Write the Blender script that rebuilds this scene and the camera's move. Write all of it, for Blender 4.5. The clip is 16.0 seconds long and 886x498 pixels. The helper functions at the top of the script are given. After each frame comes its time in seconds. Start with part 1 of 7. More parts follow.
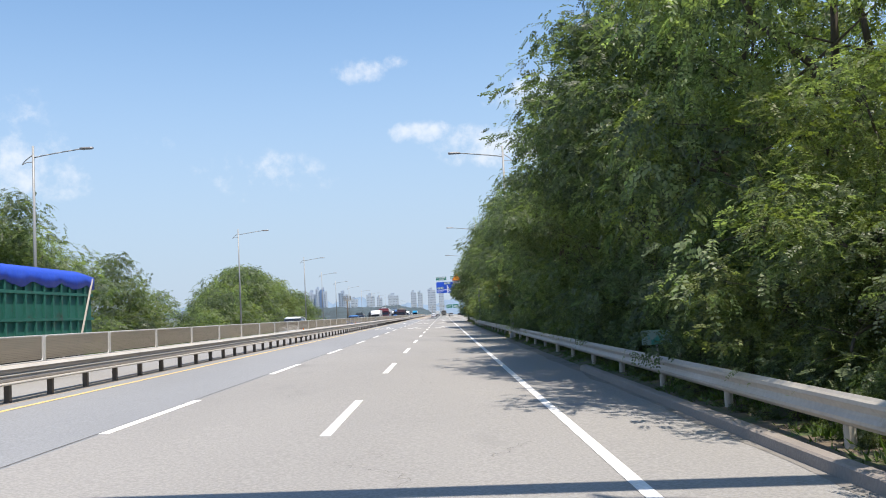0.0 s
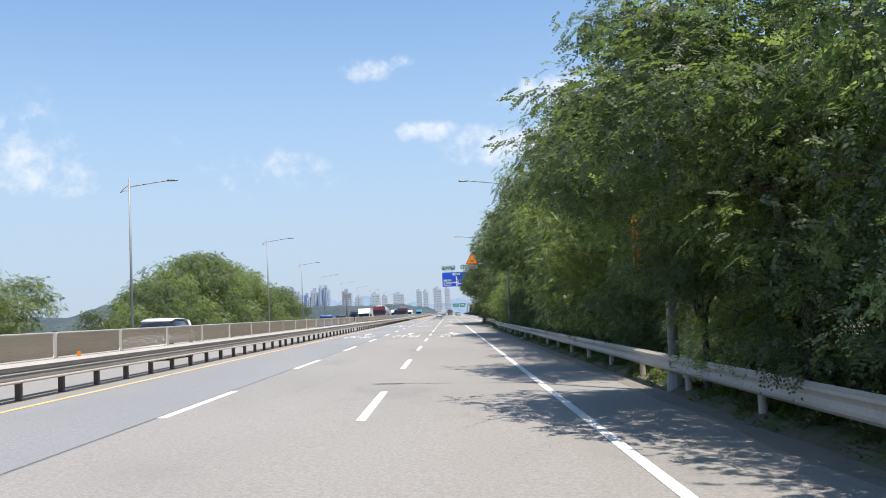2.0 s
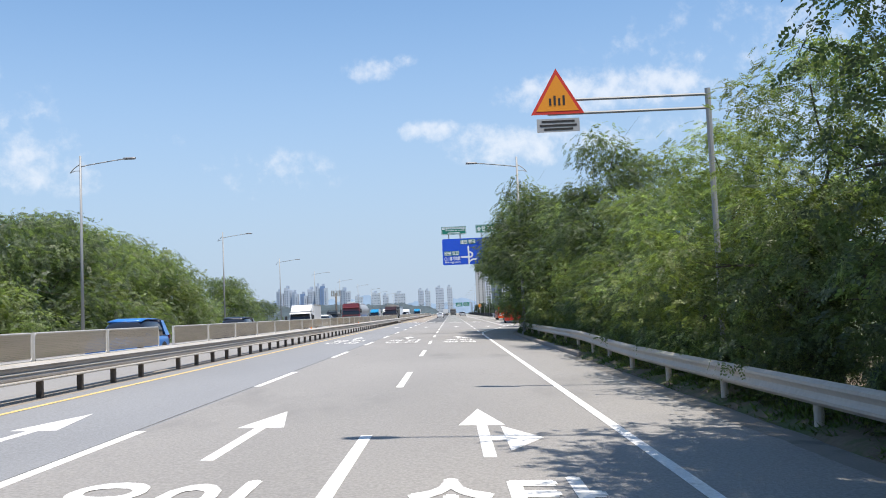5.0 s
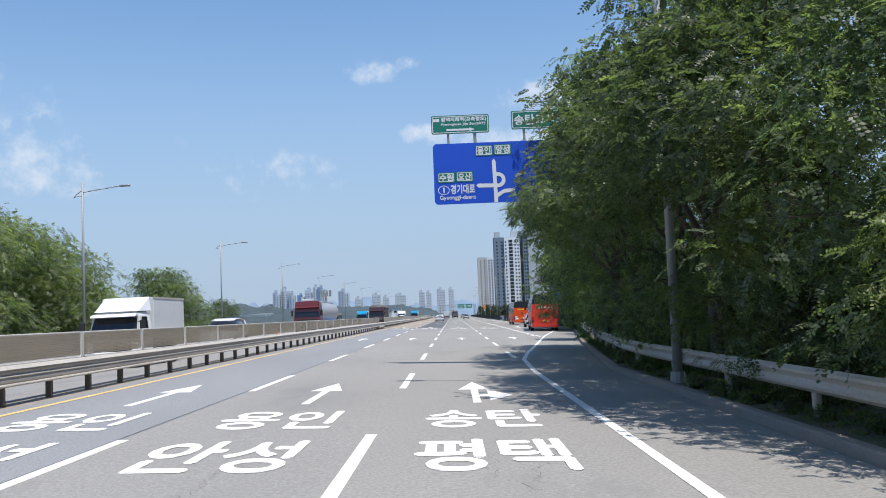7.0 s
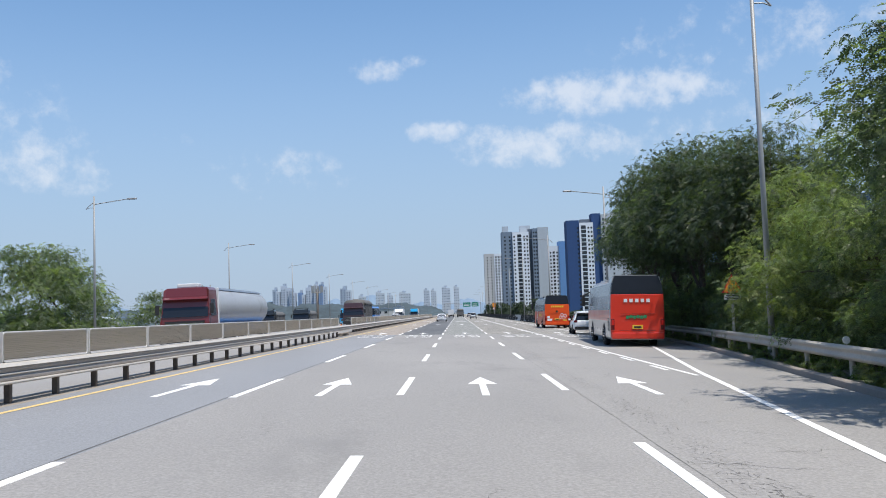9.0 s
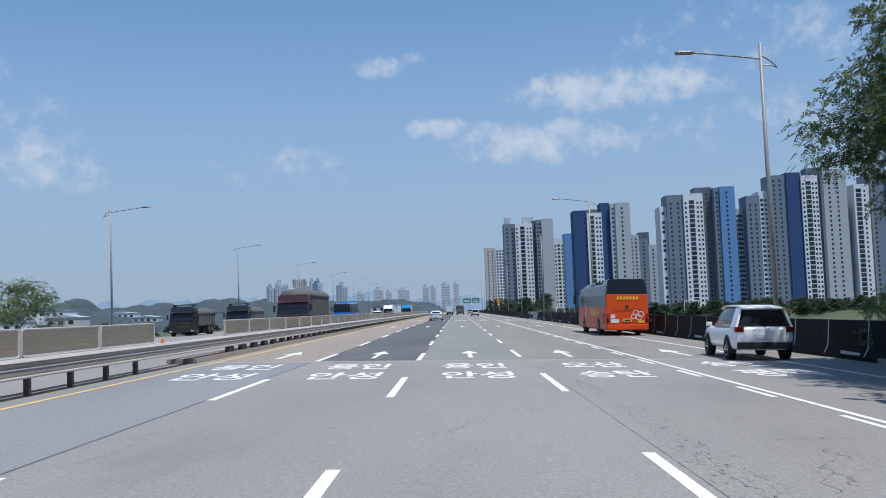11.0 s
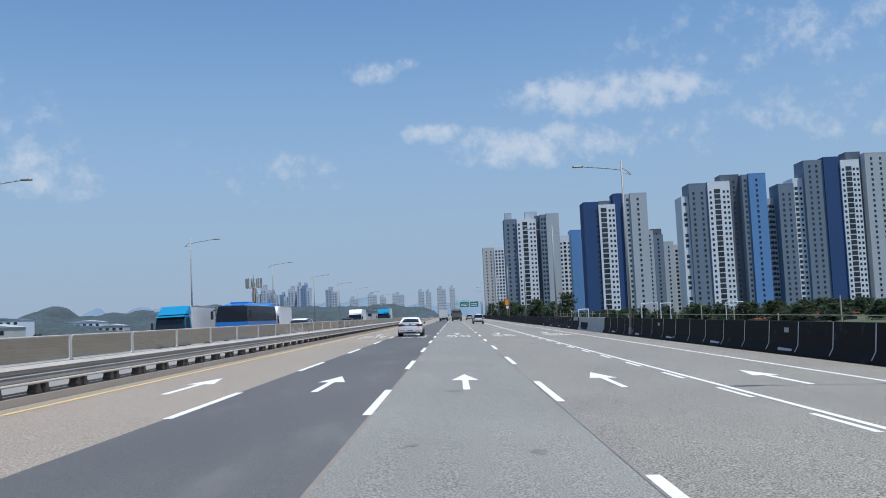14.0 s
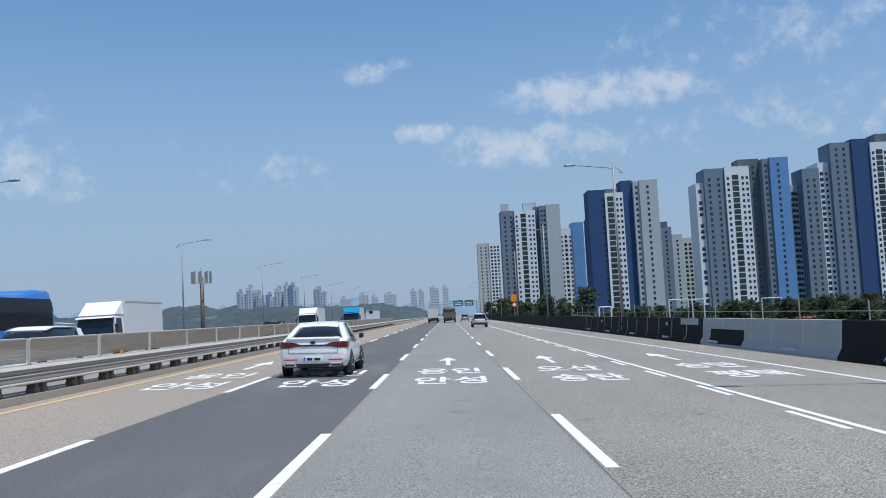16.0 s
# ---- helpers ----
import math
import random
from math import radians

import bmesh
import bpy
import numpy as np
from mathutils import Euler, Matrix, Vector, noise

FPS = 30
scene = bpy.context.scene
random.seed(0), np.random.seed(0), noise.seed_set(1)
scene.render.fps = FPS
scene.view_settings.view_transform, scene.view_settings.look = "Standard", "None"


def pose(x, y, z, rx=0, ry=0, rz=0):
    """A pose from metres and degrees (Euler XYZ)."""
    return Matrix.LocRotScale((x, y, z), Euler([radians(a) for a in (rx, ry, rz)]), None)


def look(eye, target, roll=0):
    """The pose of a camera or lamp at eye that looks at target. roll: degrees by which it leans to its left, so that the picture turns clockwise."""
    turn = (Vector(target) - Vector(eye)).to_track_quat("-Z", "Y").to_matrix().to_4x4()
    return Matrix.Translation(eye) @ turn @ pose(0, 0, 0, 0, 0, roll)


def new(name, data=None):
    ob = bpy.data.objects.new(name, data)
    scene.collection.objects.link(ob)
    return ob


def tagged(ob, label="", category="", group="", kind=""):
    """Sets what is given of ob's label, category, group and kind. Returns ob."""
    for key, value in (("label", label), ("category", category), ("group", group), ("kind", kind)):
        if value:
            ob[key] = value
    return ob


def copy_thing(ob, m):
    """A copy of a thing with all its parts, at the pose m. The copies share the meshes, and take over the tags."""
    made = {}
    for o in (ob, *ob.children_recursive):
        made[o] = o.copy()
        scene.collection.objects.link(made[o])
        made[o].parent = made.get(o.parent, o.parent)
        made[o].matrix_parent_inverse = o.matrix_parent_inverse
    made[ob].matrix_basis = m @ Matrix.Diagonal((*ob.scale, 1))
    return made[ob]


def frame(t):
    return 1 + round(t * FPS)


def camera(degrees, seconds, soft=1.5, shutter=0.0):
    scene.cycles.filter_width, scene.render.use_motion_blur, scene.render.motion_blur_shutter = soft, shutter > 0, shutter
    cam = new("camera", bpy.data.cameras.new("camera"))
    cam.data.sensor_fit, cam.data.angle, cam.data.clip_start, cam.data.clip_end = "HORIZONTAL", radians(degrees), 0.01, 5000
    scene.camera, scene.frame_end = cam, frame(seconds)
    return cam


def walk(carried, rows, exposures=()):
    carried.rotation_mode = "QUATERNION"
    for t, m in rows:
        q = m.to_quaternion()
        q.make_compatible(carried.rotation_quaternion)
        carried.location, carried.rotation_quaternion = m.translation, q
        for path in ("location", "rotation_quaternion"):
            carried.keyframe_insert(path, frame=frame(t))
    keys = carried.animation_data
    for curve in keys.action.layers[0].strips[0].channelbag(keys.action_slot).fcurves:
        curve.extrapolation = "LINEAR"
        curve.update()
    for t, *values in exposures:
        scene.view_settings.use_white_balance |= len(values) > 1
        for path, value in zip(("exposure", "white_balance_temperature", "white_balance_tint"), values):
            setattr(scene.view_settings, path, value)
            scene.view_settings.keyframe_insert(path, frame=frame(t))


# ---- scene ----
cam = camera(52.0, 16.0, 1.0)
PATH = [
    (0.0, (-0.043, 0.000, 1.614), (-0.006, 9.975, 2.315), -2.91),
    (0.5, (-0.118, 8.731, 1.616), (-0.101, 18.705, 2.329), -2.85),
    (1.0, (-0.195, 17.764, 1.618), (-0.201, 27.739, 2.318), -2.83),
    (1.5, (-0.254, 27.013, 1.620), (-0.280, 36.988, 2.321), -2.68),
    (2.0, (-0.301, 36.442, 1.621), (-0.331, 46.418, 2.318), -2.59),
    (2.5, (-0.347, 45.932, 1.623), (-0.379, 55.906, 2.335), -2.57),
    (3.0, (-0.353, 55.289, 1.623), (-0.402, 65.264, 2.315), -2.67),
    (3.5, (-0.380, 64.810, 1.624), (-0.450, 74.786, 2.311), -2.84),
    (4.0, (-0.413, 74.527, 1.625), (-0.481, 84.503, 2.318), -2.81),
    (6.5, (-0.630, 122.888, 1.631), (-0.677, 132.863, 2.329), -2.01),
    (7.0, (-0.542, 132.888, 1.628), (-0.617, 142.862, 2.348), -2.29),
    (7.5, (-0.532, 143.025, 1.628), (-0.629, 152.999, 2.343), -2.22),
    (8.0, (-0.537, 153.028, 1.628), (-0.653, 163.000, 2.370), -2.13),
    (8.5, (-0.493, 162.764, 1.627), (-0.621, 172.737, 2.353), -2.11),
    (9.0, (-0.500, 172.861, 1.627), (-0.636, 182.835, 2.335), -2.03),
    (9.5, (-0.476, 182.514, 1.626), (-0.604, 192.488, 2.338), -2.11),
    (12.0, (-0.313, 233.206, 1.622), (-0.447, 243.184, 2.273), -2.18),
    (12.5, (-0.271, 244.421, 1.620), (-0.410, 254.395, 2.331), -2.10),
    (13.0, (-0.232, 255.373, 1.619), (-0.362, 265.345, 2.360), -2.16),
    (13.5, (-0.223, 265.979, 1.619), (-0.330, 275.951, 2.358), -2.42),
    (14.0, (-0.200, 276.855, 1.618), (-0.287, 286.829, 2.346), -2.65),
    (14.5, (-0.149, 287.881, 1.617), (-0.210, 297.856, 2.328), -2.82),
    (15.0, (-0.102, 298.868, 1.615), (-0.142, 308.842, 2.337), -2.96),
    (15.5, (-0.018, 310.424, 1.613), (-0.037, 320.398, 2.335), -2.91),
    (16.0, (0.059, 322.107, 1.611), (0.048, 332.081, 2.333), -2.97),
]
EXPOSURES = [(0.0, 0.64, 7020, 11), (4.0, 0.62, 6970, 11), (6.5, 0.38, 6630, 10), (7.2, 0.36, 6580, 10), (8.5, 0.42, 6720, 10), (9.0, 0.34, 6620, 10), (9.5, 0.1, 6400, 10), (12.0, 0.02, 6280, 9), (16.0, 0.02, 6280, 8)]
walk(cam, [(t, look(eye, target, roll)) for t, eye, target, roll in PATH], EXPOSURES)

# ---- light ----
def link(nt, a, b):
    nt.links.new(a, b)


SUN_TO = Vector((2.85, -3.0, 11.2)).normalized()
sun_data = bpy.data.lights.new("sun", "SUN")
sun_data.energy, sun_data.angle, sun_data.color = 4.2, radians(0.55), (1.0, 0.955, 0.89)
sun = new("sun", sun_data)
sun.matrix_world = look(SUN_TO * 60, (0, 0, 0))


def make_world():
    w = bpy.data.worlds.new("sky")
    scene.world = w
    w.use_nodes = True
    nt = w.node_tree
    nt.nodes.clear()
    out = nt.nodes.new("ShaderNodeOutputWorld")
    bg = nt.nodes.new("ShaderNodeBackground")
    sky = nt.nodes.new("ShaderNodeTexSky")
    sky.sky_type, sky.sun_disc = "NISHITA", False
    sky.sun_elevation = math.asin(SUN_TO.z)
    sky.sun_rotation = math.atan2(SUN_TO.x, SUN_TO.y)
    sky.air_density, sky.dust_density, sky.ozone_density, sky.altitude = 1.1, 0.35, 2.6, 50
    bg.inputs["Strength"].default_value = 0.121
    # a hazy summer sky: pale towards the horizon, small fair-weather clouds
    geo = nt.nodes.new("ShaderNodeTexCoord")
    sep = nt.nodes.new("ShaderNodeSeparateXYZ")
    link(nt, geo.outputs["Generated"], sep.inputs[0])
    total = None
    warp = nt.nodes.new("ShaderNodeTexNoise")
    warp.inputs["Scale"].default_value, warp.inputs["Detail"].default_value = 32.0, 9.0
    warp.inputs["Roughness"].default_value = 0.62
    link(nt, geo.outputs["Generated"], warp.inputs["Vector"])
    # centre (azimuth from ahead to the right, elevation, in degrees), half width, half height, density
    for az, el, wd, hg, den in ((-4.6, 15.4, 1.25, 0.72, 1.5), (-2.4, 15.8, 0.7, 0.35, 0.7), (-0.8, 11.4, 1.5, 0.6, 1.2), (10.6, 13.2, 5.4, 1.25, 1.35), (5.6, 10.5, 4.6, 1.15, 1.25), (14.0, 10.6, 5.0, 1.4, 0.6),
                                (-24.5, 9.6, 3.4, 1.5, 1.05), (-17.5, 11.3, 1.6, 0.6, 0.45), (-11.0, 8.9, 3.4, 1.3, 0.5), (21.0, 15.5, 9.0, 2.2, 0.5),
                                (24.0, 11.0, 5.0, 1.6, 0.65), (-35.0, 13.0, 8.0, 3.0, 0.9), (48.0, 18.0, 9.0, 3.0, 0.9), (120.0, 25.0, 14.0, 5.0, 0.9),
                                (-110.0, 30.0, 16.0, 6.0, 0.9), (180.0, 22.0, 15.0, 5.0, 0.9)):
        a, e = radians(az), radians(el)
        c = Vector((math.sin(a) * math.cos(e), math.cos(a) * math.cos(e), math.sin(e)))
        right = Vector((math.cos(a), -math.sin(a), 0))
        up = right.cross(c) * -1
        if up.z < 0:
            up = -up
        dots = []
        for v, s in ((right, radians(wd)), (up, radians(hg))):
            d = nt.nodes.new("ShaderNodeVectorMath")
            d.operation = "DOT_PRODUCT"
            d.inputs[1].default_value = v / s
            link(nt, geo.outputs["Generated"], d.inputs[0])
            o = nt.nodes.new("ShaderNodeMath")
            o.operation = "SUBTRACT"
            o.inputs[1].default_value = c.dot(v) / s
            link(nt, d.outputs["Value"], o.inputs[0])
            p = nt.nodes.new("ShaderNodeMath")
            p.operation = "MULTIPLY"
            link(nt, o.outputs[0], p.inputs[0])
            link(nt, o.outputs[0], p.inputs[1])
            dots.append(p)
        front = nt.nodes.new("ShaderNodeVectorMath")
        front.operation = "DOT_PRODUCT"
        front.inputs[1].default_value = c
        link(nt, geo.outputs["Generated"], front.inputs[0])
        add = nt.nodes.new("ShaderNodeMath")
        add.operation = "ADD"
        link(nt, dots[0].outputs[0], add.inputs[0])
        link(nt, dots[1].outputs[0], add.inputs[1])
        fall = nt.nodes.new("ShaderNodeMapRange")
        fall.inputs["From Min"].default_value, fall.inputs["From Max"].default_value = 2.4, 0.0
        fall.inputs["To Min"].default_value, fall.inputs["To Max"].default_value = 0.0, den
        link(nt, add.outputs[0], fall.inputs["Value"])
        ahead = nt.nodes.new("ShaderNodeMath")
        ahead.operation = "GREATER_THAN"
        ahead.inputs[1].default_value = 0.5
        link(nt, front.outputs["Value"], ahead.inputs[0])
        m = nt.nodes.new("ShaderNodeMath")
        m.operation = "MULTIPLY"
        link(nt, fall.outputs[0], m.inputs[0])
        link(nt, ahead.outputs[0], m.inputs[1])
        if total is None:
            total = m
        else:
            s = nt.nodes.new("ShaderNodeMath")
            s.operation = "MAXIMUM"
            link(nt, total.outputs[0], s.inputs[0])
            link(nt, m.outputs[0], s.inputs[1])
            total = s
    # cloud cover = blob density + noise, cut softly
    mix1 = nt.nodes.new("ShaderNodeMath")
    mix1.operation = "MULTIPLY_ADD"
    mix1.inputs[1].default_value, mix1.inputs[2].default_value = 3.6, -1.9
    link(nt, warp.outputs["Fac"], mix1.inputs[0])
    s2 = nt.nodes.new("ShaderNodeMath")
    s2.operation = "ADD"
    link(nt, mix1.outputs[0], s2.inputs[0])
    link(nt, total.outputs[0], s2.inputs[1])
    soft = nt.nodes.new("ShaderNodeMapRange")
    soft.interpolation_type = "SMOOTHSTEP"
    soft.inputs["From Min"].default_value, soft.inputs["From Max"].default_value = 0.2, 1.6
    soft.inputs["To Max"].default_value = 0.66
    link(nt, s2.outputs[0], soft.inputs["Value"])
    gate = nt.nodes.new("ShaderNodeMath")
    gate.operation = "MULTIPLY"
    near = nt.nodes.new("ShaderNodeMapRange")
    near.inputs["From Max"].default_value = 0.25
    link(nt, total.outputs[0], near.inputs["Value"])
    link(nt, soft.outputs[0], gate.inputs[0])
    link(nt, near.outputs[0], gate.inputs[1])
    # haze: lifts and whitens the lowest ten degrees
    hz = nt.nodes.new("ShaderNodeMapRange")
    hz.interpolation_type = "SMOOTHSTEP"
    hz.inputs["From Min"].default_value, hz.inputs["From Max"].default_value = 0.4, 0.0
    hz.inputs["To Min"].default_value, hz.inputs["To Max"].default_value = 0.0, HAZE_MIX
    link(nt, sep.outputs["Z"], hz.inputs["Value"])
    mixh = nt.nodes.new("ShaderNodeMix")
    mixh.data_type = "RGBA"
    mixh.inputs["B"].default_value = HAZE
    link(nt, hz.outputs[0], mixh.inputs["Factor"])
    blue = nt.nodes.new("ShaderNodeVectorMath")
    blue.operation = "MULTIPLY"
    blue.inputs[1].default_value = (0.78, 0.945, 1.05)
    link(nt, sky.outputs[0], blue.inputs[0])
    link(nt, blue.outputs[0], mixh.inputs["A"])
    mixc = nt.nodes.new("ShaderNodeMix")
    mixc.data_type = "RGBA"
    mixc.inputs["B"].default_value = (5.4, 5.75, 6.3, 1)
    link(nt, gate.outputs[0], mixc.inputs["Factor"])
    link(nt, mixh.outputs["Result"], mixc.inputs["A"])
    link(nt, mixc.outputs["Result"], bg.inputs["Color"])
    link(nt, bg.outputs[0], out.inputs[0])


HAZE, HAZE_MIX = (2.5, 3.22, 4.5, 1), 0.88
make_world()


# ---- materials ----
def material(name, base, rough=0.7, metal=0.0, vary=0.12, grain=30.0, patch=0.6, bump=0.0, island=0.0, stain=None, spec=0.5, coat=0.0, sub=0.0, stretch=None, tint=0.0, speck=None):
    """A procedural surface: base colour varied at a fine and a coarse scale, roughness that follows, and relief."""
    m = bpy.data.materials.new(name)
    m.use_nodes = True
    nt = m.node_tree
    b = nt.nodes["Principled BSDF"]
    b.inputs["Metallic"].default_value = metal
    b.inputs["Specular IOR Level"].default_value = spec
    if coat:
        b.inputs["Coat Weight"].default_value, b.inputs["Coat Roughness"].default_value = coat, 0.05
    tc = nt.nodes.new("ShaderNodeTexCoord")
    src = tc.outputs["Object"]
    if stretch:
        mp = nt.nodes.new("ShaderNodeMapping")
        mp.inputs["Scale"].default_value = stretch
        link(nt, src, mp.inputs["Vector"])
        src = mp.outputs[0]
    fine, wide = nt.nodes.new("ShaderNodeTexNoise"), nt.nodes.new("ShaderNodeTexNoise")
    for n, s, d in ((fine, grain, 5.0), (wide, patch, 4.0)):
        n.inputs["Scale"].default_value, n.inputs["Detail"].default_value = s, d
        link(nt, src, n.inputs["Vector"])
    mul = nt.nodes.new("ShaderNodeMath")
    mul.operation = "ADD"
    link(nt, fine.outputs["Fac"], mul.inputs[0])
    link(nt, wide.outputs["Fac"], mul.inputs[1])
    rng = nt.nodes.new("ShaderNodeMapRange")
    rng.inputs["From Min"].default_value, rng.inputs["From Max"].default_value = 0.6, 1.4
    rng.inputs["To Min"].default_value, rng.inputs["To Max"].default_value = 1 - vary, 1 + vary
    link(nt, mul.outputs[0], rng.inputs["Value"])
    val = rng.outputs[0]
    if island:
        g = nt.nodes.new("ShaderNodeNewGeometry")
        r2 = nt.nodes.new("ShaderNodeMapRange")
        r2.inputs["To Min"].default_value, r2.inputs["To Max"].default_value = 1 - island, 1 + island
        link(nt, g.outputs["Random Per Island"], r2.inputs["Value"])
        mm = nt.nodes.new("ShaderNodeMath")
        mm.operation = "MULTIPLY"
        link(nt, val, mm.inputs[0])
        link(nt, r2.outputs[0], mm.inputs[1])
        val = mm.outputs[0]
    if tint:
        oi = nt.nodes.new("ShaderNodeObjectInfo")
        r3 = nt.nodes.new("ShaderNodeMapRange")
        r3.inputs["To Min"].default_value, r3.inputs["To Max"].default_value = 1 - tint, 1 + tint
        link(nt, oi.outputs["Random"], r3.inputs["Value"])
        mm = nt.nodes.new("ShaderNodeMath")
        mm.operation = "MULTIPLY"
        link(nt, val, mm.inputs[0])
        link(nt, r3.outputs[0], mm.inputs[1])
        val = mm.outputs[0]
    if speck:
        sp = nt.nodes.new("ShaderNodeTexNoise")
        sp.inputs["Scale"].default_value, sp.inputs["Detail"].default_value = speck[0], 2.0
        link(nt, tc.outputs["Object"], sp.inputs["Vector"])
        r4 = nt.nodes.new("ShaderNodeMapRange")
        r4.inputs["From Min"].default_value, r4.inputs["From Max"].default_value = 0.36, 0.64
        r4.inputs["To Min"].default_value, r4.inputs["To Max"].default_value = 1 - speck[1], 1 + speck[1]
        link(nt, sp.outputs["Fac"], r4.inputs["Value"])
        mm = nt.nodes.new("ShaderNodeMath")
        mm.operation = "MULTIPLY"
        link(nt, val, mm.inputs[0])
        link(nt, r4.outputs[0], mm.inputs[1])
        val = mm.outputs[0]
    sc = nt.nodes.new("ShaderNodeVectorMath")
    sc.operation = "SCALE"
    sc.inputs[0].default_value = base
    link(nt, val, sc.inputs["Scale"])
    col = sc.outputs[0]
    if stain:
        colour, scale, lo, hi = stain
        sn = nt.nodes.new("ShaderNodeTexNoise")
        sn.inputs["Scale"].default_value, sn.inputs["Detail"].default_value, sn.inputs["Roughness"].default_value = scale, 8.0, 0.65
        link(nt, src, sn.inputs["Vector"])
        sr = nt.nodes.new("ShaderNodeMapRange")
        sr.interpolation_type = "SMOOTHSTEP"
        sr.inputs["From Min"].default_value, sr.inputs["From Max"].default_value = lo, hi
        link(nt, sn.outputs["Fac"], sr.inputs["Value"])
        mx = nt.nodes.new("ShaderNodeMix")
        mx.data_type = "RGBA"
        mx.inputs["B"].default_value = (*colour, 1)
        link(nt, sr.outputs[0], mx.inputs["Factor"])
        link(nt, col, mx.inputs["A"])
        col = mx.outputs["Result"]
    link(nt, col, b.inputs["Base Color"])
    rr = nt.nodes.new("ShaderNodeMapRange")
    rr.inputs["To Min"].default_value, rr.inputs["To Max"].default_value = max(0.02, rough - 0.1), min(1.0, rough + 0.1)
    link(nt, wide.outputs["Fac"], rr.inputs["Value"])
    link(nt, rr.outputs[0], b.inputs["Roughness"])
    if bump:
        bp = nt.nodes.new("ShaderNodeBump")
        bp.inputs["Strength"].default_value, bp.inputs["Distance"].default_value = bump, 0.02
        link(nt, fine.outputs["Fac"], bp.inputs["Height"])
        link(nt, bp.outputs[0], b.inputs["Normal"])
    if sub:
        tr = nt.nodes.new("ShaderNodeBsdfTranslucent")
        lift = nt.nodes.new("ShaderNodeVectorMath")
        lift.operation = "MULTIPLY"
        lift.inputs[1].default_value = (1.35, 1.55, 0.6)
        link(nt, col, lift.inputs[0])
        link(nt, lift.outputs[0], tr.inputs["Color"])
        ms = nt.nodes.new("ShaderNodeMixShader")
        ms.inputs[0].default_value = sub
        link(nt, b.outputs[0], ms.inputs[1])
        link(nt, tr.outputs[0], ms.inputs[2])
        link(nt, ms.outputs[0], nt.nodes["Material Output"].inputs[0])
    return m


ASPHALT = material("worn_light_asphalt", (0.262, 0.252, 0.24), 0.85, speck=(26, 0.13), vary=0.14, grain=55, patch=0.22, bump=0.35, stain=((0.2, 0.194, 0.187), 0.35, 0.54, 0.75), stretch=(1, 0.35, 1))
ASPHALT_L1 = material("bluish_grey_asphalt", (0.232, 0.238, 0.248), 0.85, speck=(26, 0.13), vary=0.14, grain=55, patch=0.25, bump=0.35, stretch=(1, 0.35, 1))
ASPHALT_DARK = material("new_dark_asphalt", (0.108, 0.108, 0.107), 0.72, speck=(60, 0.3), vary=0.18, grain=70, patch=0.3, bump=0.4, stretch=(1, 0.25, 1), stain=((0.15, 0.148, 0.143), 0.6, 0.5, 0.72))
CONCRETE_LANE = material("beige_concrete_lane", (0.29, 0.25, 0.21), 0.88, speck=(36, 0.34), vary=0.1, grain=40, patch=0.3, bump=0.2, stretch=(1, 0.3, 1))
DECK_FINE = material("greenish_grey_asphalt", (0.226, 0.226, 0.208), 0.85, speck=(50, 0.5), vary=0.16, grain=40, patch=0.4, bump=0.4, stretch=(1, 0.4, 1), stain=((0.19, 0.193, 0.176), 0.5, 0.5, 0.75))
DECK = material("grey_coarse_asphalt", (0.236, 0.222, 0.196), 0.85, speck=(46, 0.65), vary=0.2, grain=38, patch=0.35, bump=0.6, stretch=(1, 0.5, 1))
SHOULDER = material("dusty_shoulder", (0.2, 0.185, 0.168), 0.92, vary=0.2, grain=30, patch=0.8, bump=0.4, stain=((0.12, 0.11, 0.1), 0.9, 0.52, 0.7))
SEAM = material("tar_seam", (0.115, 0.113, 0.11), 0.8, vary=0.3, grain=8, patch=1.5)
OIL = material("dark_oil_stain", (0.18, 0.177, 0.169), 0.7, vary=0.3, grain=14, patch=2.5)
CRACK = material("crack_filler", (0.12, 0.115, 0.11), 0.9, vary=0.3, grain=10, patch=1.2)
PAINT = material("worn_white_road_paint", (0.74, 0.73, 0.71), 0.75, speck=(22, 0.08), vary=0.12, grain=26, patch=1.5, bump=0.2, stain=((0.4, 0.39, 0.375), 5.0, 0.6, 0.8))
PAINT_Y = material("worn_yellow_road_paint", (0.68, 0.49, 0.2), 0.75, vary=0.14, grain=26, patch=1.5, stain=((0.33, 0.29, 0.21), 4.0, 0.55, 0.75))
SOIL = material("verge_soil", (0.13, 0.1, 0.07), 0.95, vary=0.35, grain=12, patch=0.8, bump=0.6, stain=((0.06, 0.085, 0.03), 1.2, 0.45, 0.6))
FIELD = material("green_ground", (0.075, 0.095, 0.045), 0.95, vary=0.35, grain=0.6, patch=0.02, stain=((0.16, 0.13, 0.09), 0.012, 0.52, 0.62))
KERB = material("weathered_kerb_concrete", (0.24, 0.21, 0.185), 0.9, vary=0.18, grain=25, patch=1.2, bump=0.4)
JOINT = material("pale_joint_concrete", (0.31, 0.31, 0.3), 0.85, vary=0.12, grain=20, patch=1.0, bump=0.2)
MEDIAN_KERB = material("brown_median_concrete", (0.27, 0.23, 0.19), 0.9, vary=0.16, grain=20, patch=1.0, bump=0.3)
STEEL = material("galvanised_steel", (0.42, 0.385, 0.335), 0.65, 0.05, vary=0.16, grain=14, patch=0.9, stain=((0.27, 0.22, 0.17), 1.6, 0.62, 0.8))
STEEL_DULL = material("weathered_brown_grey_steel", (0.32, 0.287, 0.262), 0.55, 0.1, vary=0.16, grain=14, patch=0.8)
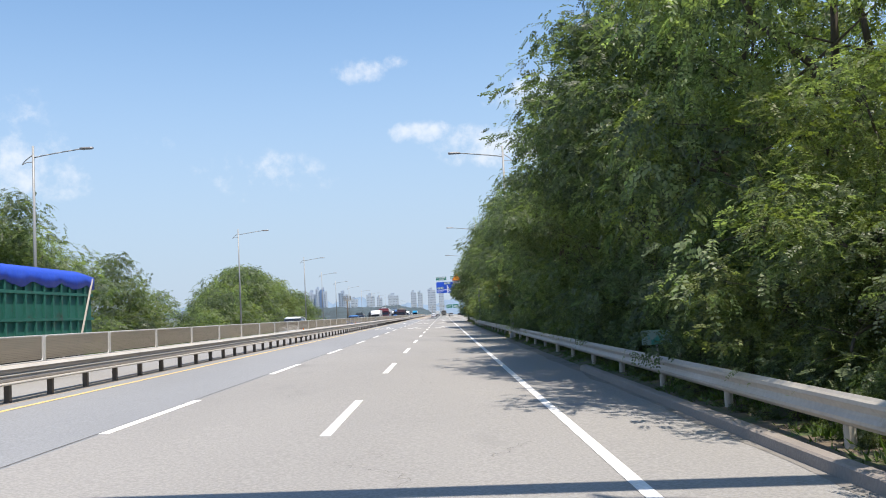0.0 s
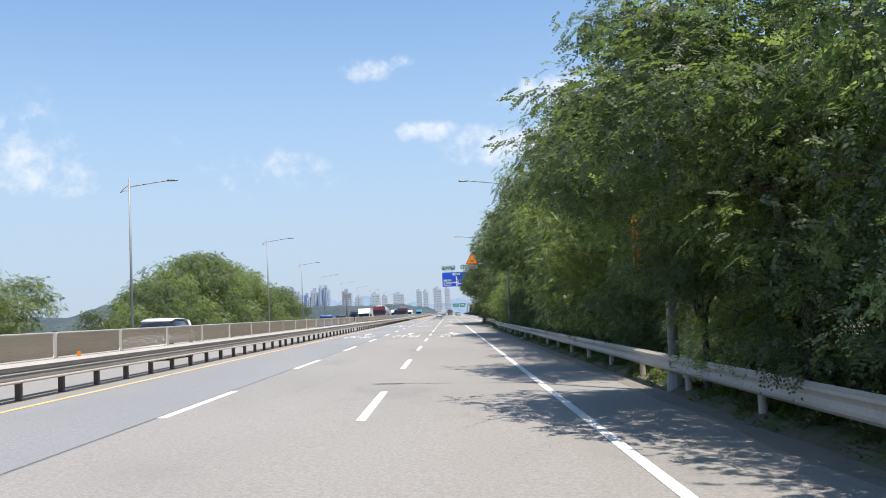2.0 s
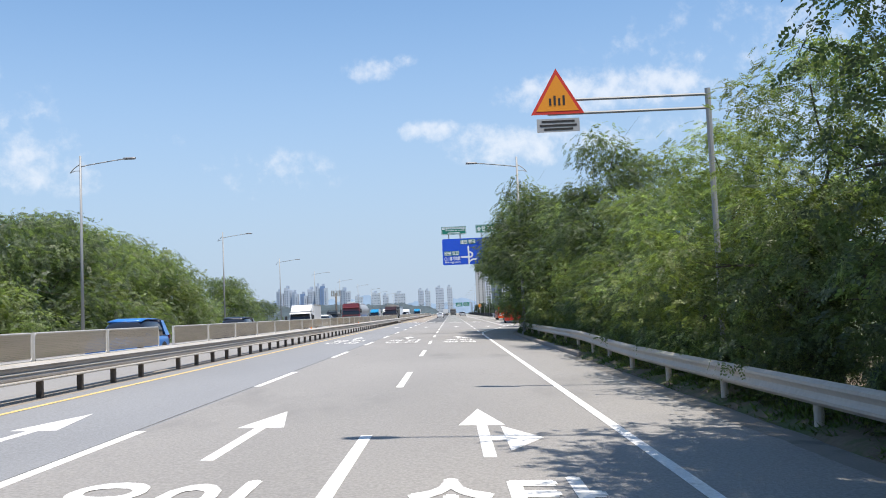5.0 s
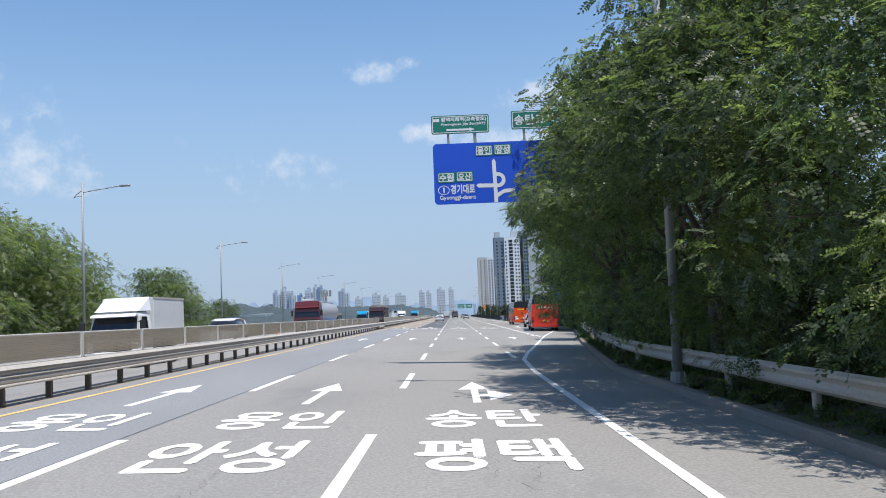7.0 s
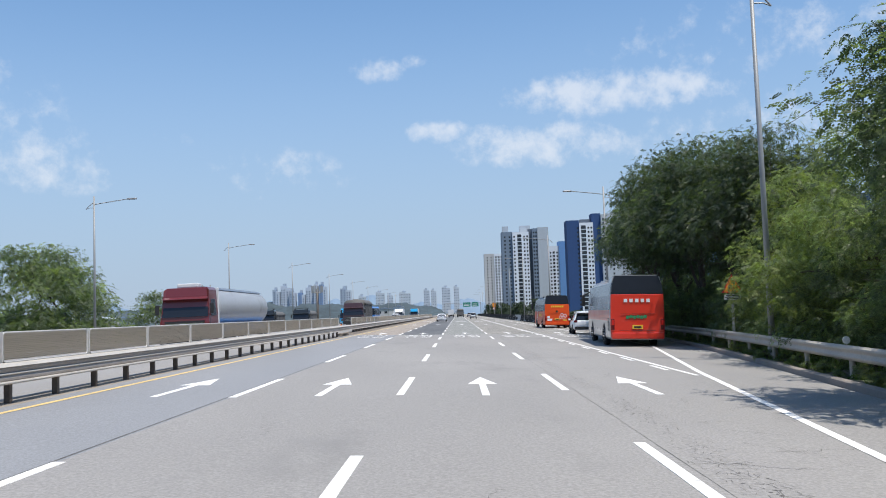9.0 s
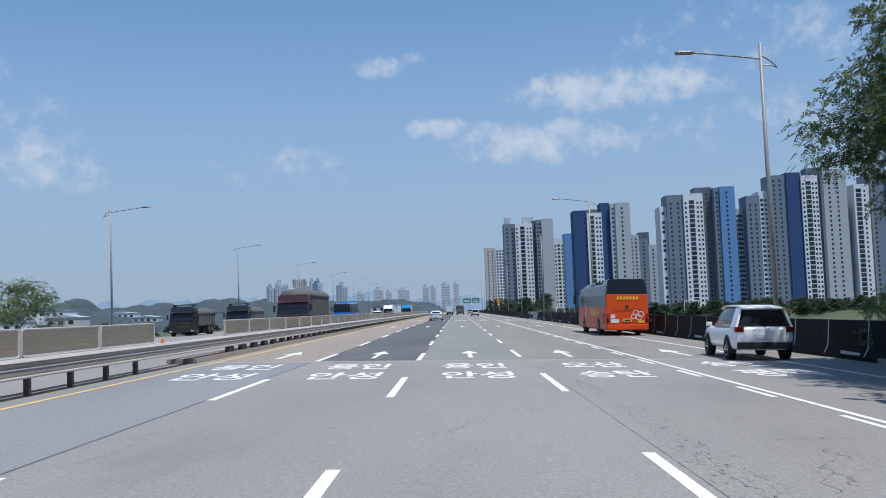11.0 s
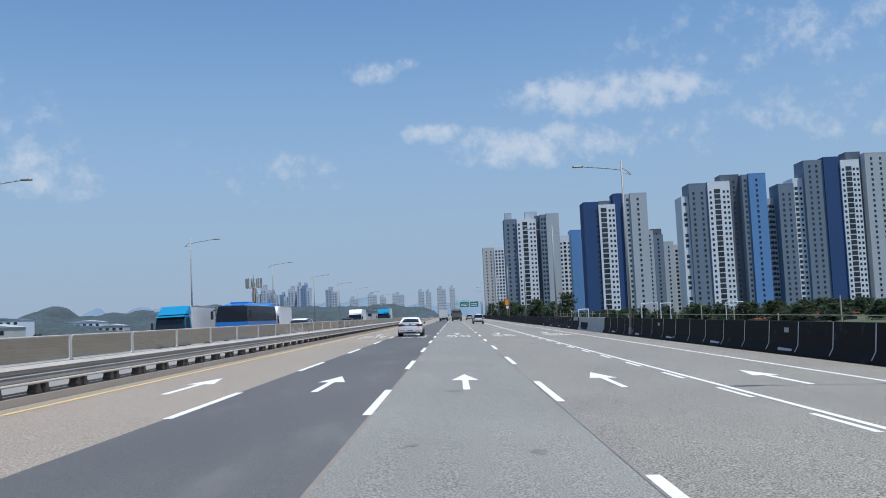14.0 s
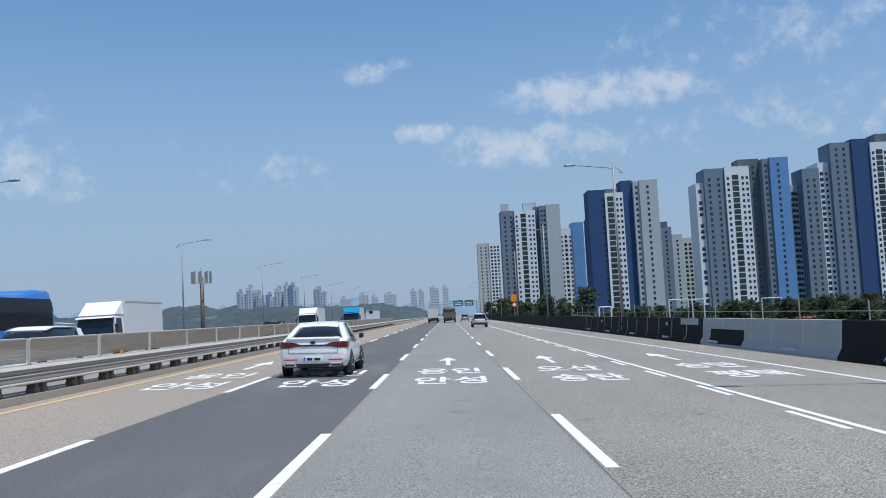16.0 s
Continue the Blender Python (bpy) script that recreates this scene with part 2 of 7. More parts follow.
POST_DARK = material("dark_brown_post_steel", (0.12, 0.1, 0.085), 0.6, 0.3, vary=0.2, grain=16, patch=1.4)
LAMP_STEEL = material("pale_painted_lamp_steel", (0.28, 0.285, 0.285), 0.55, 0.2, vary=0.08, grain=18, patch=0.7)
LAMP_HEAD = material("grey_lamp_housing", (0.2, 0.2, 0.21), 0.5, 0.2, vary=0.08)
BLACK_CONC = material("black_stained_concrete", (0.016, 0.0155, 0.015), 0.9, spec=0.2, vary=0.3, grain=12, patch=0.7, bump=0.25, stain=((0.05, 0.048, 0.045), 1.5, 0.58, 0.74))
PATCH_PAINT = material("grey_cover_paint", (0.36, 0.37, 0.37), 0.8, vary=0.1, grain=18, patch=1.2)
WHITE_LINE_PAINT = material("chalky_white_seal", (0.5, 0.5, 0.49), 0.8, vary=0.15, grain=20, patch=2)
LEAF = material("locust_leaf", (0.196, 0.236, 0.136), 0.42, vary=0.25, grain=1.2, patch=0.25, island=0.4, sub=0.58, spec=0.45, tint=0.22)
LEAF_B = material("dark_leaf", (0.118, 0.148, 0.1), 0.42, vary=0.25, grain=1.2, patch=0.3, island=0.35, sub=0.6, spec=0.45, tint=0.2)
# leaf colour darkened to hold the deep shade of the trees by the lay-by
LEAF_SHADED = material("shade_darkened_leaf", (0.068, 0.09, 0.058), 0.42, vary=0.25, grain=1.2, patch=0.3, island=0.35, sub=0.45, spec=0.4, tint=0.15)
LEAF_Y = material("yellow_green_leaf", (0.168, 0.2, 0.075), 0.48, vary=0.25, grain=1.2, patch=0.3, island=0.35, sub=0.45, spec=0.3, tint=0.15)
BARK = material("grey_brown_bark", (0.085, 0.07, 0.055), 0.9, vary=0.3, grain=14, patch=2, bump=0.8, stretch=(1, 1, 0.25))
# sunlit rail edges put into a paler steel; its brownish blotches are wear
LIT_EDGE_STEEL = material("worn_sunlit_steel_edge", (0.51, 0.475, 0.425), 0.5, 0.1, vary=0.16, grain=14, patch=0.8, stain=((0.36, 0.31, 0.26), 1.3, 0.6, 0.8))
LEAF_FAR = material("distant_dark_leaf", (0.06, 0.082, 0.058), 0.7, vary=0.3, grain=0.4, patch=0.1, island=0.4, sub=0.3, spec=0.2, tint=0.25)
GRASS = material("roadside_grass", (0.075, 0.12, 0.028), 0.7, vary=0.3, grain=3, patch=0.6, island=0.4, sub=0.35)


# ---- geometry helpers ----
class Geo:
    """A growing mesh of boxes, tubes and sweeps."""

    def __init__(self):
        self.v, self.f, self.m = [], [], []

    def quad(self, a, b, c, d, m=0):
        n = len(self.v)
        self.v += [a, b, c, d]
        self.f.append((n, n + 1, n + 2, n + 3))
        self.m.append(m)

    def box(self, x0, x1, y0, y1, z0, z1, m=0):
        n = len(self.v)
        self.v += [(x, y, z) for z in (z0, z1) for x, y in ((x0, y0), (x1, y0), (x1, y1), (x0, y1))]
        for f in ((3, 2, 1, 0), (4, 5, 6, 7), (0, 1, 5, 4), (1, 2, 6, 5), (2, 3, 7, 6), (3, 0, 4, 7)):
            self.f.append(tuple(n + i for i in f))
            self.m.append(m)
        return self

    def tube(self, p0, p1, r0, r1=None, n=8, m=0, caps=True):
        p0, p1 = Vector(p0), Vector(p1)
        r1 = r0 if r1 is None else r1
        q = (p1 - p0).to_track_quat("Z", "Y")
        k = len(self.v)
        for p, r in ((p0, r0), (p1, r1)):
            for i in range(n):
                a = 2 * math.pi * i / n
                self.v.append(tuple(p + q @ Vector((r * math.cos(a), r * math.sin(a), 0))))
        for i in range(n):
            j = (i + 1) % n
            self.f.append((k + i, k + j, k + n + j, k + n + i))
            self.m.append(m)
        if caps:
            self.f += [tuple(k + n - 1 - i for i in range(n)), tuple(k + n + i for i in range(n))]
            self.m += [m, m]
        return self

    def sweep(self, rings, closed=True, m=0, caps=True):
        """Rings of equal length, joined in turn."""
        k, n = len(self.v), len(rings[0])
        for r in rings:
            self.v += [tuple(p) for p in r]
        for a in range(len(rings) - 1):
            for i in range(n if closed else n - 1):
                j = (i + 1) % n
                self.f.append((k + a * n + i, k + a * n + j, k + (a + 1) * n + j, k + (a + 1) * n + i))
                self.m.append(m)
        if caps and closed:
            e = k + (len(rings) - 1) * n
            self.f += [tuple(k + n - 1 - i for i in range(n)), tuple(e + i for i in range(n))]
            self.m += [m, m]
        return self

    def mesh(self, name, mats, smooth=False, bevel=0.0):
        me = bpy.data.meshes.new(name)
        me.from_pydata(self.v, [], self.f)
        for mt in mats if isinstance(mats, (list, tuple)) else [mats]:
            me.materials.append(mt)
        me.polygons.foreach_set("material_index", self.m)
        if smooth:
            me.polygons.foreach_set("use_smooth", [True] * len(self.f))
        bm = bmesh.new()
        bm.from_mesh(me)
        bmesh.ops.recalc_face_normals(bm, faces=bm.faces)
        if bevel:
            bmesh.ops.bevel(bm, geom=bm.edges[:], offset=bevel, segments=2, affect="EDGES", profile=0.6, clamp_overlap=True)
        bm.to_mesh(me)
        bm.free()
        return me


def part(name, geo, mats, parent=None, label="", smooth=False, bevel=0.0, at=None):
    """One mesh object under a thing (or a thing of its own without a parent)."""
    data = geo if isinstance(geo, bpy.types.Mesh) else geo.mesh(name, mats, smooth, bevel)
    ob = new(name, data)
    if parent is not None:
        ob.parent = parent
    if at is not None:
        ob.matrix_basis = at
    if label:
        ob["label"] = label
    return ob


def thing(name, label, category, at=None, group="", kind=""):
    """An empty at a thing's base, that parents its parts."""
    ob = new(name)
    ob.empty_display_size = 0.3
    if at is not None:
        ob.matrix_basis = at
    return tagged(ob, label, category, group, kind)


SLOPE, CROWN = -0.029, -9.0


def gz(x):
    """The road's height: it falls away on both sides of the median."""
    return SLOPE * x if x > CROWN else SLOPE * CROWN - 0.012 * (CROWN - x)


def smooth_step(a, b, x):
    t = min(1.0, max(0.0, (x - a) / (b - a)))
    return t * t * (3 - 2 * t)

# ---- the ground and the road ----
BRIDGE = 240.4          # where the paving changes at the expansion joint
EDGE_R = ((-80, 3.9), (120, 3.9), (130, 3.75), (158, 3.75), (178, 5.8), (190, 7.2), (204, 9.0), (214, 10.2), (228, 11.4), (240, 11.4), (1200, 11.4))


def edge_right(y):
    for (a, xa), (b, xb) in zip(EDGE_R, EDGE_R[1:]):
        if y <= b:
            return xa + (xb - xa) * max(0.0, (y - a) / (b - a))
    return EDGE_R[-1][1]


def left_edge(y):
    return -23.0 - 7.5 * smooth_step(150, 250, y)


def ground_height(x, y):
    hill = 1.6 * noise.noise((x * 0.004, y * 0.004, 3.0)) if abs(x) > 60 else 0.0
    low = -6.5 + hill
    if x > 0:
        e = edge_right(y)
        bank = 26.0 - 14.0 * smooth_step(215, 250, y)
        t = smooth_step(e + (14 if y < 215 else 1.0), e + bank, x)
        top = gz(e) - 0.12
        return min(top, gz(x) - 0.12) * (1 - t) + low * t if x < 400 else low
    e = left_edge(y)
    t = smooth_step(-e + 1.5, -e + 13, -x)
    return (gz(max(x, e)) - 0.12) * (1 - t) + low * t


def make_ground():
    xs = [-4500, -2500, -1400, -800, -450, -250, -150, -95, -70, -56, -48, -43, -39, -35, -32, -29, -26, -23, -18, -12, -9, -6, 0, 4, 8, 11, 13, 15, 18, 22, 27, 33, 40, 55, 80, 130, 220, 400, 800, 1600, 4500]
    ys = [-1500, -600, -250, -120] + [-60 + 12 * i for i in range(40)] + [450, 520, 620, 760, 950, 1250, 1700, 2600, 4600]
    g = Geo()
    for y in ys:
        g.v += [(x, y, ground_height(x, y)) for x in xs]
    n = len(xs)
    for j in range(len(ys) - 1):
        for i in range(n - 1):
            g.f.append((j * n + i, j * n + i + 1, (j + 1) * n + i + 1, (j + 1) * n + i))
            far = abs(xs[i] + xs[i + 1]) / 2 > 40
            g.m.append(1 if far else 0)
    ob = part("ground", g, [SOIL, FIELD], smooth=True)
    tagged(ob, "green and brown open ground beside the highway", "ground", kind="structure")


make_ground()


def strip(name, spans, mat, label, lift=0.0, category="road"):
    """Road surface strips: spans of (x0, x1, y0, y1), with the road's cross fall."""
    g = Geo()
    for x0, x1, y0, y1 in spans:
        n = max(1, int((y1 - y0) / 40))
        for k in range(n):
            a, b = y0 + (y1 - y0) * k / n, y0 + (y1 - y0) * (k + 1) / n
            g.quad((x0, a, gz(x0) + lift), (x1, a, gz(x1) + lift), (x1, b, gz(x1) + lift), (x0, b, gz(x0) + lift))
    ob = part(name, g, mat)
    return tagged(ob, label, category, kind="structure")


road = strip("road", [(-4.97, 3.0, -90, BRIDGE)], ASPHALT, "worn pale grey asphalt lanes of the highway")
strip("road_inner_lane", [(-8.6, -4.97, -90, BRIDGE)], ASPHALT_L1, "bluish grey asphalt of the inner lane")
strip("road_deck", [(1.57, 11.4, BRIDGE + 0.75, 1300)], DECK, "coarse grey asphalt lanes on the bridge")
strip("road_deck_middle", [(-1.60, 1.57, BRIDGE + 0.75, 1300)], DECK_FINE, "fine greenish grey asphalt lane on the bridge")
strip("road_deck_joint", [(-1.66, -1.60, BRIDGE + 0.75, 700)], KERB, "pale crumbling joint between two lanes")
strip("road_deck_dark", [(-4.97, -1.66, BRIDGE + 0.75, 700)], ASPHALT_DARK, "newly laid dark asphalt lane on the bridge")
strip("road_deck_inner", [(-8.6, -4.97, BRIDGE + 0.75, 700)], CONCRETE_LANE, "beige worn inner lane on the bridge")
strip("road_far", [(-8.6, -1.72, 700, 1300)], DECK, "distant grey asphalt lanes")
strip("expansion_joint", [(-8.6, 11.4, BRIDGE, BRIDGE + 0.36), (-8.6, 11.4, BRIDGE + 0.4, BRIDGE + 0.75)], JOINT, "pale concrete strip of the bridge joint", 0.004)
strip("joint_gap", [(-8.6, 11.4, BRIDGE + 0.36, BRIDGE + 0.4)], SEAM, "dark rubber gap in the bridge joint", 0.001)


def shoulder():
    g = Geo()
    ys = [-90 + 6 * i for i in range(58)]
    for a, b in zip(ys, ys[1:]):
        if a >= BRIDGE:
            break
        b = min(b, BRIDGE)
        ea, eb = edge_right(a), edge_right(b)
        g.quad((3.0, a, gz(3.0)), (ea, a, gz(ea)), (eb, b, gz(eb)), (3.0, b, gz(3.0)))
    return tagged(part("road_shoulder", g, ASPHALT), "dusty grey asphalt shoulder", "road", kind="structure")


shoulder()


def opposite():
    g = Geo()
    ys = [-120 + 20 * i for i in range(70)]
    for a, b in zip(ys, ys[1:]):
        la, lb = left_edge(a), left_edge(b)
        g.quad((la, a, gz(la)), (-9.4, a, gz(-9.4)), (-9.4, b, gz(-9.4)), (lb, b, gz(lb)))
    return tagged(part("road_opposite", g, ASPHALT), "pale grey asphalt of the oncoming carriageway", "road", kind="structure")


opposite()
strip("median_strip", [(-9.4, -8.6, -90, BRIDGE)], MEDIAN_KERB, "dusty brown strip under the median guard rail", category="median")
g = Geo()
g.sweep([[(-8.62, y, gz(-8.62) - 0.05), (-8.66, y, gz(-8.66) + 0.15), (-9.6, y, gz(-9.4) + 0.15), (-9.62, y, gz(-9.4) - 0.05)] for y in (BRIDGE + 0.2, 700, 1300)])
tagged(part("median_kerb", g, MEDIAN_KERB), "raised brown concrete kerb of the median", "kerb", kind="structure")

# seams and cracks in the paving
strip("road_seam", [(-5.05, -5.015, -90, BRIDGE), (1.56, 1.575, BRIDGE + 1, 600)], SEAM, "dark tar seam between two lanes", 0.003)


def cracks():
    rnd = random.Random(5)
    g = Geo()

    def line(x, y, bx, by, w):
        """One short length of a crack, thinner at its far end."""
        d = math.hypot(bx - x, by - y) or 1.0
        nx, ny = -(by - y) / d * w, (bx - x) / d * w
        k = rnd.uniform(0.45, 1.0)
        g.quad((x - nx, y - ny, gz(x - nx) + 0.003), (x + nx, y + ny, gz(x + nx) + 0.003), (bx + nx * k, by + ny * k, gz(bx + nx) + 0.003), (bx - nx * k, by - ny * k, gz(bx - nx) + 0.003))

    def wander(x, y, head, steps, step, w, turn):
        drift = head
        for s in range(steps):
            head = drift + rnd.gauss(0, turn)
            bx, by = x + step * math.sin(head), y + step * math.cos(head)
            line(x, y, bx, by, w * rnd.uniform(0.35, 1.3))
            if rnd.random() < 0.14:          # a side branch
                side = head + rnd.choice((-1, 1)) * rnd.uniform(0.6, 1.4)
                line(bx, by, bx + 1.3 * step * math.sin(side), by + 1.3 * step * math.cos(side), w * 0.5)
            x, y = bx, by

    # hairlines along the wheel tracks
    for k in range(60):
        y = rnd.uniform(-10, 225)
        x = rnd.choice((rnd.gauss(0, 0.5), rnd.gauss(0, 0.5), rnd.uniform(-4.3, -2.2)))
        wander(x, y, rnd.gauss(0, 0.22), rnd.randint(14, 50), 0.1, rnd.uniform(0.0015, 0.0035), 0.8)
    # stray cracks, some of them across, in the lane beside the lay-by
    for k in range(70):
        head = rnd.gauss(0, 0.4) if k % 3 else rnd.choice((-1, 1)) * rnd.uniform(1.1, 1.6)
        wander(rnd.uniform(2.2, 5.0), rnd.uniform(160, 236), head, rnd.randint(8, 26), 0.085, rnd.uniform(0.002, 0.005), 0.65)
    # the broken strip beside the lane joint: a net of small angular blocks
    step = 0.1
    rows = int((238 - 160) / step)
    cols = 8
    pts = {}
    for r in range(rows + 1):
        mid = 2.28 + 0.22 * noise.noise((0.0, r * step * 0.12, 4.0)) + 0.08 * noise.noise((0.0, r * step * 0.7, 9.0))
        for c in range(cols):
            pts[r, c] = (mid + (c - 3.5) * 0.085 + rnd.gauss(0, 0.035), 160 + r * step + rnd.gauss(0, 0.035))
    for r in range(rows):
        broken = 0.5 + 0.9 * noise.noise((0.0, r * step * 0.3, 1.0))
        for c in range(cols):
            here = broken * (1.0 - abs(c - 3.5) / 4.4)
            x, y = pts[r, c]
            if rnd.random() < here:
                line(x, y, *pts[r + 1, c], rnd.uniform(0.0008, 0.0045))
            if c < cols - 1 and rnd.random() < here * 0.75:
                line(x, y, *pts[r, c + 1], rnd.uniform(0.0008, 0.0035))
            if rnd.random() < here * here * 0.2:          # a lost crumb of paving
                line(x, y, x + rnd.uniform(-0.04, 0.04), y + rnd.uniform(0.02, 0.06), rnd.uniform(0.008, 0.022))
    # the open joint between the two lanes
    y = 158.0
    while y < 238:
        b = y + rnd.uniform(0.25, 0.7)
        line(1.86 + 0.025 * noise.noise((0.0, y * 0.8, 2.0)), y, 1.86 + 0.025 * noise.noise((0.0, b * 0.8, 2.0)), b, rnd.uniform(0.002, 0.007))
        y = b
    tagged(part("road_cracks", g, CRACK), "fine dark cracks in the worn asphalt", "cracks", kind="stuff")


cracks()


def tar_patch():
    rnd = random.Random(77)
    ring = [(2.08 + 0.36 * math.cos(a) * rnd.uniform(0.8, 1.1), 179.3 + 0.95 * math.sin(a) * rnd.uniform(0.8, 1.1)) for a in np.linspace(0, 2 * math.pi, 22, endpoint=False)]
    g = Geo()
    g.v = [(x, y, gz(x) + 0.004) for x, y in ring]
    g.f, g.m = [tuple(range(22))], [0]
    tagged(part("tar_patch", g, OIL), "dark uneven tar patch in the road", "road patch", kind="structure")


tar_patch()


def stains():
    """Oil drips and rubber marks on the bridge lanes."""
    rnd = random.Random(31)
    g = Geo()
    spots = [(2.66, 279.9, 0.5, 0.35), (3.6, 281.0, 0.8, 0.12), (2.0, 275.3, 1.1, 0.1), (1.3, 272.7, 0.22, 0.5), (1.2, 269.2, 0.3, 0.1)]
    spots += [(rnd.uniform(-1.2, 8.5), rnd.uniform(246, 372), rnd.uniform(0.06, 0.22), rnd.uniform(0.06, 0.3)) for _ in range(34)]
    for x, y, a, b in spots:
        n = 14
        ring = []
        for i in range(n):
            t = 2 * math.pi * i / n
            r = rnd.uniform(0.55, 1.1)
            px = x + a * r * math.cos(t)
            ring.append((px, y + b * r * math.sin(t), gz(px) + 0.003))
        k = len(g.v)
        g.v += ring + [(x, y, gz(x) + 0.003)]
        for i in range(n):
            g.f.append((k + i, k + (i + 1) % n, k + n))
            g.m.append(0)
    tagged(part("road_stains", g, OIL), "small dark oil stains on the bridge lanes", "stains", kind="stuff")


stains()

# ---- lane markings ----
LIFT = 0.006


def paint(name, pts, mat=PAINT, parent=None):
    """A flat painted polygon on the road, with a few millimetres of body."""
    g = Geo()
    n = len(pts)
    g.v = [(x, y, gz(x) + LIFT) for x, y in pts] + [(x, y, gz(x) - 0.002) for x, y in pts]
    g.f = [tuple(range(n))] + [(i, i + n, (i + 1) % n + n, (i + 1) % n) for i in range(n)]
    g.m = [0] * len(g.f)
    return part(name, g, mat, parent)


def long_line(name, pts, w, mat, label):
    g = Geo()
    for (xa, ya), (xb, yb) in zip(pts, pts[1:]):
        n = max(1, int((yb - ya) / 30))
        for k in range(n):
            t0, t1 = k / n, (k + 1) / n
            x0, y0, x1, y1 = xa + (xb - xa) * t0, ya + (yb - ya) * t0, xa + (xb - xa) * t1, ya + (yb - ya) * t1
            g.quad((x0 - w / 2, y0, gz(x0 - w / 2) + LIFT), (x0 + w / 2, y0, gz(x0 + w / 2) + LIFT), (x1 + w / 2, y1, gz(x1 + w / 2) + LIFT), (x1 - w / 2, y1, gz(x1 - w / 2) + LIFT))
    tagged(part(name, g, mat), label, "lane marking", kind="structure")


long_line("edge_line_yellow", [(-8.12, -90), (-8.12, 1300)], 0.13, PAINT_Y, "worn yellow edge line beside the median")
long_line("edge_line_white", [(1.68, -90), (1.68, 158), (1.9, 165), (2.43, 170), (3.46, 178), (5.9, 197.5), (8.6, 216), (9.2, 232), (9.2, 1300)], 0.15, PAINT, "white edge line that swings out along the lay-by")
long_line("solid_line_white", [(5.48, 196), (5.48, 1300)], 0.13, PAINT, "solid white line beside the outer lane")

PERIOD, DASH = 12.66, 5.0


def dashes(x, first, y0, y1, w=0.15, length=DASH, period=PERIOD):
    holder = thing("lane_dashes", "white dashed lane line on the highway", "lane marking", kind="structure")
    y = first
    while y > y0:
        y -= period
    while y < y1:
        if y >= y0:
            paint("lane_dash", [(x - w / 2, y), (x + w / 2, y), (x + w / 2, y + length), (x - w / 2, y + length)], PAINT, holder)
        y += period


dashes(-1.7, 12.3, -60, 126)
dashes(-4.94, 13.04, -60, 126)
dashes(-1.7, 140.3, 126, 239)
dashes(-4.94, 139.95, 126, 239)
dashes(1.68, 166.6, 160, 239)
dashes(-1.7, 241.2, 241, 620)
dashes(-4.94, 241.1, 241, 620)
dashes(1.68, 243.0, 241, 620)
dashes(5.24, 198.22, 196, 520, 0.12, 2.2, 5.035)


def arrow(x, y, kind="up"):
    """A five-metre lane arrow; kind 'fork' adds the branch to the right."""
    holder = thing("lane_arrow", "white painted lane arrow on the road", "road arrow", kind="structure")
    paint("arrow_stem", [(x - 0.075, y), (x + 0.075, y), (x + 0.075, y + 2.85), (x - 0.075, y + 2.85)], PAINT, holder)
    paint("arrow_head", [(x - 0.33, y + 2.86), (x + 0.33, y + 2.86), (x, y + 5.0)], PAINT, holder)
    if kind == "fork":
        paint("arrow_branch", [(x + 0.08, y + 1.35), (x + 0.26, y + 1.35), (x + 0.26, y + 1.75), (x + 0.08, y + 1.75)], PAINT, holder)
        paint("arrow_branch_head", [(x + 0.262, y + 0.45), (x + 0.74, y + 1.5), (x + 0.262, y + 2.75)], PAINT, holder)


LANES = (-6.55, -3.3, 0.0, 3.4, 7.4)
for base, lanes in ((149.6, (0, 1)), (190.8, (0, 1, 2, 3)), (242.8, (0, 1, 2, 3, 4)), (296.6, (0, 1, 2, 3, 4)), (351.4, (0, 1, 2, 3, 4)), (104.0, (0, 1))):
    for k in lanes:
        arrow(LANES[k], base)
arrow(LANES[2] - 0.15, 149.6, "fork")
arrow(LANES[2] - 0.15, 104.0, "fork")


def text_mesh(name, words, mat, width, height, thick=0.004):
    """Lettering in the built-in font as a mesh, stretched to a width and height, lying in the x-y plane from its lower left corner."""
    cu = bpy.data.curves.new(name, "FONT")
    cu.body, cu.size, cu.resolution_u = words, 1.0, 3
    cu.extrude = 0.0
    tmp = new("lettering_tmp", cu)
    dg = bpy.context.evaluated_depsgraph_get()
    me = bpy.data.meshes.new_from_object(tmp.evaluated_get(dg))
    bpy.data.objects.remove(tmp)
    n = len(me.vertices)
    co = np.zeros(n * 3)
    me.vertices.foreach_get("co", co)
    co = co.reshape(-1, 3)
    lo, hi = co.min(0), co.max(0)
    co[:, 0] = (co[:, 0] - lo[0]) / max(1e-6, hi[0] - lo[0]) * width
    co[:, 1] = (co[:, 1] - lo[1]) / max(1e-6, hi[1] - lo[1]) * height
    co[:, 2] = thick
    me.vertices.foreach_set("co", co.ravel())
    me.materials.clear()
    me.materials.append(mat)
    me.name = name
    return me


WORDS = {}


def bold(me, by):
    """Thicken thin strokes: the same outline laid again with small shifts, a hair apart in height."""
    bm = bmesh.new()
    bm.from_mesh(me)
    for k, (dx, dy) in enumerate(((by, 0), (-by, 0), (0, 2.2 * by), (0, -2.2 * by))):
        t = me.copy()
        t.transform(Matrix.Translation((dx, dy, -0.0006 * (k + 1))))
        bm.from_mesh(t)
        bpy.data.meshes.remove(t)
    bm.to_mesh(me)
    bm.free()
    return me


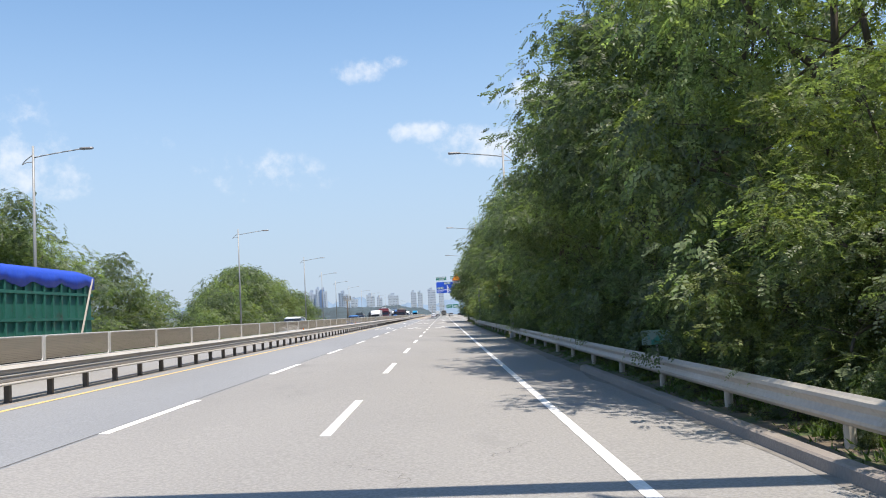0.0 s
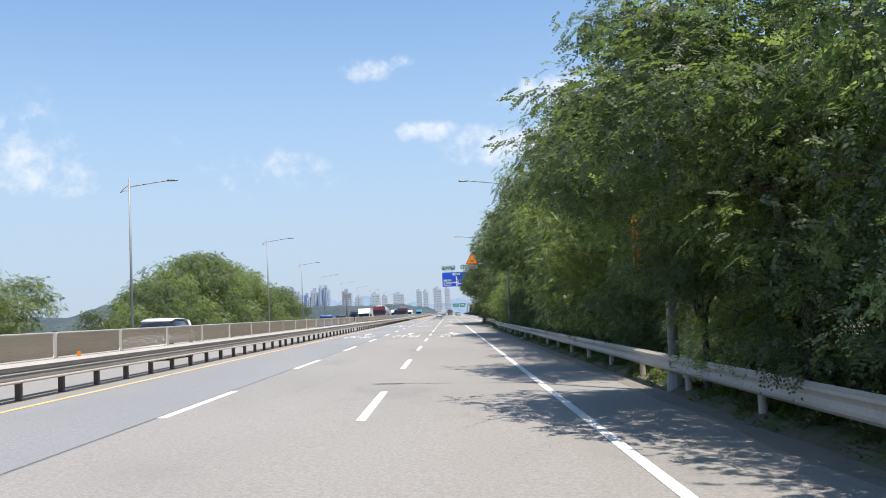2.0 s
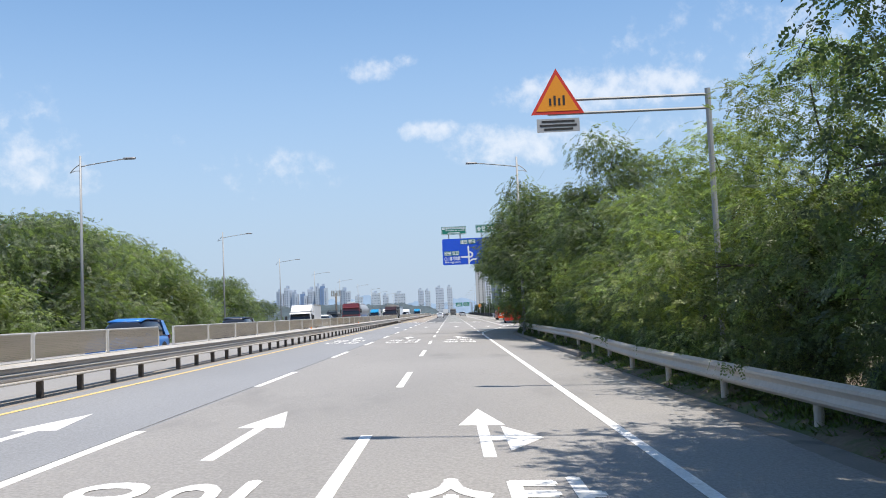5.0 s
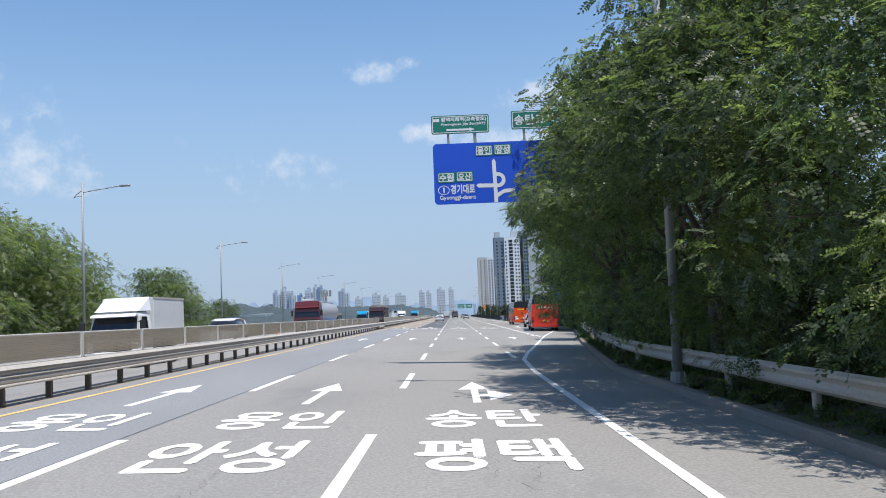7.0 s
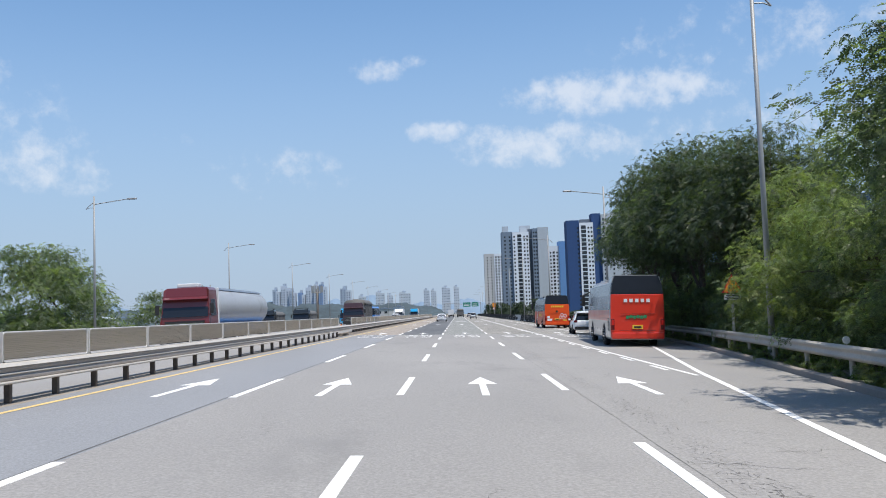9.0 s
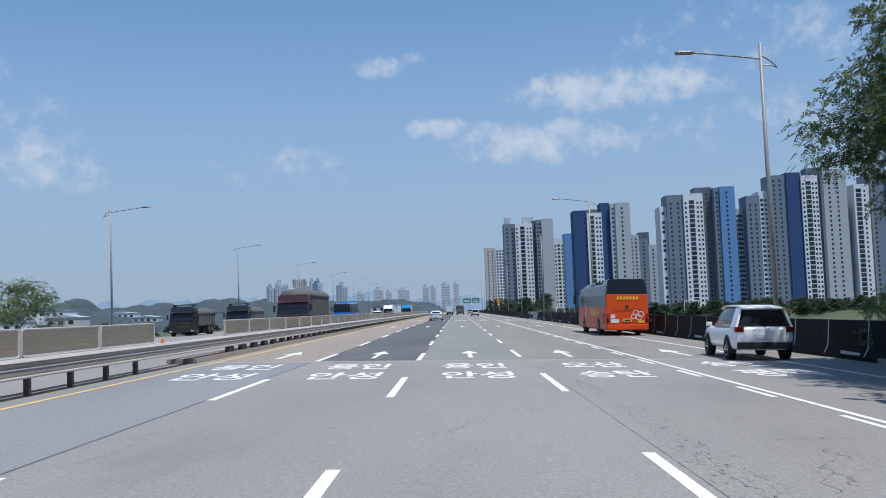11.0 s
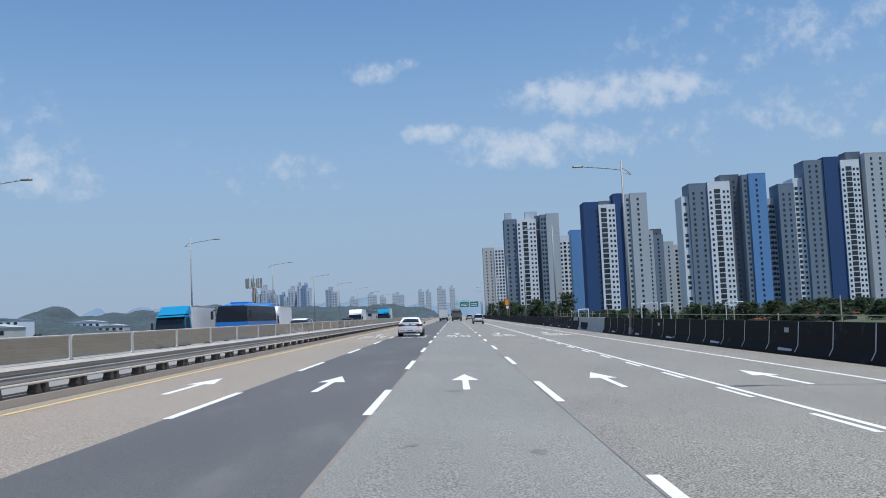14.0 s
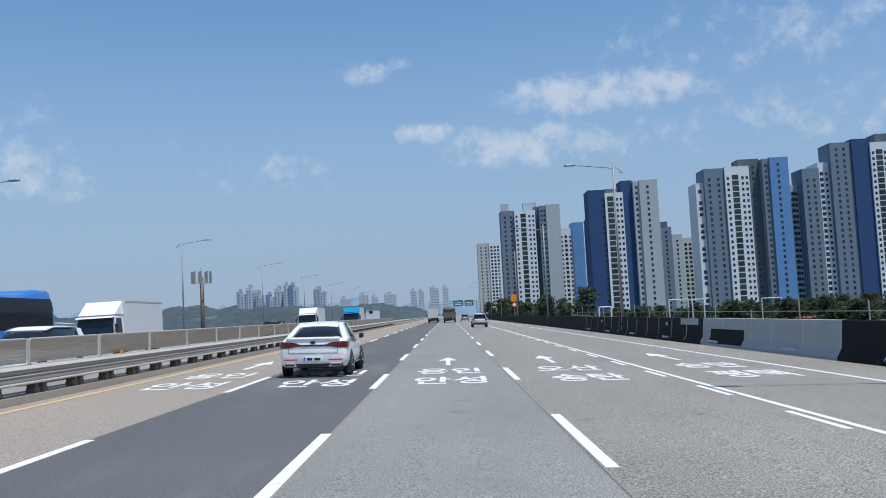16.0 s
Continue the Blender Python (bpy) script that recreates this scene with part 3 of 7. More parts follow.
def road_word(words, xc, y0, width=1.75, height=2.3):
    """A word painted on the road, stretched along the lane."""
    if words not in WORDS:
        WORDS[words] = bold(text_mesh("lane_word", words, PAINT, width, height), 0.028)
    ob = part("lane_word", WORDS[words], PAINT)
    ang = math.degrees(math.atan(-SLOPE))
    ob.matrix_basis = pose(xc - width / 2, y0, gz(xc - width / 2) + 0.004, 0, ang, 0)
    tagged(ob, "white place name painted on the lane", "road lettering", kind="structure")


for y0 in (96.8, 142.4):
    for k, (far_w, near_w) in enumerate((("용인", "안성"), ("용인", "안성"), ("송탄", "평택"))):
        road_word(near_w, LANES[k] - (0.15 if k == 2 else 0.02), y0)
        road_word(far_w, LANES[k] - (0.12 if k == 2 else -0.02), y0 + 3.6)
for y0 in (233.4, 343.5):
    for k, (far_w, near_w) in enumerate((("용인", "안성"), ("용인", "안성"), ("용인", "안성"), ("오산", "송탄"), ("송탄", "평택"))):
        road_word(near_w, LANES[k] + 0.05, y0)
        road_word(far_w, LANES[k] + 0.02, y0 + 3.7)

# ---- the median: guard rail with glare screens ----
W_PROFILE = ((0.0, 0.0), (0.035, 0.03), (0.075, 0.055), (0.08, 0.10), (0.04, 0.145), (0.02, 0.185), (0.04, 0.225), (0.08, 0.27), (0.075, 0.315), (0.035, 0.34), (0.0, 0.37))


def rail_ring(x, y, z, side, scale=1.0, depth=1.0):
    """The folded profile of a guard rail: side 1 bulges to +x."""
    a = [(x + side * u * scale * depth, y, z + v * scale) for u, v in W_PROFILE]
    return a + [(px - side * 0.006, py, pz) for px, py, pz in reversed(a)]


MED_X, MED_Z = -8.78, gz(-8.9) - 0.06
# the joints of the glare screens, in four runs with a gap between them
PANEL_Y = [y0 + 4.0085 * k for y0, n in ((-19.58, 26), (84.2, 9), (121.6, 29), (245.6, 57)) for k in range(n)]


def median_rail():
    t = thing("median_guard_rail", "brown-grey steel median guard rail on short dark posts", "guard rail")
    for side, x in ((1, MED_X), (-1, MED_X - 0.5)):
        for y0 in np.arange(-60, 660, 24):
            g = Geo()
            g.sweep([rail_ring(x, y0, MED_Z + 0.44, side, 0.92, 0.5), rail_ring(x, y0 + 23.99, MED_Z + 0.44, side, 0.92, 0.5)])
            part("rail_beam", g, STEEL_DULL, t, smooth=False)
            if side == 1:
                g = Geo()
                g.tube((x + 0.06, y0, MED_Z + 0.445), (x + 0.06, y0 + 23.99, MED_Z + 0.445), 0.03, n=8)
                part("lower_tube", g, LIT_EDGE_STEEL, t)
                # a thin pale tube draws the sunlit fold along the beam
                g = Geo()
                g.tube((x + 0.03, y0, MED_Z + 0.606), (x + 0.03, y0 + 23.99, MED_Z + 0.606), 0.02, n=6)
                part("lit_rib", g, LIT_EDGE_STEEL, t)
                g = Geo()
                g.sweep([[(x - 0.14, yy, MED_Z + 0.8), (x + 0.03, yy, MED_Z + 0.785), (x + 0.075, yy, MED_Z + 0.735), (x + 0.05, yy, MED_Z + 0.73), (x - 0.14, yy, MED_Z + 0.765)] for yy in (y0, y0 + 23.99)])
                g.box(x - 0.52, x - 0.38, y0, y0 + 23.99, MED_Z + 0.765, MED_Z + 0.795)
                part("cap_plate", g, LIT_EDGE_STEEL, t)
    g = Geo()
    g.box(-0.06, 0.06, -0.055, 0.055, -0.1, 0.46)
    me = g.mesh("post", POST_DARK, bevel=0.012)
    for y in [j + d for j in PANEL_Y if j < BRIDGE - 2 for d in (0, 2.004)]:
        ob = part("post", me, None, t)
        ob.location = (MED_X - 0.12, y, MED_Z)
    g = Geo()
    for d in (-0.19, 0.19):
        g.sweep([[(-0.1, d - w, z), (0.1, d - w, z), (0.1, d + w, z), (-0.1, d + w, z)] for w, z in ((0.13, 0.22), (0.12, 0.28), (0.07, 0.33), (0.06, 0.46))])
    me2 = g.mesh("spacer", POST_DARK)
    for y in [j + d for j in PANEL_Y if BRIDGE + 1 < j < 480 for d in (0, 2.004)]:
        ob = part("spacer", me2, None, t)
        ob.location = (MED_X - 0.08, y, MED_Z)


median_rail()
PANEL_MESH = material("weathered_glare_mesh", (0.5, 0.445, 0.37), 0.75, 0.05, vary=0.15, grain=3, patch=0.6, stretch=(1, 0.2, 6), tint=0.06)
FRAME_GREY = material("grey_tube_frame", (0.56, 0.54, 0.51), 0.5, 0.3, vary=0.12, grain=18, patch=1.0)
REFLECT = material("orange_reflector", (0.8, 0.24, 0.03), 0.4, vary=0.1)


def glare_panel():
    t = thing("glare_screen", "grey louvred mesh glare screen panel in a tube frame", "glare screen", group="median glare screens")
    L, H = 3.88, 0.56
    g = Geo()
    n, r = 5, 0.09
    pts = []
    for cx, cz, a0 in ((L - r, H - r, 0), (r, H - r, 90), (r, r, 180), (L - r, r, 270)):
        pts += [(cx + r * math.cos(radians(a0 + 90 * i / n)), cz + r * math.sin(radians(a0 + 90 * i / n))) for i in range(n + 1)]
    for (a, b), (c, d) in zip(pts, pts[1:] + pts[:1]):
        g.tube((0, a, b), (0, c, d), 0.022, n=6, caps=False)
    part("frame", g, FRAME_GREY, t, smooth=True)
    g = Geo()
    for k in range(14):
        z = 0.045 + k * 0.0355
        g.quad((-0.012, 0.03, z), (-0.012, L - 0.03, z), (0.012, L - 0.03, z + 0.0345), (0.012, 0.03, z + 0.0345))
        g.quad((-0.0135, 0.03, z), (0.0105, 0.03, z + 0.0345), (0.0105, L - 0.03, z + 0.0345), (-0.0135, L - 0.03, z))
    part("louvres", g, PANEL_MESH, t)
    g = Geo()
    g.box(-0.03, 0.03, -0.075, -0.03, -0.1, H + 0.02)
    part("post", g, FRAME_GREY, t)
    return t


panel = glare_panel()
for k, y in enumerate(PANEL_Y):
    if k:
        copy_thing(panel, pose(MED_X - 0.25, y + 0.05, MED_Z + 0.8))
    else:
        panel.matrix_basis = pose(MED_X - 0.25, y + 0.05, MED_Z + 0.8)
for y in (57.5, 92.0, 148.0, 176.0, 238.0, 330.0, 347.0):
    g = Geo()
    g.box(-0.03, 0.03, -0.05, 0.05, 0, 0.12)
    ob = part("median_reflector", g, REFLECT, bevel=0.01, at=pose(MED_X - 0.1, y, MED_Z + 0.795))
    tagged(ob, "small orange reflector on the median rail", "reflector")


# ---- guard rail, kerb and verge on the right ----
def rail_x(y):
    return edge_right(y) + 0.1 + 0.45 * smooth_step(116, 130, y)


def rail_rise(y):
    """The rail stands higher where it follows the kerb."""
    return 0.12 * smooth_step(116, 130, y)


def side_rail():
    t = thing("roadside_guard_rail", "dusty galvanised steel guard rail along the verge", "guard rail")
    ys = list(np.arange(-28, 244, 4.0))
    for a, b in zip(ys, ys[1:]):
        g = Geo()
        xa, xb = rail_x(a), rail_x(b)
        g.sweep([rail_ring(xa, a, gz(xa) + 0.385 + rail_rise(a), -1, 0.9, 0.8), rail_ring(xb, b + 0.03, gz(xb) + 0.385 + rail_rise(b), -1, 0.9, 0.8)])
        part("rail_beam", g, STEEL, t)
    g = Geo()
    g.tube((0, 0, -0.3), (0, 0, 0.64), 0.065, n=12)
    g.box(-0.07, 0.0, -0.05, 0.05, 0.38, 0.6)
    me = g.mesh("post", STEEL)
    for y in ys[:-1]:
        ob = part("post", me, None, t)
        x = rail_x(y + 1.5) + 0.1
        ob.location = (x, y + 1.5, gz(x) + rail_rise(y))


side_rail()


def rail_reflector(y):
    x = rail_x(y)
    top = gz(x) + 0.7 + rail_rise(y)
    t = thing("rail_reflector", "small round white reflector on top of the guard rail", "reflector")
    g = Geo()
    g.box(x - 0.015, x + 0.015, y - 0.01, y + 0.01, top - 0.06, top + 0.06)
    part("stem", g, STEEL, t)
    g = Geo()
    g.tube((x, y - 0.012, top + 0.13), (x, y + 0.012, top + 0.13), 0.085, n=20)
    part("disc", g, PAINT, t)


rail_reflector(193.5)


def dusty_margin():
    g = Geo()
    ys = [-40 + 0.5 * k for k in range(332)]
    ring = []
    for y in ys:
        x0 = 3.42 + 0.16 * noise.noise((0.0, y * 0.35, 7.0)) + 0.05 * noise.noise((0.0, y * 1.7, 3.0))
        ring.append(((x0, y, gz(x0) + 0.004), (3.88, y, gz(3.88) + 0.006)))
    for (a, b), (c, d) in zip(ring, ring[1:]):
        g.quad(a, b, d, c)
    tagged(part("road_margin", g, SHOULDER), "brown dust and grit along the edge of the asphalt", "road", kind="structure")


dusty_margin()


def kerb(ys, x_of, label):
    g = Geo()
    g.sweep([[(x, y, gz(x) - 0.2), (x + 0.05, y, gz(x) + 0.12), (x + 0.08, y, gz(x) + 0.14), (x + 0.2, y, gz(x) + 0.15), (x + 0.22, y, gz(x) - 0.2)] for y, x in ((y, x_of(y)) for y in ys)])
    tagged(part("kerb", g, KERB), label, "kerb", kind="structure")


NEAR_KERB = 24.5      # the first kerb ends here
kerb([126 + 4 * i for i in range(29)], edge_right, "low weathered concrete kerb at the verge")
kerb([-40 + 4.3 * i for i in range(16)], lambda y: 3.52, "low dirty concrete kerb half buried in weeds")
kerb([86.2, 87.5], lambda y: 3.55, "short broken length of concrete kerb")


def bank_foot(y):
    """Where the earth of the verge meets the paving or the kerb."""
    if y < NEAR_KERB:
        return 3.7
    return edge_right(y) + (0.18 if y > 125 else -0.06 + 0.1 * noise.noise((0.0, y * 0.4, 5.0)) + 0.04 * noise.noise((0.0, y * 2.0, 8.0)))


BANK = ((0.0, 0.0), (0.12, 0.07), (0.35, 0.13), (0.8, 0.15), (1.5, 0.12), (4.0, -0.16))


def verge_bank():
    """A low bank of earth under the rail, on which the weeds stand."""
    g = Geo()
    ys = [-40 + 0.6 * k for k in range(466)]
    n = len(BANK)
    for y in ys:
        x0 = bank_foot(y)
        kerbed = y < NEAR_KERB or y > 125
        for k, (off, up) in enumerate(BANK):
            x = x0 + off
            rise = max(up, 0.12) if kerbed and k < 4 else up - (0.006 if k == 0 else 0)
            g.v.append((x, y, gz(min(x, x0 + 0.5)) + rise + (0.035 * noise.noise((x * 2.0, y * 1.3, 1.0)) if 0 < k < n - 1 else 0)))
    for r in range(len(ys) - 1):
        for c in range(n - 1):
            a = r * n + c
            g.f.append((a, a + 1, a + n + 1, a + n))
            g.m.append(0)
    tagged(part("verge_bank", g, SOIL, smooth=True), "low bank of brown earth under the guard rail", "verge", kind="structure")


verge_bank()


# ---- the parapet on the bridge ----
def parapet():
    t = thing("bridge_parapet", "black-stained concrete bridge parapet with grey paint patches", "parapet", kind="structure")
    x0 = 11.45
    z0 = gz(x0)
    prof = ((0.0, -0.1), (0.02, 0.12), (0.16, 0.36), (0.24, 1.18), (0.46, 1.18), (0.5, -0.1))
    y = 236.0
    k = 0
    while y < 720:
        L = 2.9 if y < 400 else 12.0
        g = Geo()
        g.sweep([[(x0 + u, yy, z0 + v) for u, v in prof] for yy in (y + 0.02, y + L - 0.02)])
        part("parapet_block", g, BLACK_CONC if not (349 < y < 362) else PATCH_PAINT, t, bevel=0.0)
        g = Geo()
        if y < 400:
            w = 0.035
            g.sweep([[(x0 + u - 0.006, yy, z0 + v) for u, v in prof[1:4]] for yy in (y - w, y + w)], closed=False, caps=False)
            part("joint_seal", g, WHITE_LINE_PAINT, t)
            if k % 3 == 1:
                g = Geo()
                g.quad((x0 + 0.005, y + 0.3, z0 + 0.15), (x0 + 0.005, y + 1.6, z0 + 0.15), (x0 + 0.06, y + 1.7, z0 + 0.25), (x0 + 0.06, y + 0.3, z0 + 0.22))
                part("paint_patch", g, WHITE_LINE_PAINT, t)
            if k % 7 == 4:
                g = Geo()
                g.quad((x0 + 0.195, y + 0.9, z0 + 0.78), (x0 + 0.195, y + 1.35, z0 + 0.78), (x0 + 0.215, y + 1.35, z0 + 0.95), (x0 + 0.215, y + 0.9, z0 + 0.95))
                part("paint_patch", g, PATCH_PAINT, t)
        y += L
        k += 1
    # black left bare inside the grey patch, and a small grey patch beside it
    for name, ya, yb, rows, m in (("bare_patch", 357.9, 362.4, ((0.012, 0.12), (0.15, 0.36), (0.196, 0.73)), BLACK_CONC), ("paint_patch", 364.4, 367.6, ((0.198, 0.86), (0.23, 1.17)), PATCH_PAINT)):
        g = Geo()
        g.sweep([[(x0 + u - 0.006, yy, z0 + v) for u, v in rows] for yy in (ya, yb)], closed=False, caps=False)
        part(name, g, m, t)


parapet()


# ---- street lamps ----
def street_lamp(arm, label):
    """A tapered steel pole with one long arm; arm 1 reaches to +x, -1 to -x."""
    t = thing("street_lamp", label, "street lamp", group="highway street lamps")
    g = Geo()
    g.tube((0, 0, 0), (0, 0, 0.5), 0.19, 0.15, n=12)
    part("base", g, LAMP_STEEL, t)
    g = Geo()
    g.tube((0, 0, 0.5), (0, 0, 11.75), 0.105, 0.06, n=12)
    part("pole", g, LAMP_STEEL, t, smooth=True)
    g = Geo()
    pts = [(arm * u, 0, 11.1 + 0.36 * (u / 2.7) ** 0.85) for u in (0, 0.4, 0.9, 1.6, 2.2, 2.65)]
    for a, b in zip(pts, pts[1:]):
        g.tube(a, b, 0.034, n=8)
    part("arm", g, LAMP_STEEL, t, smooth=True)
    g = Geo()
    pts = [(-arm * 0.62, 0, 10.75), (-arm * 0.42, 0, 10.98), (-arm * 0.2, 0, 11.14), (0, 0, 11.26)]
    for a, b in zip(pts, pts[1:]):
        g.tube(a, b, 0.03, n=6)
    pts = [(-arm * 0.62, 0, 10.75), (-arm * 0.35, 0, 10.86), (0, 0, 10.86)]
    for a, b in zip(pts, pts[1:]):
        g.tube(a, b, 0.022, n=6)
    part("tail_bracket", g, LAMP_STEEL, t)
    g = Geo()
    c = (arm * 2.58, 11.46)
    g.sweep([[(c[0] + arm * u, v * w, c[1] + h) for v, h in ((-1, 0.0), (-0.7, 0.06), (0.7, 0.06), (1, 0.0), (0.8, -0.05), (-0.8, -0.05))] for u, w in ((0, 0.08), (0.15, 0.15), (0.6, 0.15), (0.72, 0.09))])
    part("lamp_head", g, LAMP_HEAD, t)
    return t


lamp_r = street_lamp(-1, "tall grey steel street lamp with one arm over the lanes")
lamp_l = street_lamp(1, "tall grey steel street lamp beyond the oncoming lanes")
R_LAMPS = [(4.1, 5.0), (4.05, 54.3), (4.15, 102.8), (4.15, 152.2), (9.45, 202.0), (11.75, 246.8), (11.8, 293.4), (11.6, 338.0), (11.75, 383.0), (11.75, 428), (11.75, 473), (11.75, 518), (11.75, 563), (11.75, 610), (11.75, 655)]
L_LAMPS = [(-21.9, 0.5), (-21.9, 49.0), (-21.8, 98.2), (-22.1, 147.0), (-25.6, 194.6), (-28.2, 242.0), (-29.4, 288.0), (-29.5, 333.0), (-29.3, 377.9), (-29.1, 422.8), (-29.4, 468), (-29.6, 512), (-29.6, 557), (-29.6, 602), (-29.6, 650)]
for k, (x, y) in enumerate(R_LAMPS):
    z = gz(min(x, 4)) if y < 230 else gz(11.4) + 0.4
    if k == 0:
        lamp_r.matrix_basis = pose(x, y, z - 0.3)
    else:
        tall = Matrix.Diagonal((1, 1, 1.07 if 180 < y < 230 else 1.0, 1))
        copy_thing(lamp_r, pose(x, y, z - (0.15 if y < 230 else 0.3), 0, 0, random.Random(k).uniform(-2, 2)) @ tall)
for k, (x, y) in enumerate(L_LAMPS):
    if k == 0:
        lamp_l.matrix_basis = pose(x, y, gz(x) - 0.3)
    else:
        copy_thing(lamp_l, pose(x, y, gz(x) - (0.05 if y < 160 else 0.2), 0, 0, random.Random(k).uniform(-2, 2)))


# ---- trees ----
def leaf_spray(rng, centres, dirs, face, size, leaflets, width):
    """Pinnate sprays: for each centre a bent rachis along dirs with pairs of small leaflets that turn their upper side to face."""
    n = len(centres)
    up = np.array([0, 0, 1.0])
    dirs = dirs - face * np.sum(dirs * face, 1)[:, None]
    dirs /= np.linalg.norm(dirs, axis=1)[:, None] + 1e-6
    side = np.cross(dirs, face)
    nrm = np.cross(side, dirs)
    ln = size * rng.uniform(0.7, 1.25, n)
    vs = []
    for k in range(leaflets):
        s = 1 if k % 2 else -1
        t = (k // 2 + 0.6) / (leaflets / 2 + 0.4)
        if k == leaflets - 1:
            s, t = 0, 1.0
        droop = -0.3 * t * t
        base = centres + dirs * (ln * t)[:, None] + up * (ln * droop)[:, None]
        out = side * s + dirs * (0.55 if s else 1.0)
        out /= np.linalg.norm(out, axis=1)[:, None]
        out = out + rng.normal(0, 0.16, (n, 3))
        L = (ln * (0.38 if leaflets < 11 else 0.245) * (1.0 - 0.35 * abs(t - 0.5)))[:, None]
        w = np.cross(out, nrm) * (L * width)
        mid = base + out * L * 0.5 + nrm * (L * 0.06)
        tip = base + out * L - nrm * (L * 0.1)
        vs.append(np.stack([base, mid + w, tip, mid - w], 1))
    v = np.stack(vs, 1).reshape(-1, 3)
    return v


def crown_mesh(name, seed, shape, sprays, size, mats, leaflets=7, width=0.27, mix=0.2, clump=0.75):
    """A crown of leaf sprays gathered in clumps. shape: list of (x, y, z, rx, ry, rz) lobes."""
    rng = np.random.default_rng(seed)
    lobes = np.array(shape)
    area = (lobes[:, 3] * lobes[:, 4] * lobes[:, 5]) ** 0.67
    nclump = max(10, sprays // 46)
    which = rng.choice(len(lobes), nclump, p=area / area.sum())
    d = rng.normal(0, 1, (nclump, 3)) + np.array([0, 0, 0.15])
    d /= np.linalg.norm(d, axis=1)[:, None]
    # most clumps lie on the lobes' skin, some fill the inside
    rad = np.where(rng.random(nclump) < 0.88, rng.uniform(0.8, 1.03, nclump), rng.uniform(0.35, 0.8, nclump))
    cc = lobes[which, :3] + d * lobes[which, 3:] * rad[:, None]
    per = rng.integers(30, 63, nclump)
    idx = np.repeat(np.arange(nclump), per)
    n = len(idx)
    csize = (clump * rng.uniform(0.65, 1.25, nclump))[idx]
    # each clump is a rounded mass of foliage at the end of a branch, flat below, its leaves turned up and outwards
    local = rng.normal(0, 1, (n, 3))
    local /= np.linalg.norm(local, axis=1)[:, None]
    low = local[:, 2] < 0
    local[low, 2] *= 0.55
    pos = cc[idx] + local * (csize * rng.uniform(0.3, 1.0, n) ** 0.5)[:, None] * np.array([1.1, 1.1, 0.72])
    face = local * 0.6 + np.array([0, 0, 0.62]) + rng.normal(0, 0.42, (n, 3))
    face /= np.linalg.norm(face, axis=1)[:, None]
    outward = local * 0.6 + rng.normal(0, 0.55, (n, 3)) + np.array([0, 0, -0.3])
    keep = pos[:, 2] > 0.15
    v = leaf_spray(rng, pos[keep], outward[keep], face[keep], size, leaflets, width)
    nq = len(v) // 4
    me = bpy.data.meshes.new(name)
    me.vertices.add(len(v))
    me.vertices.foreach_set("co", v.ravel())
    me.loops.add(nq * 4)
    me.loops.foreach_set("vertex_index", np.arange(nq * 4))
    me.polygons.add(nq)
    me.polygons.foreach_set("loop_start", np.arange(nq) * 4)
    for m in mats:
        me.materials.append(m)
    # whole clumps take the second colour, not single leaflets
    clump_of = np.repeat(idx[keep], leaflets)
    second = rng.random(nclump) < mix
    me.polygons.foreach_set("material_index", second[clump_of].astype(int))
    me.update(calc_edges=True)
    me.validate()
    return me


def limbs(seed, shape, height, lean=(0, 0), r=0.16):
    """A tapered trunk that forks into limbs reaching for the lobes."""
    rnd = random.Random(seed)
    g = Geo()
    p = Vector((0, 0, -0.3))
    fork = height * rnd.uniform(0.22, 0.34)
    tops = Vector((lean[0] * 0.3, lean[1] * 0.3, fork))
    g.tube(p, tops, r * 1.15, r * 0.85, n=9)
    for lx, ly, lz, ax, ay, az in shape:
        end = Vector((lx, ly, lz + az * 0.35))
        a, ra = tops, r * rnd.uniform(0.5, 0.75)
        steps = 5
        for s in range(1, steps + 1):
            t = s / steps
            b = tops.lerp(end, t) + Vector((rnd.gauss(0, 0.22), rnd.gauss(0, 0.22), 0.5 * math.sin(t * math.pi)))
            rb = ra * 0.74
            g.tube(a, b, ra, rb, n=7)
            if s > 1:
                for _ in range(2):
                    tw = b + Vector((rnd.gauss(0, 1), rnd.gauss(0, 1), rnd.gauss(0.35, 0.6))) * (0.5 * (ax + ay) * 0.42)
                    g.tube(b, tw, rb * 0.5, rb * 0.15, n=5)
            a, ra = b, rb
    return g


TREE_KINDS = []


def tree_kind(seed, shape, sprays, size, mats, mix, leaflets=7, width=0.27, clump=0.75):
    h = max(s[2] + s[5] for s in shape)
    TREE_KINDS.append((crown_mesh("crown", seed, shape, sprays, size, mats, leaflets, width, mix, clump), limbs(seed, shape, h).mesh("trunk", BARK, True)))


TALL_A = [(0, 0, 6.2, 2.5, 2.7, 3.2), (-2.3, 1.5, 4.2, 1.5, 1.8, 1.7), (1.4, -1.8, 5.0, 1.9, 2.0, 2.4), (-0.5, -0.6, 9.3, 1.5, 1.7, 1.8), (-2.1, -1.7, 2.5, 1.1, 1.6, 1.2), (-1.9, -1.2, 6.0, 1.3, 1.5, 1.3), (0.8, 1.5, 8.0, 1.5, 1.5, 1.6)]
TALL_B = [(0.2, 0.3, 7.0, 2.3, 2.5, 3.1), (-2.2, -1.3, 5.2, 1.5, 1.8, 1.6), (1.0, 2.0, 4.6, 2.0, 2.1, 2.4), (-2.2, 1.4, 3.0, 1.2, 1.8, 1.3), (0.5, -0.8, 10.0, 1.4, 1.5, 1.5), (-1.0, 1.4, 8.4, 1.4, 1.5, 1.5)]
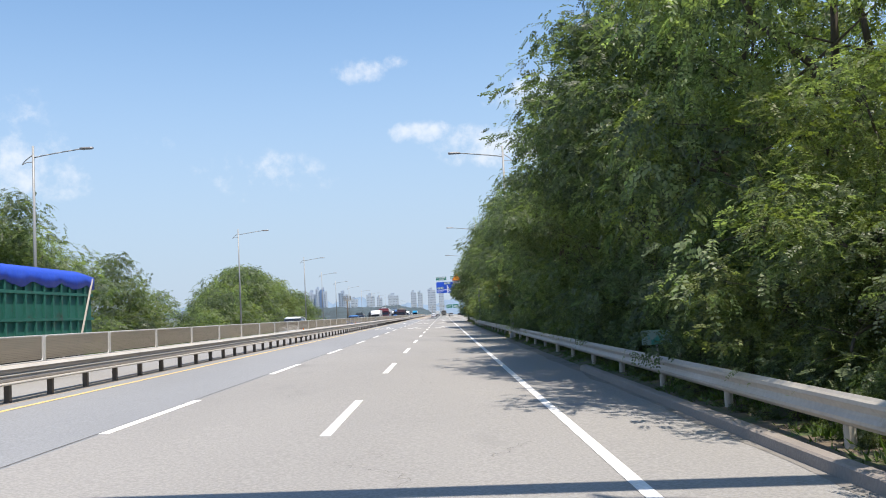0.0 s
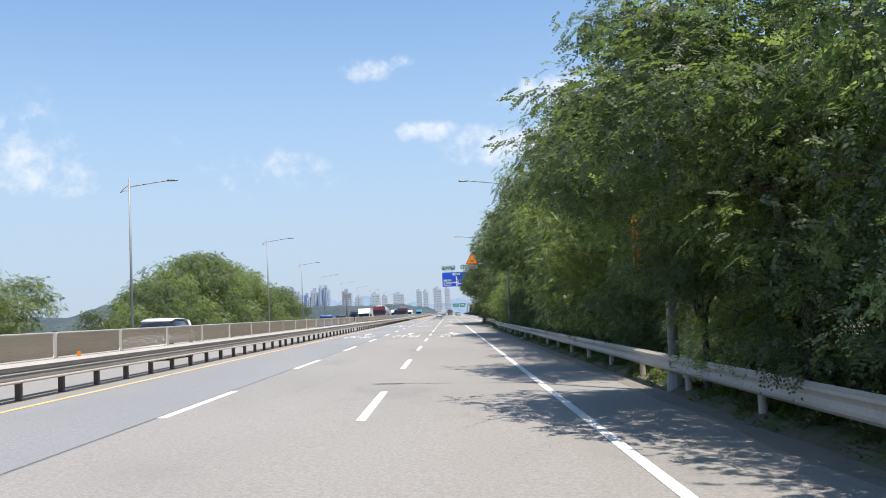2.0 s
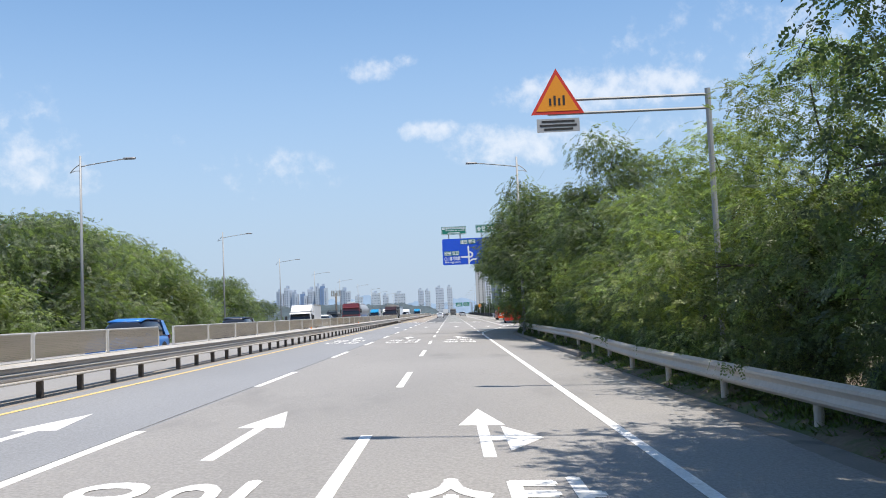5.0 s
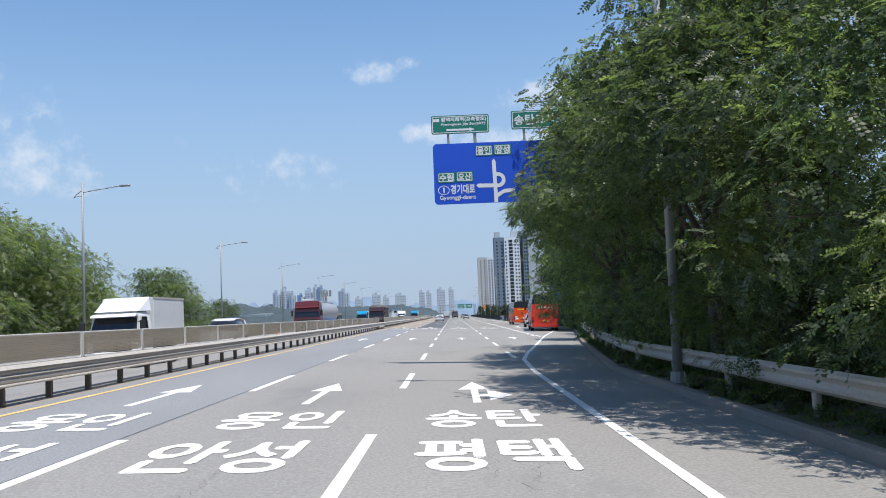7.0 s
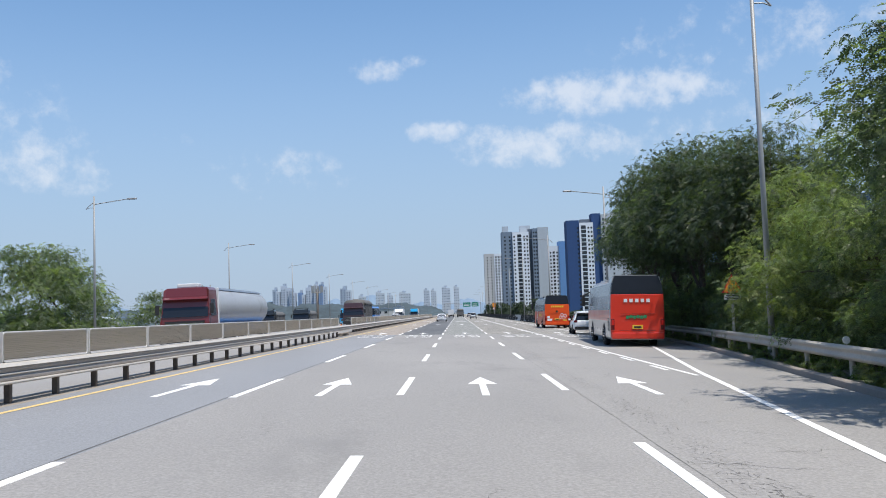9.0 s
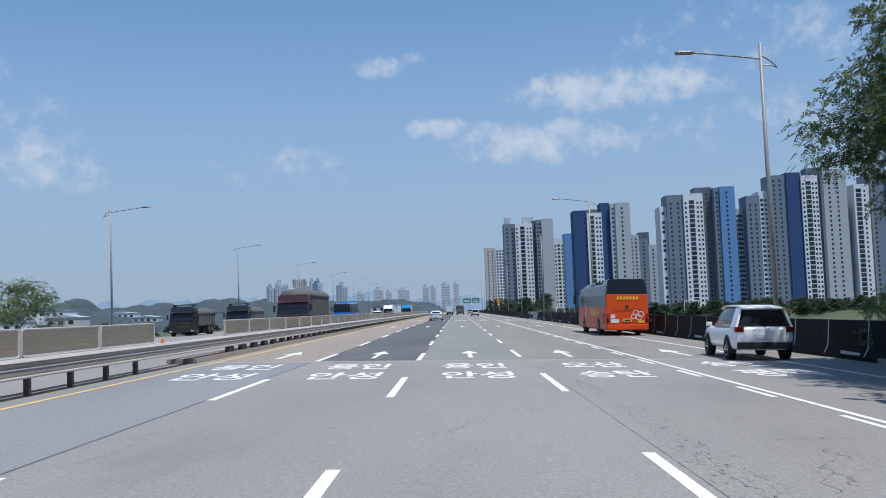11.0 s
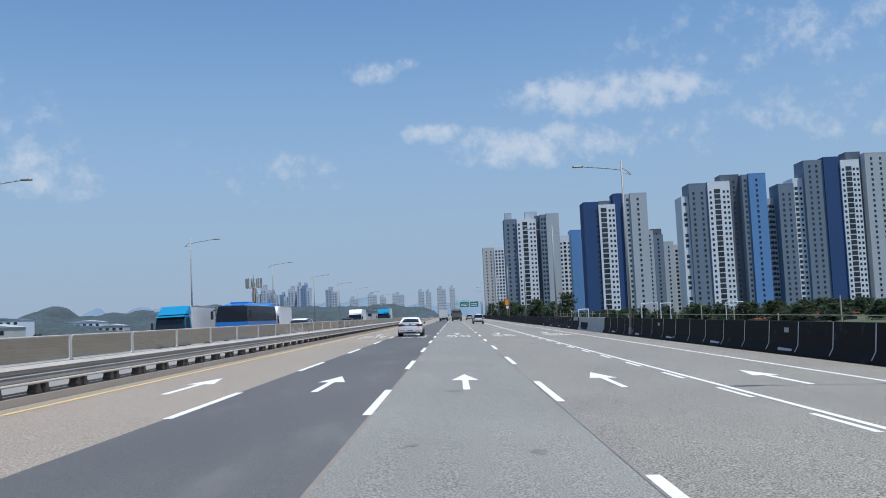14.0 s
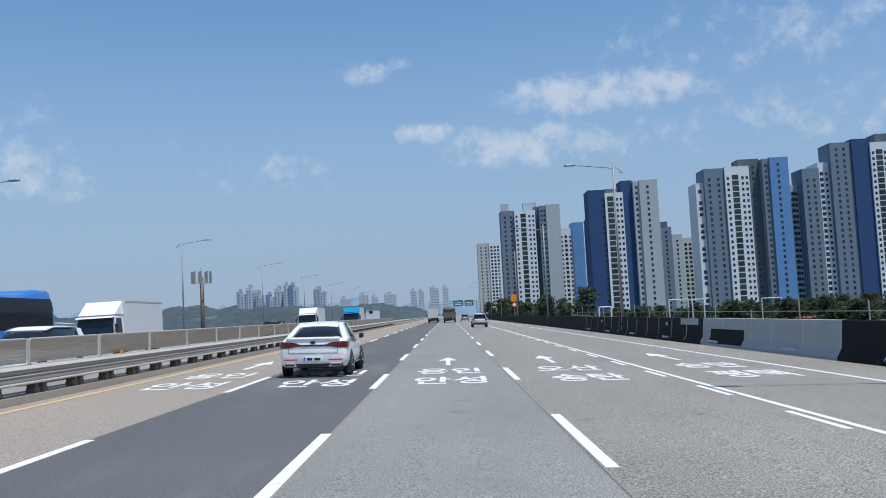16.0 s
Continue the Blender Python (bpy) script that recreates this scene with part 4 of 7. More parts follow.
ROUND = [(0, 0, 5.0, 2.7, 2.9, 2.7), (-1.5, 1.9, 3.3, 1.8, 2.0, 1.9), (-1.2, -1.9, 3.1, 1.8, 2.0, 1.9), (0.3, 0.2, 7.5, 1.9, 1.9, 1.6), (1.7, 0.4, 3.6, 1.7, 2.0, 1.8)]
tree_kind(1, TALL_A, 6600, 0.34, [LEAF, LEAF_Y], 0.2, 13, 0.34, 0.95)
tree_kind(2, TALL_B, 6600, 0.34, [LEAF, LEAF_B], 0.35, 13, 0.34, 0.95)
tree_kind(3, ROUND, 5600, 0.34, [LEAF_B, LEAF], 0.22, 13, 0.34, 0.92)
tree_kind(4, [(0, 0, 2.4, 1.6, 2.0, 1.8), (-0.5, 1.6, 1.7, 1.2, 1.5, 1.2), (-0.4, -1.5, 1.8, 1.2, 1.4, 1.2)], 3000, 0.28, [LEAF_B, LEAF], 0.3, 11, 0.3, 0.55)
tree_kind(5, [(0, 0, 1.1, 1.0, 1.5, 0.9), (0, 1.3, 0.8, 0.9, 1.1, 0.7), (0.1, -1.2, 0.9, 0.8, 1.1, 0.75)], 700, 0.34, [LEAF_B, LEAF_Y], 0.35, clump=0.4)
# lighter crowns for trees that stay far off
tree_kind(6, TALL_A, 3600, 0.48, [LEAF, LEAF_B], 0.3, leaflets=6, width=0.32)
tree_kind(7, ROUND, 3400, 0.48, [LEAF_B, LEAF], 0.4, leaflets=6, width=0.32)
TALL_C = [(0, 0, 5.6, 2.4, 2.6, 2.8), (-1.9, 1.5, 3.6, 1.4, 1.8, 1.5), (1.4, -1.6, 4.6, 1.8, 2.0, 2.1), (-0.4, -0.5, 8.4, 1.6, 1.7, 1.7), (-1.8, -1.5, 5.4, 1.3, 1.5, 1.3), (-1.7, -1.2, 2.0, 1.1, 1.5, 1.1)]
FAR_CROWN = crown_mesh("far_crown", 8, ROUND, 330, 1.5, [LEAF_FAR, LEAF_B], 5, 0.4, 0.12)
TALL_D = [(0, 0, 8.0, 2.9, 3.2, 2.5), (-1.7, 1.5, 7.2, 1.8, 2.0, 1.7), (1.4, -1.7, 7.6, 2.0, 2.0, 2.0), (-0.3, -0.4, 10.3, 1.8, 1.9, 1.5), (-1.8, -1.5, 6.4, 1.5, 1.7, 1.4), (0.6, 1.6, 5.4, 1.6, 1.6, 1.4)]
tree_kind(9, TALL_C, 6200, 0.34, [LEAF_B, LEAF], 0.4, 13, 0.34, 0.92)
tree_kind(10, TALL_D, 7000, 0.34, [LEAF_B, LEAF], 0.15, 13, 0.34, 0.95)
tree_kind(12, TALL_C, 5600, 0.32, [LEAF_Y, LEAF], 0.35, 15, 0.26, 0.85)
# the crown whose shade is put into its leaf colour
tree_kind(14, TALL_D, 9000, 0.34, [LEAF_SHADED, LEAF_B], 0.2, 13, 0.34, 0.95)


def plant(kind, x, y, z, s, turn, name="tree", label="leafy green locust tree beside the highway", category="tree", group="roadside trees", sz=None):
    crown, trunk = TREE_KINDS[kind]
    t = thing(name, label, category, pose(x, y, z, 0, 0, turn), group)
    t.scale = (s, s, sz or s)
    part("crown", crown, None, t)
    part("trunk", trunk, None, t)
    return t


# the first row, tree by tree: (distance along the road, distance from the centre, kind, width scale, height scale)
FIRST_ROW = (
    (-16.0, 7.8, 5, 0.8, 0.7), (-10.0, 8.4, 6, 0.8, 0.62), (-4.0, 8.0, 1, 0.8, 0.6), (3.0, 8.4, 9, 0.7, 0.5), (8.0, 7.6, 9, 0.66, 0.5),
    (12.2, 6.0, 9, 0.7, 0.5), (15.2, 7.2, 9, 1.15, 1.25), (19.0, 6.8, 2, 1.1, 1.25), (23.5, 6.4, 8, 1.1, 1.05), (28.0, 6.5, 8, 1.05, 0.98),
    (32.5, 6.8, 0, 0.95, 0.95), (37.5, 5.65, 8, 0.95, 0.86), (41.5, 5.8, 1, 0.86, 0.76), (46.0, 6.0, 7, 0.86, 0.8), (50.3, 5.2, 8, 0.95, 0.72), (51.6, 5.5, 9, 0.64, 0.62), (52.9, 4.3, 8, 0.38, 0.4), (48.6, 6.2, 2, 0.62, 0.7), (59.5, 5.5, 8, 1.0, 0.84),
    (64.5, 6.4, 9, 0.95, 0.88), (69.0, 6.2, 9, 1.0, 0.9), (73.5, 6.5, 7, 0.95, 0.95), (78.5, 6.8, 0, 1.0, 1.0), (83.0, 7.0, 8, 1.05, 1.0),
    (88.0, 7.3, 1, 1.1, 1.08), (92.5, 7.0, 8, 1.1, 1.08), (97.5, 5.8, 8, 1.05, 1.0), (101.0, 5.9, 8, 1.0, 0.96), (105.0, 6.9, 7, 0.9, 0.9),
    (110.0, 6.2, 9, 0.75, 0.62), (114.5, 6.0, 9, 0.72, 0.58), (119.5, 6.2, 2, 0.7, 0.62), (124.5, 6.4, 9, 0.7, 0.56), (129.5, 6.6, 7, 0.7, 0.62),
    (133.0, 7.1, 8, 0.88, 0.8), (137.5, 6.8, 9, 0.66, 0.52), (141.0, 6.4, 9, 0.66, 0.6), (144.5, 5.9, 7, 0.86, 0.74), (148.5, 5.4, 8, 0.95, 0.76), (149.6, 5.9, 9, 0.66, 0.5),
    (153.2, 5.3, 8, 0.95, 0.88), (157.4, 5.9, 7, 0.9, 0.86), (161.0, 5.2, 8, 0.95, 0.84), (166.0, 5.5, 8, 0.95, 0.88), (171.0, 6.3, 1, 0.92, 0.9),
    (175.5, 6.8, 7, 1.05, 1.0), (182.0, 9.8, 2, 0.7, 0.75), (187.5, 9.0, 8, 0.85, 0.74), (193.0, 10.8, 8, 0.62, 0.58), (198.5, 11.2, 9, 0.76, 0.7), (200.8, 10.6, 9, 0.5, 0.5),
    (204.5, 11.8, 9, 0.78, 0.66), (211.5, 13.0, 10, 0.85, 0.8), (215.5, 12.8, 10, 0.9, 0.82), (220.5, 12.4, 10, 1.0, 0.9), (225.5, 12.5, 10, 1.05, 0.92), (230.5, 12.6, 10, 1.0, 0.92), (235.5, 13.0, 10, 1.0, 0.9))


def roadside():
    rnd = random.Random(11)
    for y, x, kind, s, sz in FIRST_ROW:
        plant(kind, x, y, gz(edge_right(y)) - 0.2, s, rnd.uniform(-22, 22), sz=sz)
    # a second row behind it closes the wall of leaves
    y = -26.0
    while y < 236:
        e = edge_right(y) if y < 214 else 10.2
        s = (0.6 if y < 4 else 0.92 if y < 106 else 0.55 if y < 178 else 0.66 if y < 214 else 0.95) * rnd.uniform(0.92, 1.08)
        plant(rnd.choice((5, 5, 6)) if y < 214 else 6, e + 8.6 + rnd.uniform(-1, 1), y, gz(e) - 0.4, s, rnd.uniform(0, 360))
        y += rnd.uniform(8.0, 10.0)
    y = -24.0
    while y < 238:
        e = edge_right(y) if y < 214 else 10.2
        s = rnd.uniform(0.75, 1.05) * (0.6 if 53 < y < 60 else 1.0)
        plant(3, e + 2.15 + rnd.uniform(-0.15, 0.35) + (0.6 if y > 120 else 0.9 if 16 < y < 22 else 0), y, gz(e) - 0.15, s, rnd.uniform(-25, 25), "bush", "dense green bush behind the guard rail", "bush", "roadside bushes")
        low = 0.42 * rnd.uniform(0.8, 1.2)
        plant(3, e + 1.55 + rnd.uniform(-0.1, 0.2) + (0.65 if y > 120 else 0), y + 1.6, gz(e) - 0.25, low, rnd.uniform(0, 360), "bush", "low dark green bush behind the guard rail", "bush", "roadside bushes")
        y += rnd.uniform(2.8, 3.8)


def kerb_weeds():
    rnd = random.Random(19)
    for k in range(86):
        y = 124 + k * 1.25 + rnd.uniform(-0.3, 0.3)
        plant(4, edge_right(y) + 0.45 + rnd.uniform(-0.06, 0.25), y, gz(edge_right(y)) + 0.08, rnd.uniform(0.11, 0.19), rnd.uniform(0, 360), "weed", "leafy green weeds between kerb and guard rail", "weed", "kerbside weeds")


def rail_weeds():
    rnd = random.Random(29)
    for k in range(150):
        y = -4 + k * 0.86 + rnd.uniform(-0.35, 0.35)
        plant(4, bank_foot(y) + rnd.uniform(0.3, 0.75), y, gz(4) + 0.04, rnd.uniform(0.08, 0.17), rnd.uniform(0, 360), "weed", "low green weeds under the guard rail", "weed", "weeds under the rail")


roadside()
kerb_weeds()
rail_weeds()


# ---- vehicles ----
def paint_mat(name, c, rough=0.32, metal=0.0):
    return material(name, c, rough, metal, vary=0.04, grain=6, patch=0.5, coat=0.6)


GLASS_DARK = material("tinted_vehicle_glass", (0.012, 0.014, 0.018), 0.08, vary=0.05, grain=3, patch=0.6, spec=0.6)
TYRE = material("black_rubber_tyre", (0.018, 0.018, 0.018), 0.85, vary=0.2, grain=20, patch=3)
RIM = material("silver_alloy_rim", (0.5, 0.5, 0.51), 0.3, 0.8, vary=0.08, grain=12)
BLACK_TRIM = material("matt_black_trim", (0.018, 0.018, 0.019), 0.6, vary=0.15, grain=18)
CHROME = material("chrome_trim", (0.6, 0.6, 0.61), 0.15, 1.0, vary=0.03)
TAIL_RED = material("dark_red_lamp", (0.11, 0.01, 0.012), 0.2, vary=0.08, grain=20, coat=0.5)
HEAD_CLEAR = material("clear_headlamp", (0.55, 0.56, 0.58), 0.15, 0.3, vary=0.05)
PLATE_W = material("white_number_plate", (0.7, 0.71, 0.72), 0.4, vary=0.04)
PLATE_Y = material("yellow_number_plate", (0.75, 0.5, 0.05), 0.4, vary=0.05)
WHITE_PAINT = paint_mat("white_car_paint", (0.83, 0.84, 0.85))
SILVER_PAINT = paint_mat("pale_silver_paint", (0.52, 0.53, 0.54), 0.3, 0.3)
RED_PAINT = paint_mat("red_bus_paint", (0.62, 0.035, 0.016))
ORANGE_PAINT = material("orange_bus_paint", (0.66, 0.075, 0.012), 0.4, vary=0.05, grain=6, patch=0.5, coat=0.12, spec=0.3)
BUS_BLACK = material("black_bus_glass", (0.012, 0.013, 0.016), 0.22, vary=0.1, grain=2, patch=0.6, spec=0.3)
TINT_BLUE = material("blue_grey_bus_glass", (0.075, 0.09, 0.12), 0.18, vary=0.1, grain=2, patch=0.6)
GREY_PAINT = paint_mat("silver_grey_bus_paint", (0.36, 0.35, 0.35), 0.35, 0.3)
BLUE_PAINT = paint_mat("bright_blue_paint", (0.02, 0.17, 0.52))
NAVY_PAINT = paint_mat("dark_navy_paint", (0.012, 0.018, 0.035))
CYAN_PAINT = paint_mat("cyan_blue_cab_paint", (0.01, 0.25, 0.48))
MAROON_PAINT = paint_mat("maroon_cab_paint", (0.13, 0.018, 0.018))
BROWN_PAINT = paint_mat("dark_brown_cab_paint", (0.05, 0.02, 0.018))
BLACK_PAINT = paint_mat("black_cab_paint", (0.015, 0.017, 0.018))
BOX_WHITE = material("white_cargo_panel", (0.62, 0.63, 0.64), 0.45, vary=0.05, grain=4, patch=0.5)
TANK_GREY = material("pale_steel_tank", (0.4, 0.41, 0.42), 0.4, 0.3, vary=0.12, grain=6, patch=0.5, stain=((0.26, 0.26, 0.25), 0.7, 0.55, 0.75))
TARP_GREY = material("grey_tarpaulin", (0.11, 0.108, 0.105), 0.75, vary=0.15, grain=10, patch=0.8, bump=0.4)
TARP_BLUE = material("blue_tarpaulin", (0.012, 0.06, 0.45), 0.55, vary=0.18, grain=6, patch=0.9, bump=0.5)
GREEN_STEEL = material("green_dump_steel", (0.015, 0.12, 0.09), 0.6, vary=0.2, grain=10, patch=0.8, stain=((0.05, 0.06, 0.05), 1.5, 0.55, 0.72))
YELLOW_MARK = material("yellow_lettering", (0.75, 0.5, 0.04), 0.5, vary=0.06)
WHITE_MARK = material("white_lettering", (0.72, 0.72, 0.71), 0.5, vary=0.05)
GREEN_MARK = material("green_emblem", (0.03, 0.2, 0.08), 0.5, vary=0.08)
LIT_RED = material("red_brake_lamp", (0.55, 0.02, 0.015), 0.25, vary=0.05, coat=0.5)


def wheel(parent, x, y, r, w, side):
    g = Geo()
    rings = []
    for u, rr in ((-w / 2, r * 0.8), (-w / 2, r * 0.95), (-w * 0.35, r), (w * 0.35, r), (w / 2, r * 0.95), (w / 2, r * 0.8)):
        rings.append([(x + u, y + rr * math.cos(2 * math.pi * i / 24), r + rr * math.sin(2 * math.pi * i / 24)) for i in range(24)])
    g.sweep(rings)
    t = part("wheel", g, TYRE, parent, smooth=True)
    g = Geo()
    xo = x + side * (w / 2 + 0.004)
    g.tube((xo - side * 0.06, y, r), (xo, y, r), r * 0.66, r * 0.62, n=20)
    for k in range(5):
        a = 2 * math.pi * k / 5
        c, s = math.cos(a), math.sin(a)
        for b in (-0.26, 0.26):
            c2, s2 = math.cos(a + b + 0.3), math.sin(a + b + 0.3)
            g.tube((xo + side * 0.004, y + 0.40 * r * c2, r + 0.40 * r * s2), (xo + side * 0.004, y + 0.56 * r * c2, r + 0.56 * r * s2), r * 0.085, n=6, m=1)
    part("rim", g, [RIM, BLACK_TRIM], t)


def loft(stations, prof, mat, name, parent, smooth=True, caps=True):
    """stations: (y, dict of numbers); prof(station) gives the closed ring of (x, z)."""
    g = Geo()
    g.sweep([[(x, y, z) for x, z in prof(st)] for y, st in stations], caps=caps)
    return part(name, g, mat, parent, smooth=smooth)


def body_ring(st):
    zb, zt, hw, cr = st
    h = zt - zb
    half = [(0.0, zb), (hw * 0.75, zb), (hw * 0.93, zb + 0.05), (hw * 0.985, zb + 0.22 * h), (hw, zb + 0.5 * h), (hw * 0.985, zb + 0.72 * h), (hw * 0.955, zb + 0.9 * h), (hw * 0.90, zt), (hw * 0.75, zt + cr * 0.55), (hw * 0.4, zt + cr * 0.9), (0.0, zt + cr)]
    return half + [(-x, z) for x, z in reversed(half[1:-1])]


def cabin_ring(st):
    zb, zt, wb, wt = st
    half = [(0.0, zb), (wb, zb), (wb * 0.6 + wt * 0.4, zb * 0.55 + zt * 0.45), (wt * 1.03, zb * 0.16 + zt * 0.84), (wt * 0.86, zt), (wt * 0.45, zt + 0.02), (0.0, zt + 0.025)]
    return half + [(-x, z) for x, z in reversed(half[1:-1])]


def sedan(name, label, paint_m, at, plate=True):
    t = thing(name, label, "car", at)
    body = [(0.0, (0.42, 0.92, 0.80, 0.05)), (0.04, (0.33, 0.99, 0.86, 0.05)), (0.16, (0.27, 1.035, 0.905, 0.045)), (0.4, (0.25, 1.03, 0.93, 0.04)), (0.7, (0.25, 1.01, 0.935, 0.03)), (1.0, (0.24, 0.985, 0.94, 0.02)), (1.8, (0.23, 0.94, 0.935, 0.0)), (2.6, (0.23, 0.92, 0.93, 0.0)), (3.3, (0.23, 0.91, 0.93, 0.03)), (3.8, (0.24, 0.89, 0.925, 0.07)), (4.3, (0.25, 0.82, 0.91, 0.08)), (4.7, (0.28, 0.72, 0.86, 0.08)), (4.9, (0.34, 0.62, 0.76, 0.06)), (4.97, (0.42, 0.56, 0.62, 0.03))]
    loft(body, body_ring, paint_m, "body", t)
    glass = [(0.6, (1.0, 1.06, 0.72, 0.6)), (0.95, (0.98, 1.22, 0.80, 0.60)), (1.35, (0.96, 1.37, 0.85, 0.60)), (1.8, (0.94, 1.44, 0.875, 0.61)), (2.4, (0.92, 1.455, 0.88, 0.61)), (2.9, (0.92, 1.42, 0.875, 0.60)), (3.3, (0.92, 1.24, 0.84, 0.60)), (3.75, (0.93, 0.99, 0.76, 0.6))]
    loft(glass, cabin_ring, GLASS_DARK, "glasshouse", t)

    def roof_ring(st):
        zt, wt = st
        half = [(0.0, zt - 0.005), (wt * 0.93, zt - 0.03), (wt * 1.0, zt - 0.025), (wt * 0.86, zt + 0.012), (wt * 0.45, zt + 0.034), (0.0, zt + 0.04)]
        return half + [(-x, z) for x, z in reversed(half[1:-1])]

    loft([(1.28, (1.34, 0.58)), (1.5, (1.40, 0.615)), (1.8, (1.445, 0.635)), (2.4, (1.46, 0.635)), (2.85, (1.43, 0.62)), (2.95, (1.405, 0.6))], roof_ring, paint_m, "roof", t)
    for s in (-1, 1):
        g = Geo()    # rear pillar, from the roof's corner down to the boot
        P = [(1.45, 1.54, 0.5, 0.60, 2.05, 0.57), (1.39, 1.36, 0.53, 0.645, 1.9, 0.635), (1.29, 1.14, 0.585, 0.71, 1.68, 0.705), (1.16, 0.86, 0.65, 0.785, 1.45, 0.78), (1.03, 0.6, 0.73, 0.86, 1.26, 0.87), (0.97, 0.5, 0.75, 0.89, 1.2, 0.905)]
        g.sweep([[(s * xi, yb - 0.012, z + 0.022), (s * (xc - 0.03), yb + 0.01, z + 0.022), (s * (xc + 0.012), yb + 0.1, z + 0.01), (s * (xs + 0.022), yf, z), (s * (xs - 0.04), yf, z), (s * (xi - 0.02), yb + 0.1, z - 0.03)] for z, yb, xi, xc, yf, xs in P])
        part("rear_pillar", g, paint_m, t, smooth=True)
        g = Geo()
        P = [(2.85, 1.42, 0.585, 0.03), (3.3, 1.24, 0.635, 0.035), (3.78, 0.97, 0.72, 0.05)]
        g.sweep([[(s * (x - w), y, z + 0.02), (s * (x + w), y, z + 0.012), (s * (x + w), y, z - 0.05), (s * (x - w), y, z - 0.03)] for y, z, x, w in P])
        part("front_pillar", g, paint_m, t, smooth=True)
        g = Geo()
        g.sweep([[(s * 0.875, 2.28 + d, 0.92), (s * 0.885, 2.28 + d, 0.92), (s * 0.655, 2.2 + d, 1.44), (s * 0.64, 2.2 + d, 1.44)] for d in (0, 0.06)])
        part("door_pillar", g, BLACK_TRIM, t)
        g = Geo()
        P = [(0.95, 1.0, 0.86), (1.2, 0.965, 0.895), (2.6, 0.935, 0.9), (3.7, 0.93, 0.86)]
        for a, b in zip(P, P[1:]):
            g.tube((s * a[2], a[0], a[1]), (s * b[2], b[0], b[1]), 0.012, n=6)
        part("chrome_sill_line", g, CHROME, t)
        g = Geo()
        g.sweep([[(s * x, y, z) for x, z in ((0.93, 0.98), (1.0, 0.96), (1.06, 1.0), (1.06, 1.1), (0.98, 1.12), (0.93, 1.08))] for y in (3.2, 3.32, 3.4)])
        part("wing_mirror", g, BLACK_TRIM, t, bevel=0.0)
        for y in (1.72, 2.68):
            g = Geo()
            g.tube((s * 0.95, y, 0.82), (s * 0.95, y + 0.2, 0.825), 0.016, n=6)
            part("door_handle", g, CHROME, t)
        g = Geo()
        g.sweep([[(s * (0.938 + 0.004), y, z) for z in (0.25, 0.9)] for y in (2.245, 2.257)], closed=False)
        part("door_gap", g, BLACK_TRIM, t)
        g = Geo()
        g.box(s * 0.93 - 0.012, s * 0.93 + 0.016, 1.3, 3.3, 0.3, 0.33)
        part("side_trim", g, CHROME, t)
        for y in (0.98, 3.88):
            g = Geo()
            g.tube((s * 0.84, y, 0.35), (s * 0.937, y, 0.35), 0.375, n=28)
            part("wheel_arch", g, BLACK_TRIM, t)
            wheel(t, s * 0.85, y, 0.335, 0.22, s)
        g = Geo()    # tail lamp wraps round the corner
        g.sweep([[(s * x, y, z0), (s * x, y, z1), (s * (x - 0.05), y + 0.05, z1), (s * (x - 0.05), y + 0.05, z0)] for x, y, z0, z1 in ((0.36, -0.016, 0.845, 0.885), (0.46, -0.016, 0.835, 0.93), (0.6, -0.014, 0.805, 0.955), (0.79, -0.006, 0.79, 0.965), (0.872, 0.05, 0.79, 0.965), (0.915, 0.17, 0.80, 0.955), (0.94, 0.36, 0.84, 0.93))])
        part("tail_lamp", g, TAIL_RED, t, "dark red wrap-round tail lamp")
        g = Geo()
        g.box(min(s * 0.42, s * 0.8), max(s * 0.42, s * 0.8), -0.012, 0.06, 0.47, 0.5)
        part("reflector", g, LIT_RED, t, "thin red reflector strip")
        g = Geo()
        g.sweep([[(s * x, -0.03, z) for x, z in ((0.42, 0.29), (0.76, 0.3), (0.8, 0.38), (0.48, 0.39))], [(s * x, 0.1, z) for x, z in ((0.42, 0.29), (0.76, 0.3), (0.8, 0.36), (0.48, 0.37))]])
        part("exhaust_finisher", g, CHROME, t)
        g = Geo()
        g.box(min(s * 0.5, s * 0.75), max(s * 0.5, s * 0.75), -0.036, 0.05, 0.315, 0.365)
        part("exhaust_mouth", g, BLACK_TRIM, t)
        g = Geo()
        g.sweep([[(s * x, y, z) for x, y, z in ((0.5, 4.93, 0.66), (0.78, 4.8, 0.70), (0.8, 4.78, 0.62), (0.52, 4.92, 0.6))], [(s * x, y - 0.1, z) for x, y, z in ((0.5, 4.93, 0.66), (0.78, 4.8, 0.70), (0.8, 4.78, 0.62), (0.52, 4.92, 0.6))]])
        part("headlamp", g, HEAD_CLEAR, t)
    g = Geo()
    g.box(-0.4, 0.4, -0.014, 0.06, 0.845, 0.885)
    part("tail_light_bar", g, BLACK_TRIM, t)
    g = Geo()
    g.box(-0.62, 0.62, -0.013, 0.05, 0.826, 0.842)
    part("chrome_strip", g, CHROME, t)
    g = Geo()
    g.sweep([[(x, y, z) for y, z in ((-0.03, 1.045), (-0.01, 1.075), (0.12, 1.09), (0.12, 1.03), (0.0, 1.0))] for x in (-0.72, -0.4, 0, 0.4, 0.72)])
    part("boot_lip", g, paint_m, t, smooth=True)
    g = Geo()
    g.box(-0.66, 0.66, -0.008, 0.02, 0.655, 0.662)
    g.box(-0.668, -0.66, -0.008, 0.02, 0.655, 0.84)
    g.box(0.66, 0.668, -0.008, 0.02, 0.655, 0.84)
    part("boot_gap", g, BLACK_TRIM, t)
    g = Geo()
